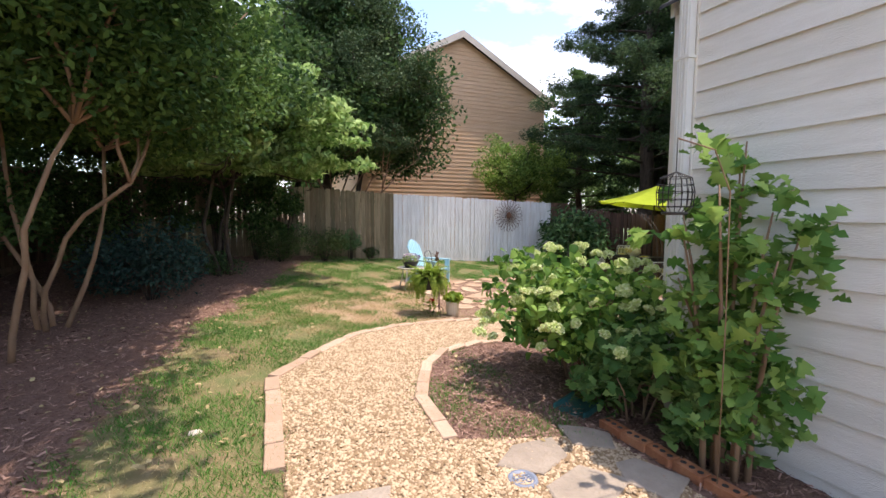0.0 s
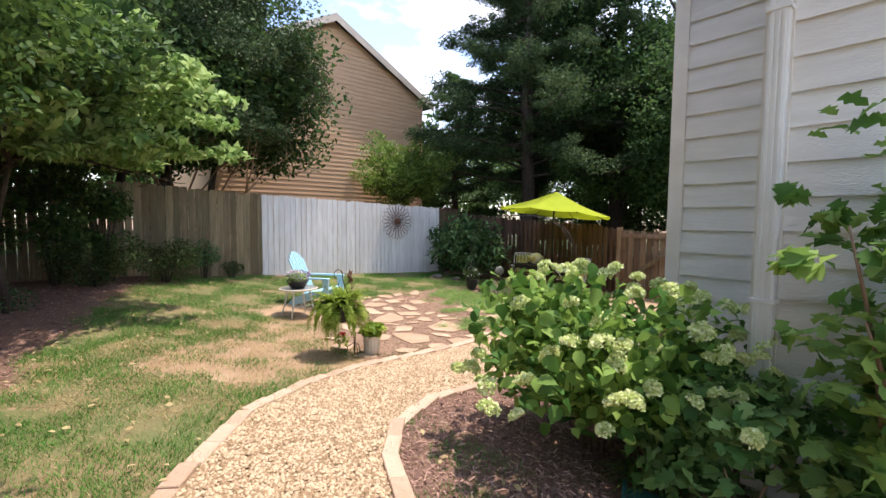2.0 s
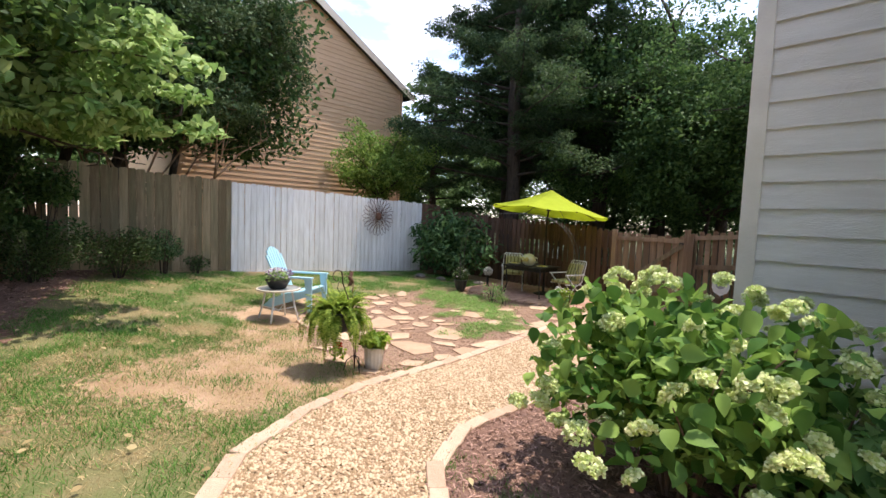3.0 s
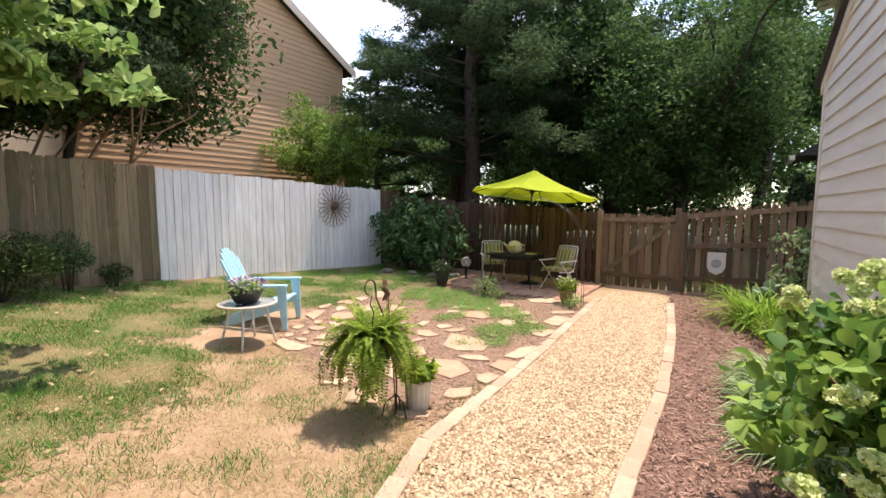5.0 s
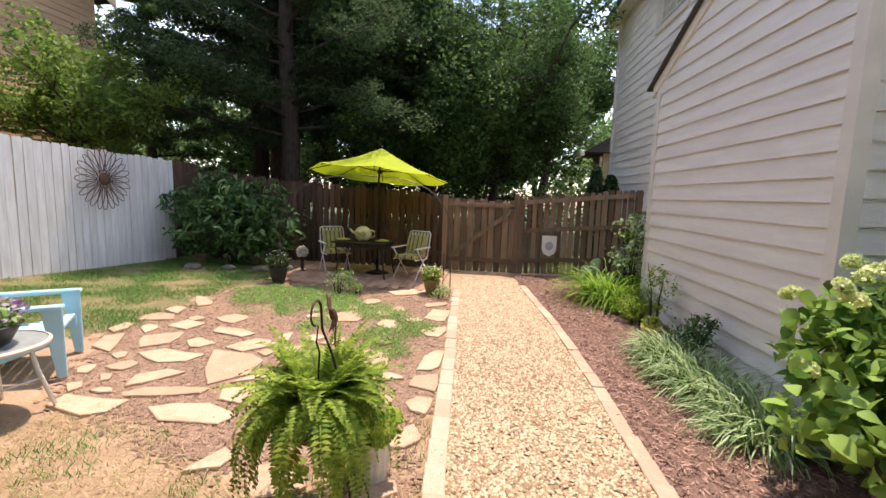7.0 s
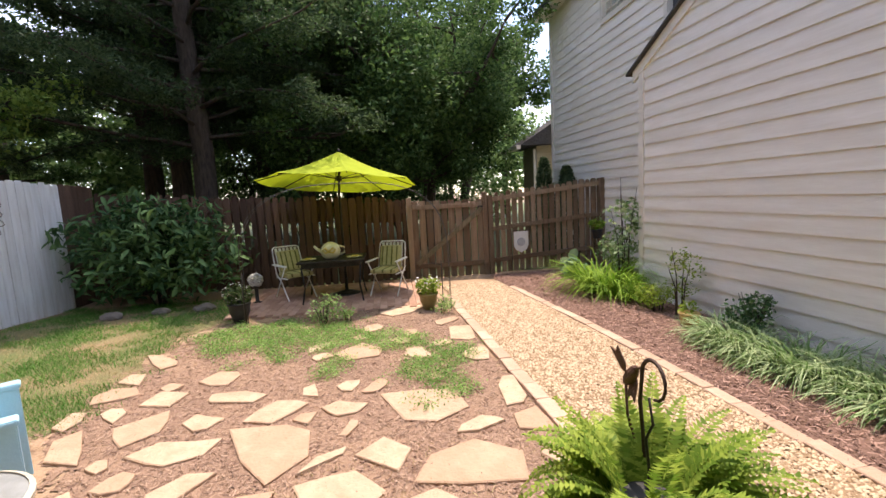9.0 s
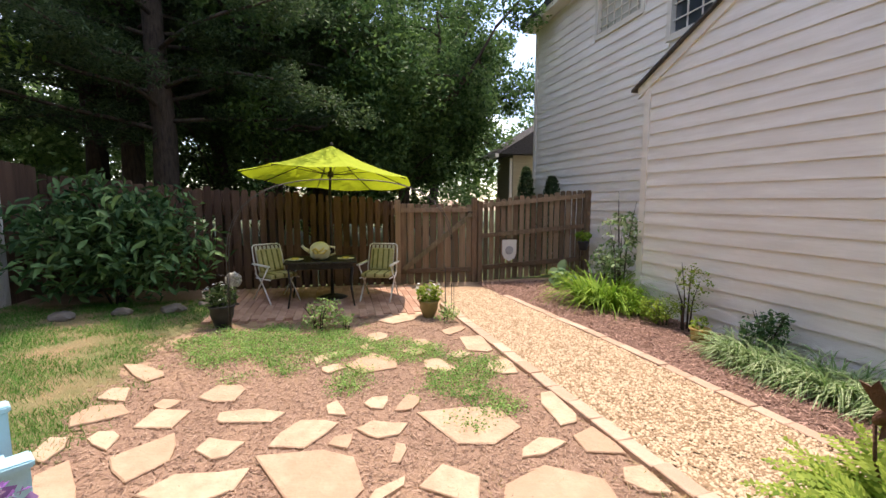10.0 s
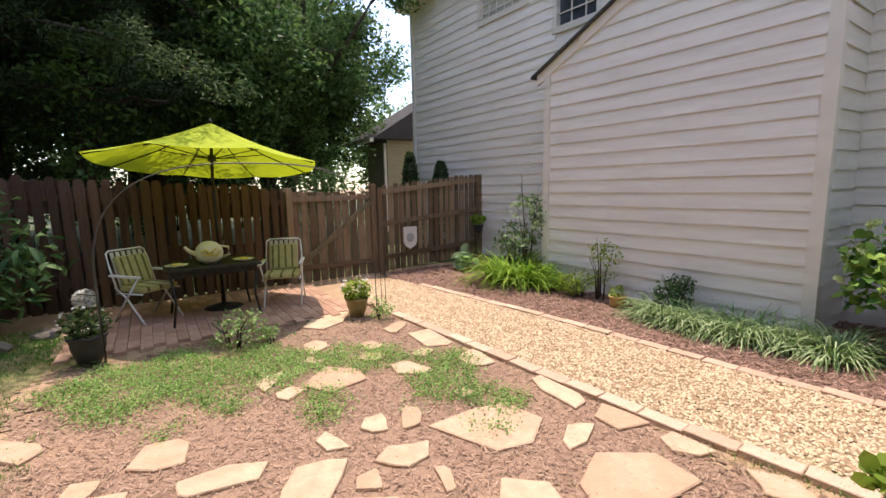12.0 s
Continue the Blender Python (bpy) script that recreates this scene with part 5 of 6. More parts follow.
for k in range(3):
    a = 2.1 * k + 0.4
    part("foot", tube("foot", [(0.14, -0.10, 0.16), (0.14 + 0.08 * math.cos(a), -0.10 + 0.08 * math.sin(a), 0.11), (0.14 + 0.11 * math.cos(a), -0.10 + 0.11 * math.sin(a), 0.0)], 0.005, M_IRON, 6), M_IRON, hk)
part("hanger", tube("hanger", [(0.0, 0.0, 0.93), (-0.02, 0.0, 0.86), (0.015, 0.0, 0.80), (0.0, 0.0, 0.72), (0.0, 0, 0.6)], 0.0045, M_IRON, 6), M_IRON, hk)
bird = thing("metal_bird", FX + 0.13, FY - 0.02, fz + 0.86, "small rusty metal hummingbird on the plant hook", "ornament")
bm = bmesh.new()
bmesh.ops.create_uvsphere(bm, u_segments=12, v_segments=8, radius=1)
bmesh.ops.transform(bm, matrix=Matrix.Translation((0, 0, 0.08)) @ pose(0, 0, 0, 0, 50, 0) @ Matrix.Diagonal((0.055, 0.018, 0.020, 1)), verts=bm.verts)
part("body", bm, M_RUST, bird)
for s in (-1, 1):
    bm = slab_bm([(0, 0), (0.02, 0.015), (0.035, 0.085), (0.01, 0.07), (-0.014, 0.09), (-0.02, 0.035)], -0.002, 0.002)
    bmesh.ops.transform(bm, matrix=Matrix.Translation((0.0, s * 0.015, 0.09)) @ pose(0, 0, 0, 75 * s, 15, 0), verts=bm.verts)
    part("wing", bm, M_RUST, bird)
part("beak", tube("beak", [(-0.035, 0, 0.115), (-0.06, 0, 0.13), (-0.09, 0, 0.135)], [0.006, 0.003, 0.002], M_RUST, 6), M_RUST, bird)
part("stake", tube("stake", [(0.03, 0, 0.05), (0.02, 0, -0.06), (0.0, -0.05, -0.25), (0.01, -0.08, -0.86)], 0.005, M_RUST, 6), M_RUST, bird)

fern = thing("boston_fern", FX, FY, fz, "lush bright green fern in a hanging basket", "fern")
part("basket", lathe([(0.10, 0.42), (0.15, 0.50), (0.165, 0.60), (0.17, 0.62), (0.155, 0.62)], 24), M_DARKPOT, fern)
rg = np.random.default_rng(90)
for i in range(210):
    a = rg.uniform(0, 6.28)
    high = i % 5 < 3
    up0 = rg.uniform(0.55, 1.5) if high else rg.uniform(-0.2, 0.6)
    ln = rg.uniform(0.21, 0.38) if high else rg.uniform(0.32, 0.54)
    p = np.array([math.cos(a) * 0.08, math.sin(a) * 0.08, 0.60])
    d = np.array([math.cos(a), math.sin(a), 0])
    s = np.array([-math.sin(a), math.cos(a), 0])
    ang, ns, pin = up0, 24, []
    bend = rg.uniform(0.6, 2.4) if high else rg.uniform(2.4, 3.4)
    for k in range(ns):
        fw = d * math.cos(ang) + np.array([0, 0, 1]) * math.sin(ang)
        q = p + fw * ln / ns
        w = 0.042 * math.sin(math.pi * min(0.97, 0.12 + 0.88 * k / ns)) + 0.004
        up3 = np.cross(s, fw)
        for sg in (-1, 1):
            tip = p + s * sg * w + fw * w * 0.35 + up3 * rg.uniform(-0.012, 0.006)
            pin.append((p + fw * 0.001, p + s * sg * w * 0.5 - fw * 0.006, tip, p + s * sg * w * 0.5 + fw * 0.011))
        pin.append((p - s * 0.0015, p + s * 0.0015, q + s * 0.001, q - s * 0.001))
        p, ang = q, max(-1.5, ang - bend / ns * (0.6 + 0.8 * k / ns))
    part("frond", quads_mesh("frond", np.array(pin), L_FERN), L_FERN, fern)

pt = thing("ribbed_pot", 2.85, 6.43, gz(2.85, 6.43), "white ribbed ceramic pot with a leafy green plant", "planter")
part("pot", lathe([(0.075, 0.0), (0.085, 0.01), (0.098, 0.10), (0.103, 0.23), (0.107, 0.25), (0.095, 0.25), (0.09, 0.22)], 60, 0.025, 15), M_WHITEPOT, pt)
foliage(pt, "leaves", (0.02, 0.0, 0.30), 0.17, 150, 0.085, L_LIGHT, 91, 0.55, 0.8, 0.2, OVAL)
fl = thing("red_flower", 2.62, 6.78, gz(2.62, 6.78), "red flowering plant low beside the fern", "plant")
foliage(fl, "leaves", (0, 0, 0.12), 0.10, 60, 0.05, L_LIGHT, 92, 0.8)
foliage(fl, "petals", (0, 0, 0.20), 0.05, 60, 0.025, M_RED, 93, 0.8, 0.9)

# umbrella
UX, UY, UZ = 9.09, 8.14, gz(9.09, 8.14)
um = thing("patio_umbrella", UX, UY, UZ, "open lime green canvas patio umbrella over the table", "umbrella")
R, HT, HR = 1.35, 2.48, 1.95
# the top is tipped on its joint, its near side up
TIP = Matrix.Translation((0, 0, 1.75)) @ pose(0, 0, 0, 5) @ Matrix.Rotation(radians(5.5), 4, Vector((-0.34, 0.94, 0))) @ Matrix.Translation((0, 0, -1.75))
bm = bmesh.new()
sides, ringn = 8, 6
rings = []
for j in range(ringn + 1):
    f = j / ringn
    ring = []
    for k in range(sides * 4):
        a = 2 * math.pi * k / (sides * 4) + 0.2
        m = (k % 4) / 4.0
        edge = 1 - 0.055 * math.sin(math.pi * m)
        z = HT - (HT - HR) * f - 0.05 * math.sin(math.pi * f) - 0.035 * f * math.sin(math.pi * m)
        ring.append(bm.verts.new((R * f * edge * math.cos(a), R * f * edge * math.sin(a), z)) if j else None)
    rings.append(ring)
tip = bm.verts.new((0, 0, HT))
nk = sides * 4
for k in range(nk):
    bm.faces.new((tip, rings[1][k], rings[1][(k + 1) % nk]))
    for j in range(1, ringn):
        bm.faces.new((rings[j][k], rings[j + 1][k], rings[j + 1][(k + 1) % nk], rings[j][(k + 1) % nk]))
bmesh.ops.transform(bm, matrix=TIP, verts=bm.verts)
part("canopy", bm, M_CANOPY, um)
part("finial", lathe([(0.03, HT - 0.01), (0.03, HT + 0.02), (0.008, HT + 0.05)], 12), M_IRON, um).matrix_basis = TIP
part("pole", tube("pole", [(0, 0, -0.02), (0, 0, 1.2), (0, 0, 1.75), tuple(TIP @ Vector((0, 0, HT - 0.02)))], 0.021, M_IRON, 12), M_IRON, um)
part("base", lathe([(0.24, 0.0), (0.25, 0.03), (0.12, 0.07), (0.03, 0.09), (0.028, 0.3)], 28), M_IRON, um)
part("hub", lathe([(0.045, 1.98), (0.05, 2.0), (0.045, 2.06)], 12), M_IRON, um).matrix_basis = TIP
for k in range(8):
    a = 2 * math.pi * k / 8 + 0.2
    rb = part("rib", tube("rib", [(0.03 * math.cos(a), 0.03 * math.sin(a), HT - 0.05), (R * 0.5 * math.cos(a), R * 0.5 * math.sin(a), (HT + HR) / 2 - 0.075), (R * 0.98 * math.cos(a), R * 0.98 * math.sin(a), HR - 0.02)], 0.008, M_IRON, 6), M_IRON, um)
    rb.matrix_basis = TIP
    part("strut", tube("strut", [(0.04 * math.cos(a), 0.04 * math.sin(a), 2.02), (R * 0.5 * math.cos(a), R * 0.5 * math.sin(a), (HT + HR) / 2 - 0.08)], 0.006, M_IRON, 6), M_IRON, rb)

# curved steel rods over the patio
ar = thing("garden_arch", 7.50, 7.92, gz(7.5, 8.0), "thin grey bent steel arch at the patio's front edge", "arch")
for dx in (-0.06, 0.06):
    pts = [(dx, 1.41 * math.copysign(abs(math.cos(w)) ** 0.7, math.cos(w)), 0.75 + 1.12 * math.sin(w) ** 0.7) for w in np.linspace(0.001, math.pi - 0.001, 30)]
    pts = [(dx, -1.41, -0.05)] + pts[::-1] + [(dx, 1.41, -0.05)]
    part("rod", tube("rod", pts, 0.0042, M_ROD, 6), M_ROD, ar)

# table and folding chairs
ct = thing("patio_table", 8.75, 8.28, gz(8.7, 8.3), "dark metal patio table set for two", "table")
part("tabletop", boxbm(-0.42, -0.52, 0.68, 0.42, 0.52, 0.71, 0.008), M_IRON, ct)
part("apron", boxbm(-0.36, -0.46, 0.60, 0.36, 0.46, 0.679, 0.006), M_IRON, ct)
for sx in (-1, 1):
    for sy in (-1, 1):
        part("leg", tube("leg", [(sx * 0.36, sy * 0.46, 0.62), (sx * 0.33, sy * 0.43, 0.3), (sx * 0.38, sy * 0.48, 0.0)], 0.014, M_IRON, 8), M_IRON, ct)
pz = gz(8.7, 8.3) + 0.711
tp = thing("teapot", 8.66, 8.30, pz, "large cream pitcher with a yellow bow on the table", "pitcher")
part("body", lathe([(0.08, 0.0), (0.135, 0.04), (0.16, 0.12), (0.14, 0.20), (0.09, 0.25), (0.04, 0.27), (0.0, 0.275)], 24), M_CREAM, tp)
for s in (-1, 1):
    part("bow", tube("bow", [(-0.15, 0.01, 0.13), (-0.17, s * 0.06, 0.19), (-0.175, s * 0.10, 0.16), (-0.165, s * 0.06, 0.11), (-0.15, 0.01, 0.12)], 0.014, M_YELLOWC, 6), M_YELLOWC, tp, "yellow ribbon bow")
part("handle", tube("handle", [(0, -0.13, 0.20), (0, -0.22, 0.18), (0, -0.22, 0.09), (0, -0.14, 0.06)], 0.016, M_CREAM, 8), M_CREAM, tp)
part("spout", tube("spout", [(0, 0.14, 0.12), (0, 0.22, 0.17), (0, 0.26, 0.22)], [0.03, 0.022, 0.018], M_CREAM, 8), M_CREAM, tp)
for y in (7.92, 8.66):
    pl = thing("place_setting", 8.62, y, pz, "plate with a folded yellow napkin on the table", "plate", "plates on the table")
    part("plate", lathe([(0.05, 0.0), (0.12, 0.012), (0.13, 0.02), (0.118, 0.018)], 24), M_CREAM, pl)
    part("napkin", boxbm(-0.07, -0.05, 0.014, 0.07, 0.05, 0.035, 0.01), M_YELLOWC, pl, "folded yellow napkin")


def folding_chair(x, y, rz, label):
    c = thing("folding_chair", x, y, gz(x, y), label, "chair", "folding chairs", rz=rz)
    for sx in (-0.24, 0.24):
        part("back_leg", tube("back_leg", [(sx, -0.28, 0.0), (sx, 0.02, 0.34), (sx, 0.22, 0.46)], 0.011, M_WHITEM, 8), M_WHITEM, c)
        part("front_leg", tube("front_leg", [(sx * 1.06, 0.30, 0.0), (sx * 1.06, -0.02, 0.36), (sx * 1.06, -0.24, 0.60)], 0.011, M_WHITEM, 8), M_WHITEM, c)
        part("back_post", tube("back_post", [(sx, 0.17, 0.40), (sx, 0.27, 0.70), (sx * 0.96, 0.32, 0.86), (sx * 0.8, 0.33, 0.89)], 0.011, M_WHITEM, 8), M_WHITEM, c)
        part("armrest", boxbm(sx * 1.08 - 0.025, -0.27, 0.595, sx * 1.08 + 0.025, 0.24, 0.62, 0.008), M_WHITEM, c)
        part("seat_rail", tube("seat_rail", [(sx * 0.98, -0.25, 0.40), (sx * 0.98, 0.2, 0.385)], 0.011, M_WHITEM, 8), M_WHITEM, c)
    part("top_bar", tube("top_bar", [(-0.195, 0.33, 0.89), (0.195, 0.33, 0.89)], 0.011, M_WHITEM, 8), M_WHITEM, c)
    part("foot_bar", tube("foot_bar", [(-0.24, -0.27, 0.012), (0.24, -0.27, 0.012)], 0.010, M_WHITEM, 8), M_WHITEM, c)
    part("foot_bar", tube("foot_bar", [(-0.25, 0.29, 0.012), (0.25, 0.29, 0.012)], 0.010, M_WHITEM, 8), M_WHITEM, c)
    for k in range(6):
        u = -0.17 + 0.068 * k
        bm = boxbm(u - 0.022, -0.003, 0.0, u + 0.022, 0.003, 0.47, 0.001)
        bmesh.ops.transform(bm, matrix=Matrix.Translation((0, 0.185, 0.42)) @ pose(0, 0, 0, -17), verts=bm.verts)
        part("web_strap", bm, M_WEB, c)
    seat = part("seat_cushion", boxbm(-0.225, -0.25, 0.405, 0.225, 0.16, 0.475, 0.028), M_CUSHION, c, "tan cushion with olive stripes")
    for u in (-0.15, 0.0, 0.15):
        part("stripe", boxbm(u - 0.016, -0.253, 0.42, u + 0.016, 0.155, 0.4785, 0.01), M_STRIPE, seat)
    m = Matrix.Translation((0, 0.135, 0.47)) @ pose(0, 0, 0, -20)
    bm = boxbm(-0.19, -0.045, 0.0, 0.19, 0.04, 0.37, 0.03)
    bmesh.ops.transform(bm, matrix=m, verts=bm.verts)
    back = part("back_pillow", bm, M_CUSHION, c, "tan pillow with olive stripes")
    for u in (-0.14, -0.06, 0.03, 0.12):
        bm = boxbm(u - 0.014, -0.0485, 0.02, u + 0.014, 0.02, 0.35, 0.008)
        bmesh.ops.transform(bm, matrix=m, verts=bm.verts)
        part("stripe", bm, M_STRIPE, back)
    return c


folding_chair(9.02, 8.98, -55, "white framed folding chair with striped cushions, turned to the table")
folding_chair(8.82, 7.40, 250, "white framed folding chair with striped cushions by the gate side")


# pots on the patio's edge
def urn(x, y, material, h, r, label, seed, leafm, bloom=None):
    u = thing("plant_urn", x, y, gz(x, y), label, "planter", "urns by the patio")
    part("urn", lathe([(r * 0.55, 0), (r * 0.62, 0.01), (r * 0.95, h * 0.55), (r, h * 0.85), (r * 1.12, h * 0.93), (r * 1.12, h), (r * 0.95, h), (r * 0.9, h * 0.93)], 26), material, u)
    foliage(u, "leaves", (0, 0, h + 0.10), r * 1.5, 330, 0.06, leafm, seed, 0.75, 0.6, 0.2)
    if bloom:
        foliage(u, "flower_cluster", (0, 0, h + 0.16), r * 1.5, 60, 0.03, bloom, seed + 1, 0.6, 0.9, shell=0.8)
    return u


urn(7.62, 6.82, M_OLIVEP, 0.24, 0.13, "olive glazed urn with green plants at the patio corner", 101, L_LIGHT, M_WHITEF)
urn(7.62, 9.45, M_DARKPOT, 0.28, 0.14, "dark urn with white flowers at the patio corner", 103, L_SHRUB, M_WHITEF)
shrub("rose_bush", 7.32, 8.28, 0.65, 0.55, 0.42, 330, 0.05, L_DOGWOOD, "low sparse rose bush at the patio edge", 105, lump=7, stems=7)
shrub("low_plant", 7.35, 6.62, 0.4, 0.35, 0.26, 260, 0.04, L_DOGWOOD, "small grey-green plant beside the path", 106, lump=5, stems=4)
shrub("low_plant", 7.30, 7.95, 0.35, 0.3, 0.22, 160, 0.04, L_DOGWOOD, "small grey-green plant beside the patio", 107, lump=5, stems=4)
yp = thing("ochre_planter", 5.90, 3.98, gz(5.9, 3.98), "small ochre ceramic planter in the bark bed", "planter")
part("pot", lathe([(0.07, 0), (0.085, 0.01), (0.10, 0.13), (0.115, 0.14), (0.115, 0.16), (0.10, 0.16), (0.09, 0.13)], 20), M_YELLOWP, yp)
part("handle", tube("handle", [(-0.10, 0, 0.12), (-0.15, 0, 0.11), (-0.14, 0, 0.05), (-0.09, 0, 0.04)], 0.010, M_YELLOWP, 6), M_YELLOWP, yp)
foliage(yp, "leaves", (0, 0, 0.2), 0.12, 80, 0.045, L_LIGHT, 108, 0.8)
bl = thing("globe_ornament", 8.77, 9.56, gz(8.77, 9.56), "white flower globe on a dark stand by the patio", "ornament")
part("stand", lathe([(0.09, 0), (0.10, 0.02), (0.03, 0.05), (0.03, 0.28), (0.06, 0.31)], 16), M_IRON, bl)
foliage(bl, "globe", (0, 0, 0.40), 0.105, 330, 0.05, M_WHITEF, 109, 1.0, 0.9, shell=0.9)
for x, y, nm in ((7.48, 6.62, "stake_a"), (7.45, 9.32, "stake_b")):
    sk = thing("garden_stake", x, y, gz(x, y), "thin black iron garden stake", "stake", "garden stakes")
    part("rod", tube("rod", [(0, 0, -0.05), (0, 0, 0.35), (0.01, 0.0, 0.72)], 0.006, M_IRON, 6), M_IRON, sk)
    part("crossbar", tube("crossbar", [(0, 0.0, 0.66), (0, 0.14, 0.70)], 0.004, M_IRON, 6), M_IRON, sk)
for k, (x, y, s) in enumerate(((8.55, 10.3, 0.16), (8.45, 10.9, 0.13), (8.25, 11.5, 0.15), (8.9, 9.95, 0.14))):
    rk = thing("edging_rock", x, y, gz(x, y) + 0.03, "rounded grey edging rock by the shrub", "rock", "edging rocks")
    bm = bmesh.new()
    bmesh.ops.create_icosphere(bm, subdivisions=2, radius=s)
    for v in bm.verts:
        v.co *= 1 + 0.25 * noise.noise(v.co * 9 + Vector((k * 3.1, 0, 0)))
        v.co.z *= 0.5
    part("rock", bm, M_STONE, rk)

# small pot on an iron hook at the end fence
hp = thing("hook_planter", 9.72, 3.22, gz(9.72, 3.22), "small dark pot of green leaves hung on an iron hook", "planter")
part("hook", tube("hook", [(0.12, 0, -0.05), (0.12, 0, 0.95), (0.09, 0, 1.03), (0.03, 0, 1.04), (0.0, 0, 0.98), (0.0, 0, 0.80)], 0.005, M_IRON, 6), M_IRON, hp)
part("pot", lathe([(0.06, 0.62), (0.075, 0.63), (0.10, 0.76), (0.11, 0.78), (0.11, 0.80), (0.09, 0.80)], 20), M_DARKPOT, hp)
foliage(hp, "leaves", (0, 0, 0.90), 0.17, 150, 0.075, L_LILY, 111, 0.75, 0.6, 0.2)

# garden flag on the end fence
fg = thing("garden_flag", 9.95, 4.72, gz(9.95, 4.72), "small white shield-shaped garden flag with a grey emblem", "flag")
part("pole", tube("pole", [(0, 0.19, 0), (0, 0.19, 0.84), (0, 0.17, 0.86), (0, -0.19, 0.86)], 0.005, M_IRON, 6), M_IRON, fg)
pts = [(-0.15, 0.84), (0.15, 0.84), (0.15, 0.56), (0.11, 0.47), (0.0, 0.41), (-0.11, 0.47), (-0.15, 0.56)]
bm = slab_bm(pts, -0.003, 0.003)
TOX = Matrix(((0, 0, 1, 0), (1, 0, 0, 0), (0, 1, 0, 0), (0, 0, 0, 1)))
bmesh.ops.transform(bm, matrix=Matrix.Translation((-0.01, 0, 0)) @ TOX, verts=bm.verts)
part("cloth", bm, M_FLAG, fg)
bm = lathe([(0.075, 0.0), (0.085, 0.0), (0.085, 0.003), (0.075, 0.003)], 24)
bmesh.ops.transform(bm, matrix=Matrix.Translation((-0.018, 0, 0.63)) @ pose(0, 0, 0, 0, 90, 0), verts=bm.verts)
part("emblem", bm, M_GREY, fg)

# sunburst on the white fence
sb = thing("sunburst_ornament", 7.62, 12.655, 1.47, "rusty wire sunburst wall ornament on the white fence", "ornament")
for k in range(24):
    a = 2 * math.pi * k / 24
    loop = []
    for w in np.linspace(0, 2 * math.pi, 13):
        u, s = 0.335 - 0.205 * math.cos(w), 0.058 * math.sin(w)
        loop.append((u * math.cos(a) - s * math.sin(a), -0.012 - 0.02 * (k % 2), u * math.sin(a) + s * math.cos(a)))
    part("petal", tube("petal", loop, 0.006, M_RUST, 5), M_RUST, sb)
bm = lathe([(0.02, -0.02), (0.10, -0.012), (0.115, 0.0), (0.10, 0.012), (0.04, 0.03)], 20)
bmesh.ops.transform(bm, matrix=pose(0, -0.03, 0, 90, 0, 0), verts=bm.verts)
part("boss", bm, M_RUST, sb)

# small things by the start of the walk
sp = thing("splash_block", 2.50, 2.88, gz(2.5, 2.88), "dark teal plastic splash tray under the bush", "splash block", rz=25)
bm = slab_bm([(-0.26, -0.12), (0.10, -0.14), (0.10, 0.14), (-0.26, 0.12)], 0.0, 0.03, 0.008)
part("tray", bm, M_TEAL, sp)
for s in (-1, 1):
    part("lip", boxbm(-0.26, s * 0.13 - 0.012, 0.02, 0.10, s * 0.13 + 0.012, 0.075, 0.008), M_TEAL, sp)
dc = thing("drain_cap", 1.37, 2.06, gz(1.37, 2.06), "round blue-grey plastic drain cap in the gravel", "drain cap")
part("ring", lathe([(0.085, 0.0), (0.09, 0.015), (0.085, 0.028), (0.065, 0.028), (0.06, 0.016)], 24), M_BLUECAP, dc)
for k in range(4):
    part("slot", boxbm(-0.05, -0.035 + k * 0.02, 0.016, 0.05, -0.024 + k * 0.02, 0.024), M_BLUECAP, dc)
gs = thing("ground_stone", -0.45, 3.3, gz(-0.45, 3.3), "small pale pebble lying in the grass", "stone")
bm = bmesh.new()
bmesh.ops.create_icosphere(bm, subdivisions=2, radius=0.04)
bmesh.ops.transform(bm, matrix=Matrix.Diagonal((1.2, 0.9, 0.5, 1)), verts=bm.verts)
part("stone", bm, M_WHITEPOT, gs)

# wire suet feeder hanging among the shrub's stems
fd = thing("wire_feeder", 1.87, 1.55, gz(1.87, 1.55), "round dark wire basket feeder hung on a thin brown pole", "bird feeder")
part("pole", tube("pole", [(0.55, 0.08, -0.05), (0.54, 0.08, 1.0), (0.50, 0.07, 1.72), (0.32, 0.04, 1.93), (0.0, 0.0, 1.96)], 0.004, M_MYRTLE, 6), M_MYRTLE, fd)
part("hanger", tube("hanger", [(0.0, 0, 1.96), (0, 0, 1.80)], 0.002, M_IRON, 5), M_IRON, fd)
for k in range(18):
    a = 2 * math.pi * k / 18
    ca, sa = math.cos(a), math.sin(a)
    part("wire", tube("wire", [(0.05 * ca, 0.05 * sa, 1.605), (0.08 * ca, 0.08 * sa, 1.63), (0.085 * ca, 0.085 * sa, 1.70), (0.07 * ca, 0.07 * sa, 1.77), (0.0, 0.0, 1.80)], 0.002, M_IRON, 4), M_IRON, fd)
for z, r in ((1.63, 0.08), (1.665, 0.084), (1.70, 0.085), (1.735, 0.079), (1.77, 0.07)):
    part("hoop", tube("hoop", [(r * math.cos(w), r * math.sin(w), z) for w in np.linspace(0, 2 * math.pi, 25)], 0.002, M_IRON, 4), M_IRON, fd)
part("tray", lathe([(0.05, 1.59), (0.06, 1.595), (0.06, 1.605)], 16), M_DARKPOT, fd)
# ---- loose cover: grass, bark, pebbles ----
def scatter(rng, inside, x0, x1, y0, y1, n):
    x, y = rng.uniform(x0, x1, n), rng.uniform(y0, y1, n)
    ok = inside(x + rng.normal(size=n) * 0.05, y + rng.normal(size=n) * 0.05)
    return x[ok], y[ok]


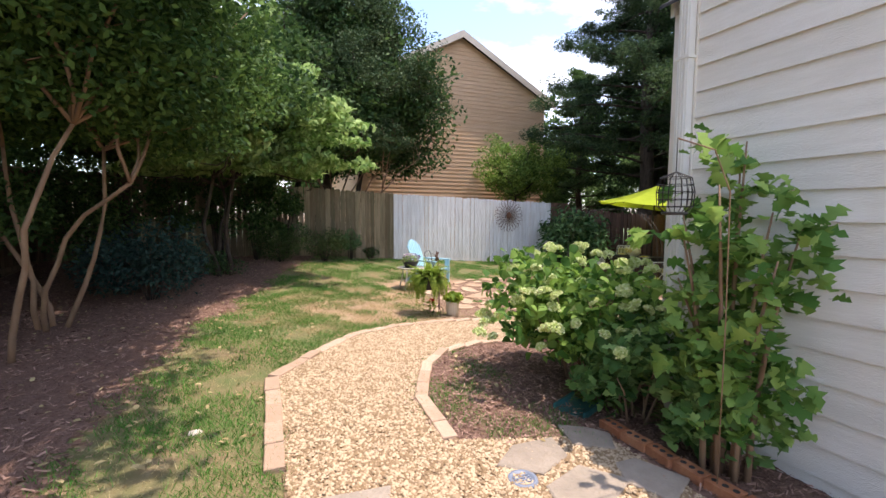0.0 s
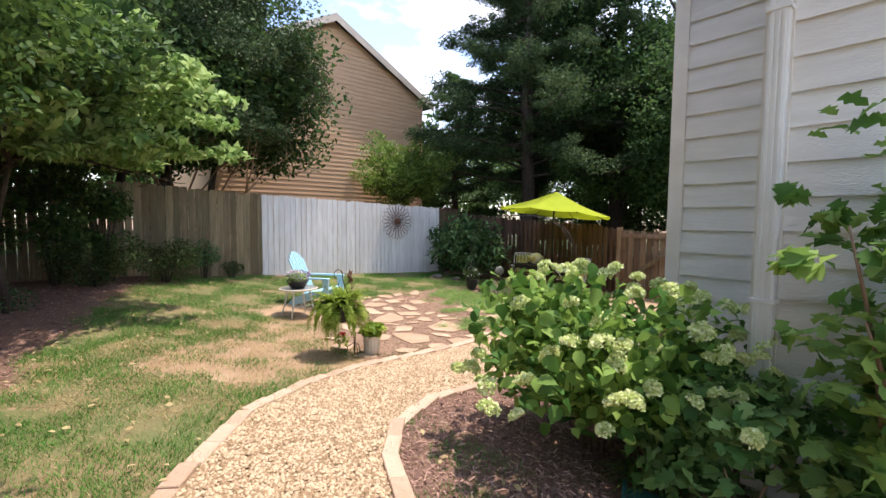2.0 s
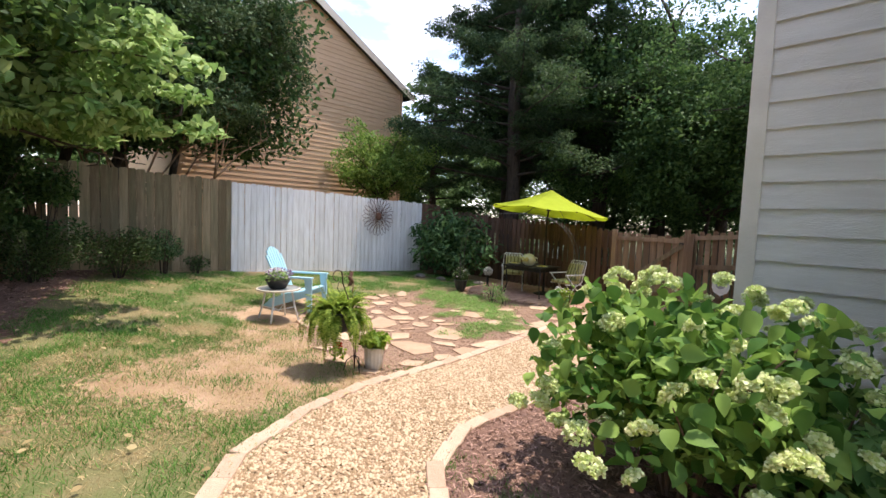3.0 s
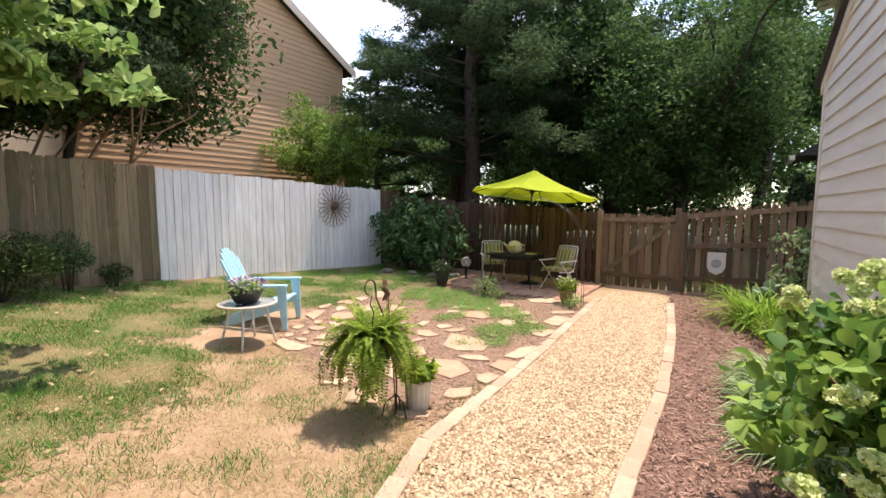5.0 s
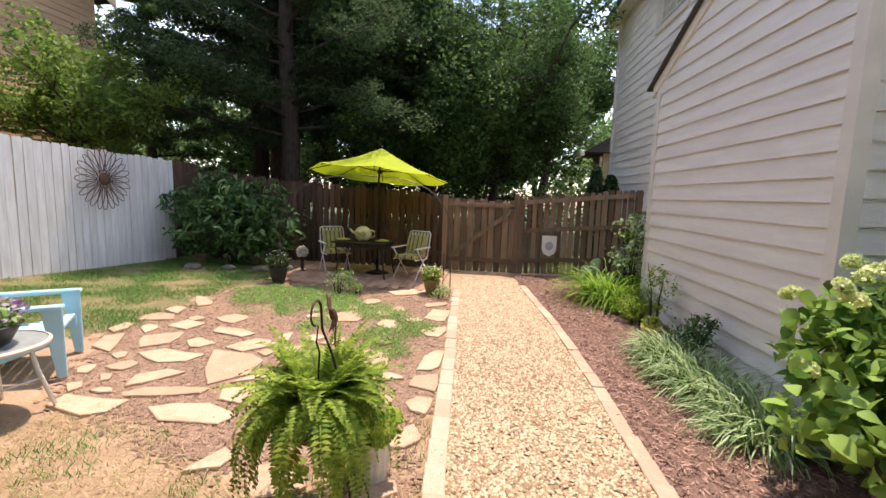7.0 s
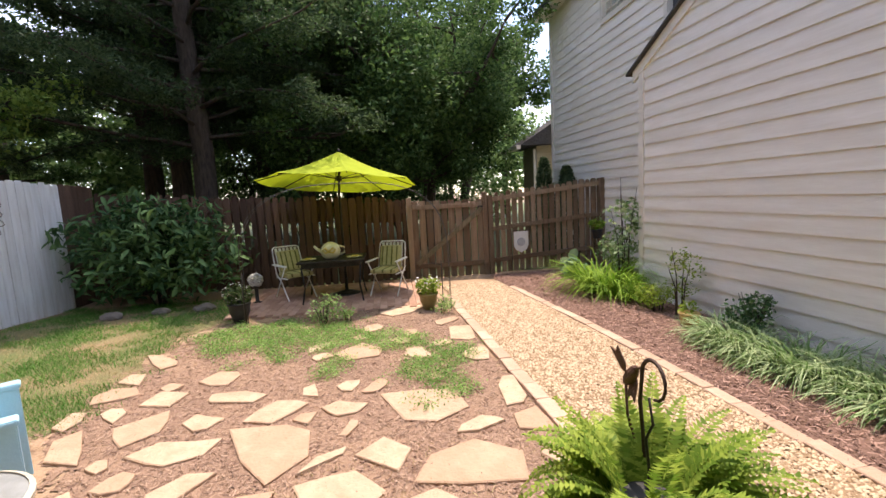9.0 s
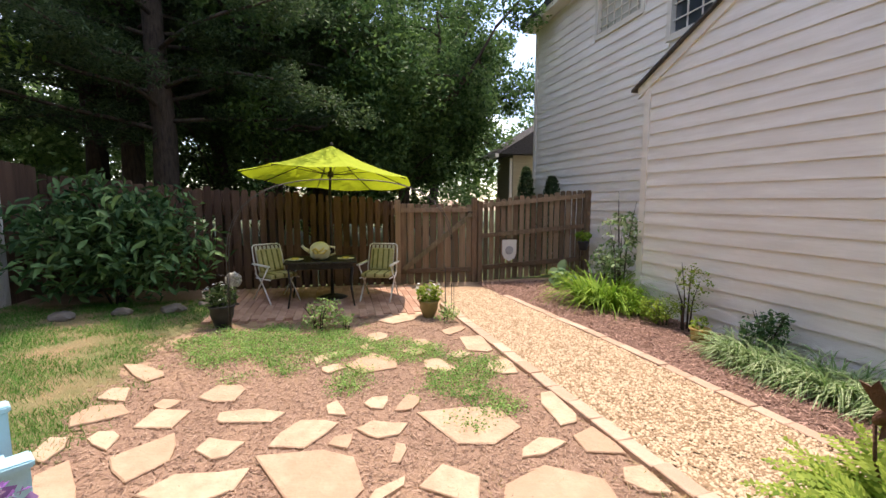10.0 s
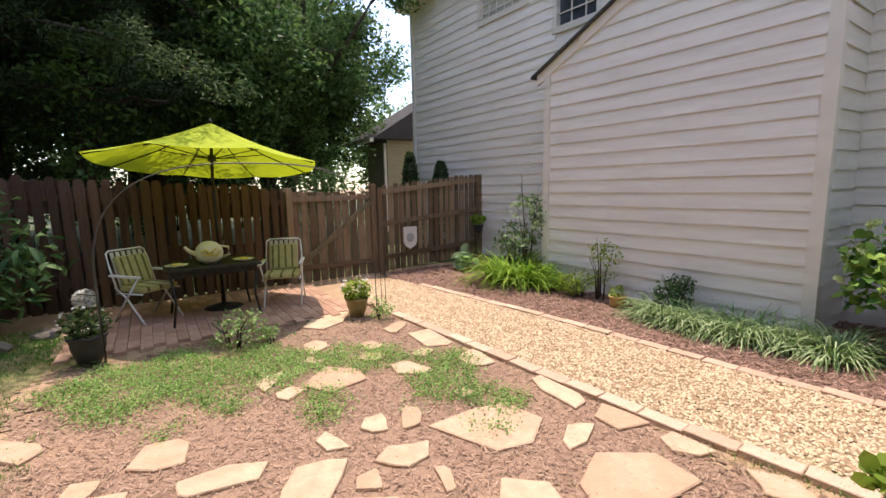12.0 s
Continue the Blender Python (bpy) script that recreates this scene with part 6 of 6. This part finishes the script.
def grass_cover(name, inside, area, n, ln, width, material, label, seed, lean=0.6):
    rg = np.random.default_rng(seed)
    x, y = scatter(rg, inside, *area, n)
    m = len(x)
    a = rg.uniform(0, 6.28, m)
    l = ln * rg.uniform(0.5, 1.3, m)
    p = np.stack([x, y, ground_z(x, y) + 0.002], 1)
    s = np.stack([np.cos(a), np.sin(a), 0 * a], 1) * width
    tip = p + np.stack([rg.normal(size=m) * lean * l, rg.normal(size=m) * lean * l, l], 1)
    v = np.stack([p - s, p + s, tip], 1)
    return tagged(new(name, quads_mesh(name, v, material)), label, "grass", kind="stuff")


def thick(x, y):
    return in_lawn(x, y) & (wob(x, y, 1.9) + 0.5 * wob(y, x, 4.1) > -0.15)


def thin(x, y):
    bare = (np.hypot((x - 2.0) / 2.1, (y - 7.2) / 1.8) < 1)
    return (in_lawn(x, y) | bare) & ~in_path(x, y) & (wob(x, y, 1.9) + 0.5 * wob(y, x, 4.1) < 0.7)


def scrub(x, y):
    bare = (np.hypot((x - 1.9) / 2.2, (y - 7.2) / 1.9) < 1)
    return bare & ~in_path(x, y) & ~in_bed_slabs(x, y) & (wob(x, y, 2.7) + 0.5 * wob(y, x, 5.1) > 0.3)


grass_cover("sparse_grass", scrub, (-0.5, 4.5, 5.0, 9.2), 48000, 0.045, 0.003, L_GRASS, "sparse green tufts on the bare clay", 204)
def bare(x, y):
    return (np.hypot((x - 2.0) / 2.3, (y - 7.1) / 1.9) < 1) & ~in_path(x, y) & ~in_bed_slabs(x, y) & (wob(x, y, 3.3) + 0.4 * wob(y, x, 6.1) > -0.45)


grass_cover("dry_tufts", bare, (-0.5, 4.5, 5.0, 9.2), 70000, 0.022, 0.0028, L_STRAW, "dead straw-coloured tufts on the bare clay", 205, 1.6)
grass_cover("lawn_grass", thick, (-2.4, 9.3, 1.8, 12.7), 520000, 0.042, 0.0028, L_GRASS, "short patchy green lawn grass", 201)
grass_cover("dry_grass", thin, (-2.4, 9.3, 1.8, 12.7), 75000, 0.03, 0.0025, L_STRAW, "thin straw-coloured dry grass", 202, 1.0)


def thyme(x, y):
    m = np.zeros(x.shape, bool)
    for cx, cy, rx, ry in ((6.75, 8.75, 0.65, 0.75), (6.65, 8.0, 0.35, 0.4), (5.35, 6.95, 0.55, 0.30), (5.75, 6.75, 0.35, 0.25), (6.35, 7.55, 0.25, 0.45), (6.85, 9.35, 0.5, 0.3), (6.2, 7.15, 0.25, 0.2), (5.6, 7.95, 0.3, 0.14)):
        m |= np.hypot((x - cx) / rx, (y - cy) / ry) < 1 + 0.5 * wob(x, y, 4.0) + 0.3 * speck(x, y)
    return m & (wob(x, y, 7.0) + 0.6 * wob(y, x, 11.0) > -0.5)


rg = np.random.default_rng(203)
x, y = scatter(rg, thyme, 4.5, 8.0, 6.2, 10.2, 160000)
c = np.stack([x, y, ground_z(x, y) + rg.uniform(0.01, 0.055, len(x))], 1)
tagged(new("creeping_thyme", quads_mesh("creeping_thyme", leaf_quads(c, 0.017, rg, 0, 0.75, 0.6), L_THYME)), "mats of creeping green ground cover among the stones", "ground cover", kind="stuff")


def chips(name, inside, area, n, seed, label, lift, material=M_CHIP, size=1.0):
    rg = np.random.default_rng(seed)
    x, y = scatter(rg, inside, *area, n)
    m = len(x)
    z = ground_z(x, y) + lift + rg.uniform(0.0, 0.014, m)
    a = rg.uniform(0, 6.28, m)
    l, w = rg.uniform(0.012, 0.045, m) * size, rg.uniform(0.003, 0.008, m) * size
    t = np.stack([np.cos(a), np.sin(a), rg.normal(size=m) * 0.22], 1) * l[:, None]
    b = np.stack([-np.sin(a), np.cos(a), rg.normal(size=m) * 0.5], 1) * w[:, None]
    c = np.stack([x, y, z], 1)
    v = np.stack([c - t - b, c + t - b * 0.6, c + t + b * 0.6, c - t + b], 1)
    return tagged(new(name, quads_mesh(name, v, material)), label, "mulch", kind="stuff")


chips("bark_chips", in_bed_left, (-4.6, 3.6, 0.5, 12.7), 46000, 211, "loose dark bark chips under the trees", 0.012, M_CHIP, 0.8)
chips("bark_chips", in_bed_house, (0.9, 10, 0.5, 5.6), 64000, 212, "loose bark chips between path and house", 0.014, M_CHIP, 0.7)
chips("bark_chips", in_bed_slabs, (2.0, 8.2, 6.0, 10.0), 42000, 213, "loose bark chips around the stepping stones", 0.002, M_CHIP_PALE, 0.55)

rg = np.random.default_rng(215)
x, y = scatter(rg, lambda x, y: in_bed_left(x, y) | in_lawn(x, y), -4.2, 3.4, 2.0, 12.4, 900)
c = np.stack([x, y, ground_z(x, y) + 0.035], 1)
tagged(new("fallen_leaves", quads_mesh("fallen_leaves", leaf_quads(c, 0.05, rg, 0, 0.6, 1.2, OVAL), L_STRAW)), "scattered pale fallen leaves on bark and grass", "leaves", kind="stuff")

# pebbles: small jittered domes, bedded in the path
rg = np.random.default_rng(221)
x, y = rg.uniform(0.1, 9.2, 265000), rg.uniform(1.1, 6.6, 265000)
ok = in_path(x, y)
x, y = x[ok], y[ok]
m = len(x)
z = ground_z(x, y) + 0.013 + rg.uniform(0.0, 0.010, m)
base = np.array([(1, 0, -0.4), (0.3, 0.9, -0.3), (-0.8, 0.6, -0.4), (-0.8, -0.6, -0.3), (0.3, -0.9, -0.4), (0.1, 0, 1)])
tri = np.array([(0, 1, 5), (1, 2, 5), (2, 3, 5), (3, 4, 5), (4, 0, 5)])
s = rg.uniform(0.0065, 0.0165, (m, 1, 1))
pts = base[None] * (1 + rg.uniform(-0.25, 0.25, (m, 6, 3))) * s * np.array([1.15, 0.85, 0.6])
a = rg.uniform(0, 6.28, m)
ca, sa = np.cos(a)[:, None], np.sin(a)[:, None]
pts = np.stack([pts[..., 0] * ca - pts[..., 1] * sa, pts[..., 0] * sa + pts[..., 1] * ca, pts[..., 2]], -1) + np.stack([x, y, z], 1)[:, None]
me = bpy.data.meshes.new("gravel")
me.vertices.add(m * 6)
me.vertices.foreach_set("co", pts.astype(np.float32).ravel())
f = (tri[None] + (np.arange(m) * 6)[:, None, None]).reshape(-1, 3)
me.loops.add(f.size)
me.loops.foreach_set("vertex_index", f.astype(np.int32).ravel())
me.polygons.add(len(f))
me.polygons.foreach_set("loop_start", np.arange(0, f.size, 3, dtype=np.int32))
me.update(calc_edges=True)
me.materials.append(M_PEBBLE)
tagged(new("gravel", me), "loose pale golden gravel of the path", "gravel", kind="stuff")
# ---- far trees that close the view ----
def far_tree(x, y, h, r, seed, material):
    rg = np.random.default_rng(seed)
    t = thing("distant_tree", x, y, gz(x, y) - 0.1, "leafy tree in the woods beyond the fences", "tree", "woods")
    part("trunk", tube("trunk", [(0, 0, 0), (0.1, 0.05, h * 0.3), (0.0, 0.1, h * 0.6)], [0.16, 0.13, 0.07], M_BARK, 7), M_BARK, t)
    n = 26
    cen = rg.normal(size=(n, 3))
    cen /= np.linalg.norm(cen, axis=1, keepdims=True)
    cen = cen * rg.uniform(0.3, 0.85, (n, 1)) * np.array([r, r, h * 0.46]) + np.array([0, 0, h * 0.54])
    q = clumps(rg, cen, rg.uniform(0.3, 0.5, n) * r, 120, 0.8, 0.3)
    part("crown", quads_mesh("crown", leaf_quads(q, 0.30, rg, 0.1, 0.6), material), material, t)


rnd = random.Random(3)
k = 0
for i in range(17):
    a = radians(-28 + i * 7.6)
    for rr in (24, 33):
        d = rr + rnd.uniform(-3, 4)
        x, y = 2 + d * math.cos(a), 6 + d * math.sin(a)
        if (2.5 < x < 13.5 and 15 < y < 28) or (14 < x < 23 and y < 4) or (y < 1 and x < 16):
            continue
        far_tree(x, y, rnd.uniform(6, 9.5) + (2.5 if rr > 30 else 0), rnd.uniform(2.4, 3.6), 300 + k, (L_FAR, L_OAK, L_SHADE)[k % 3])
        k += 1
for x, y, h, r in ((-7.5, 4, 8, 3), (-7.8, 9, 9, 3.2), (-7, 15, 9, 3.2), (-3, 16.5, 9, 3), (-7.5, -2, 8, 3)):
    far_tree(x, y, h, r, 340 + k, L_OAK)
    k += 1

far_tree(15.2, 21.5, 9.0, 3.2, 361, L_OAK)
far_tree(13.6, 24.0, 10.0, 3.4, 362, L_FAR)
for k, (x, y) in enumerate(((18.6, 3.6), (19.4, 5.4), (18.4, 7.0), (19.6, 8.8), (18.2, 10.6), (19.0, 12.4), (17.6, 14.4), (16.2, 16.6), (14.2, 19.4))):
    shrub("woodland_shrub", x, y, 2.6, 2.4, 2.3 + 0.5 * (k % 3), 1500, 0.16, (L_FAR, L_OAK, L_SHADE)[k % 3], "leafy undergrowth shrub in the woods beyond the fence", 400 + k, lump=12, stems=5)

for k, (x, y) in enumerate(((23.0, 5.6), (23.6, 8.0), (23.0, 10.6), (23.8, 13.2), (22.6, 15.8), (21.0, 18.4), (18.6, 20.6))):
    shrub("woodland_shrub", x, y, 3.4, 3.2, 4.6 + 0.5 * (k % 3), 2000, 0.20, L_FAR, "tall sunlit undergrowth shrub deep in the woods", 440 + k, lump=14, stems=5)

# ---- pieces of ground, walls and fences ----
def rough_poly(rng, a, b, n):
    ph = rng.uniform(0, 6.28)
    out = []
    for i in range(n):
        w = ph + 2 * math.pi * (i + rng.uniform(-0.3, 0.3)) / n
        f = rng.uniform(0.8, 1.35)
        out.append((a * f * math.cos(w), b * f * math.sin(w)))
    return out


def flagstone(parent, x, y, a, b, deg, rng, material, corners=6, lift=0.02, th=0.06):
    pts = rough_poly(rng, a * 1.08, b * 1.08, corners)
    k = len(pts)
    c, s = math.cos(radians(deg)), math.sin(radians(deg))
    pts = [(px * c - py * s, px * s + py * c) for px, py in pts]
    z = gz(x, y) + lift
    zs = [gz(x + px, y + py) + lift for px, py in pts]
    vs = [(x + px, y + py, zz - th) for (px, py), zz in zip(pts, zs)] + [(x + px, y + py, zz - 0.006) for (px, py), zz in zip(pts, zs)] + [(x + px * 0.955, y + py * 0.955, zz) for (px, py), zz in zip(pts, zs)]
    fs = [tuple(2 * k + i for i in range(k))]
    for i in range(k):
        j = (i + 1) % k
        fs += [(i, j, k + j, k + i), (k + i, k + j, 2 * k + j, 2 * k + i)]
    part("flagstone", mesh_of("flagstone", vs, fs, material), material, parent)


slab_bed = bpy.data.objects["slab_bed"]
rnd = random.Random(11)
# place, half sizes, turn and the seed of its broken outline
STONES_A = [
    (4.27, 8.16, 0.36, 0.24, -140, 198), (4.69, 7.07, 0.32, 0.25, 63, 214), (3.81, 6.86, 0.31, 0.21, 97, 122), (4.03, 7.4, 0.18, 0.14, -156, 92),
    (4.81, 8.26, 0.22, 0.14, 115, 343), (4.3, 8.79, 0.23, 0.13, 104, 103), (4.64, 9.17, 0.24, 0.13, 160, 390), (5.54, 8.94, 0.17, 0.15, 139, 310),
    (5.11, 8.68, 0.23, 0.1, 93, 282), (4.73, 7.73, 0.15, 0.1, 82, 103), (4.26, 6.36, 0.16, 0.12, -170, 165), (3.82, 6.33, 0.13, 0.09, -167, 122),
    (4.74, 6.38, 0.26, 0.09, 177, 162), (4.28, 6.73, 0.16, 0.08, 120, 286), (4.68, 8.78, 0.12, 0.11, 67, 62)]
STONES_B = [
    (5.24, 9.69, 0.16, 0.13, 141, 122), (5.13, 9.25, 0.14, 0.13, -145, 48), (4.4, 9.51, 0.23, 0.09, -147, 165), (4.79, 9.74, 0.13, 0.07, -178, 54),
    (4.87, 9.5, 0.12, 0.07, -147, 214), (4.05, 7.78, 0.16, 0.04, 128, 164), (4.64, 8.01, 0.08, 0.07, 173, 165), (4.42, 7.65, 0.11, 0.04, 163, 62),
    (5.12, 8.06, 0.12, 0.06, -161, 165), (5.15, 7.74, 0.11, 0.09, 159, 14), (5.08, 7.49, 0.14, 0.08, 148, 399), (5.58, 9.73, 0.14, 0.09, -156, 164),
    (5.36, 9.3, 0.08, 0.07, -150, 55), (6.05, 9.71, 0.25, 0.09, -136, 114), (6.01, 7.69, 0.21, 0.21, 93, 90)]
STONES_C = [
    (5.96, 8.1, 0.1, 0.08, 123, 193), (5.82, 7.09, 0.18, 0.11, -148, 122), (5.65, 6.5, 0.19, 0.14, 170, 14), (6.36, 6.52, 0.28, 0.14, 180, 369),
    (6.06, 6.8, 0.11, 0.08, 99, 310), (6.29, 8.15, 0.17, 0.08, 140, 165), (6.54, 7.13, 0.13, 0.09, -157, 262), (6.86, 7.61, 0.17, 0.11, 157, 214),
    (6.91, 6.65, 0.17, 0.09, 127, 87), (6.5, 7.73, 0.1, 0.07, -146, 165), (6.26, 7.24, 0.12, 0.1, 91, 229), (5.15, 6.98, 0.07, 0.06, 107, 369),
    (7.67, 7.16, 0.39, 0.17, 132, 321), (3.89, 8.59, 0.2, 0.09, 154, 165), (3.64, 8.3, 0.26, 0.08, 107, 87)]
STONES_D = [
    (3.7, 7.64, 0.23, 0.14, 73, 90), (3.41, 7.15, 0.2, 0.16, 94, 122), (3.36, 7.85, 0.3, 0.14, 82, 126), (3.53, 8.73, 0.07, 0.05, 111, 210),
    (3.97, 8.97, 0.11, 0.07, 152, 303), (3.74, 8.9, 0.07, 0.04, -137, 62), (4.16, 9.17, 0.07, 0.05, -154, 90), (3.81, 9.15, 0.08, 0.06, -154, 398),
    (3.51, 8.95, 0.08, 0.05, -151, 92), (3.29, 8.62, 0.22, 0.13, 96, 62), (2.84, 7.33, 0.13, 0.08, 160, 384), (2.73, 6.92, 0.15, 0.13, -136, 87),
    (3.32, 6.34, 0.15, 0.1, 160, 395), (2.71, 6.38, 0.14, 0.07, 141, 282)]
for x, y, a, b, deg, seed in STONES_A + STONES_B + STONES_C + STONES_D:
    flagstone(slab_bed, x, y, a, b, deg, random.Random(seed), M_SLAB, 4 + seed % 4)
house_bed = bpy.data.objects["house_bed"]
path = bpy.data.objects["gravel_path"]
for x, y, a, b in ((1.62, 2.28, 0.24, 0.18), (2.10, 2.40, 0.20, 0.16), (1.70, 1.86, 0.30, 0.18), (2.12, 1.84, 0.18, 0.22), (1.5, 1.45, 0.3, 0.2), (2.1, 1.35, 0.25, 0.2), (0.35, 2.05, 0.25, 0.18)):
    flagstone(path, x, y, a, b, 20, rnd, M_SLAB_GREY, 5, 0.03, 0.05)


def kerb(parent, line, side, step, w):
    """Pavers laid end to end along a line."""
    rng = random.Random(len(line))
    for (xa, ya), (xb, yb) in zip(line, line[1:]):
        ln = math.hypot(xb - xa, yb - ya)
        n = max(1, round(ln / step))
        ux, uy = (xb - xa) / ln, (yb - ya) / ln
        for i in range(n):
            l = ln / n - 0.008
            cx, cy = xa + ux * (i + 0.5) * ln / n, ya + uy * (i + 0.5) * ln / n
            o = rng.uniform(-0.006, 0.006)
            me = kerb_mesh(round(l, 2), w)
            ob = part("kerb_paver", me, M_KERB, parent)
            ob.matrix_basis = pose(cx - uy * (side * w / 2 + o), cy + ux * (side * w / 2 + o), gz(cx, cy) + 0.012 + rng.uniform(-0.005, 0.006), rng.uniform(-1.5, 1.5), rng.uniform(-1, 1), math.degrees(math.atan2(uy, ux)) + rng.uniform(-1, 1))


KERBS = {}


def kerb_mesh(l, w):
    if (l, w) not in KERBS:
        bm = boxbm(-l / 2, -w / 2, -0.05, l / 2, w / 2, 0.022)
        bmesh.ops.bevel(bm, geom=[e for e in bm.edges if all(v.co.z > 0 for v in e.verts)], offset=0.006, segments=1, affect="EDGES")
        me = bpy.data.meshes.new("kerb_paver")
        bm.to_mesh(me)
        bm.free()
        me.materials.append(M_KERB)
        KERBS[(l, w)] = me
    return KERBS[(l, w)]


kerb(path, PATH_L[1:], 1, 0.29, 0.12)
kerb(path, PATH_R[2:], -1, 0.29, 0.11)

# patio of small pavers
patio = sheet("patio", poly_in([(7.75, 6.75), (9.95, 6.75), (9.95, 9.75), (7.95, 9.80)]), 7.6, 10.0, 6.6, 9.9, 0.05, 0.010, mat("patio_joint_sand", (0.26, 0.165, 0.12), (0.34, 0.23, 0.165), 30, 0.95))
tagged(patio, "reddish brick paver patio in the shade", "patio", kind="structure")
bm = boxbm(-0.1075, -0.0525, -0.03, 0.1075, 0.0525, 0.02)
bmesh.ops.bevel(bm, geom=[e for e in bm.edges if all(v.co.z > 0 for v in e.verts)], offset=0.003, segments=1, affect="EDGES")
pv = bpy.data.meshes.new("paver")
bm.to_mesh(pv)
bm.free()
pv.materials.append(M_PATIO)
rnd = random.Random(5)
for j in range(27):
    for i in range(10):
        x, y = 7.86 + i * 0.22 + (0.11 if j % 2 else 0), 6.82 + j * 0.11
        if x < 9.95:
            ob = part("paver", pv, M_PATIO, patio)
            ob.matrix_basis = pose(x, y, gz(x, y) + 0.012 + rnd.uniform(-0.002, 0.002), rnd.uniform(-0.7, 0.7), rnd.uniform(-0.7, 0.7), rnd.uniform(-0.6, 0.6))

# cored bricks that edge the bed by the house
for k in range(7):
    x, y = 2.40 + 0.012 * k, 2.42 - 0.205 * k
    b = thing("cored_brick", x, y, gz(x, y) + 0.012, "red cored brick lying as bed edging", "brick", "bed edging bricks", rz=90 + 6 * math.sin(2 * k))
    bm = boxbm(-0.098, -0.05, 0.0, 0.098, 0.05, 0.062, 0.004)
    part("body", bm, M_BRICK, b)
    # solid brick: dark discs on its top stand for the shade inside the cores
    for u in (-0.06, 0.0, 0.06):
        part("core_shade_disc", lathe([(0.019, 0.058), (0.019, 0.0635)], 12), M_DARKPOT, b).location = (u, 0, 0)

lay_boards()
lay_fence()
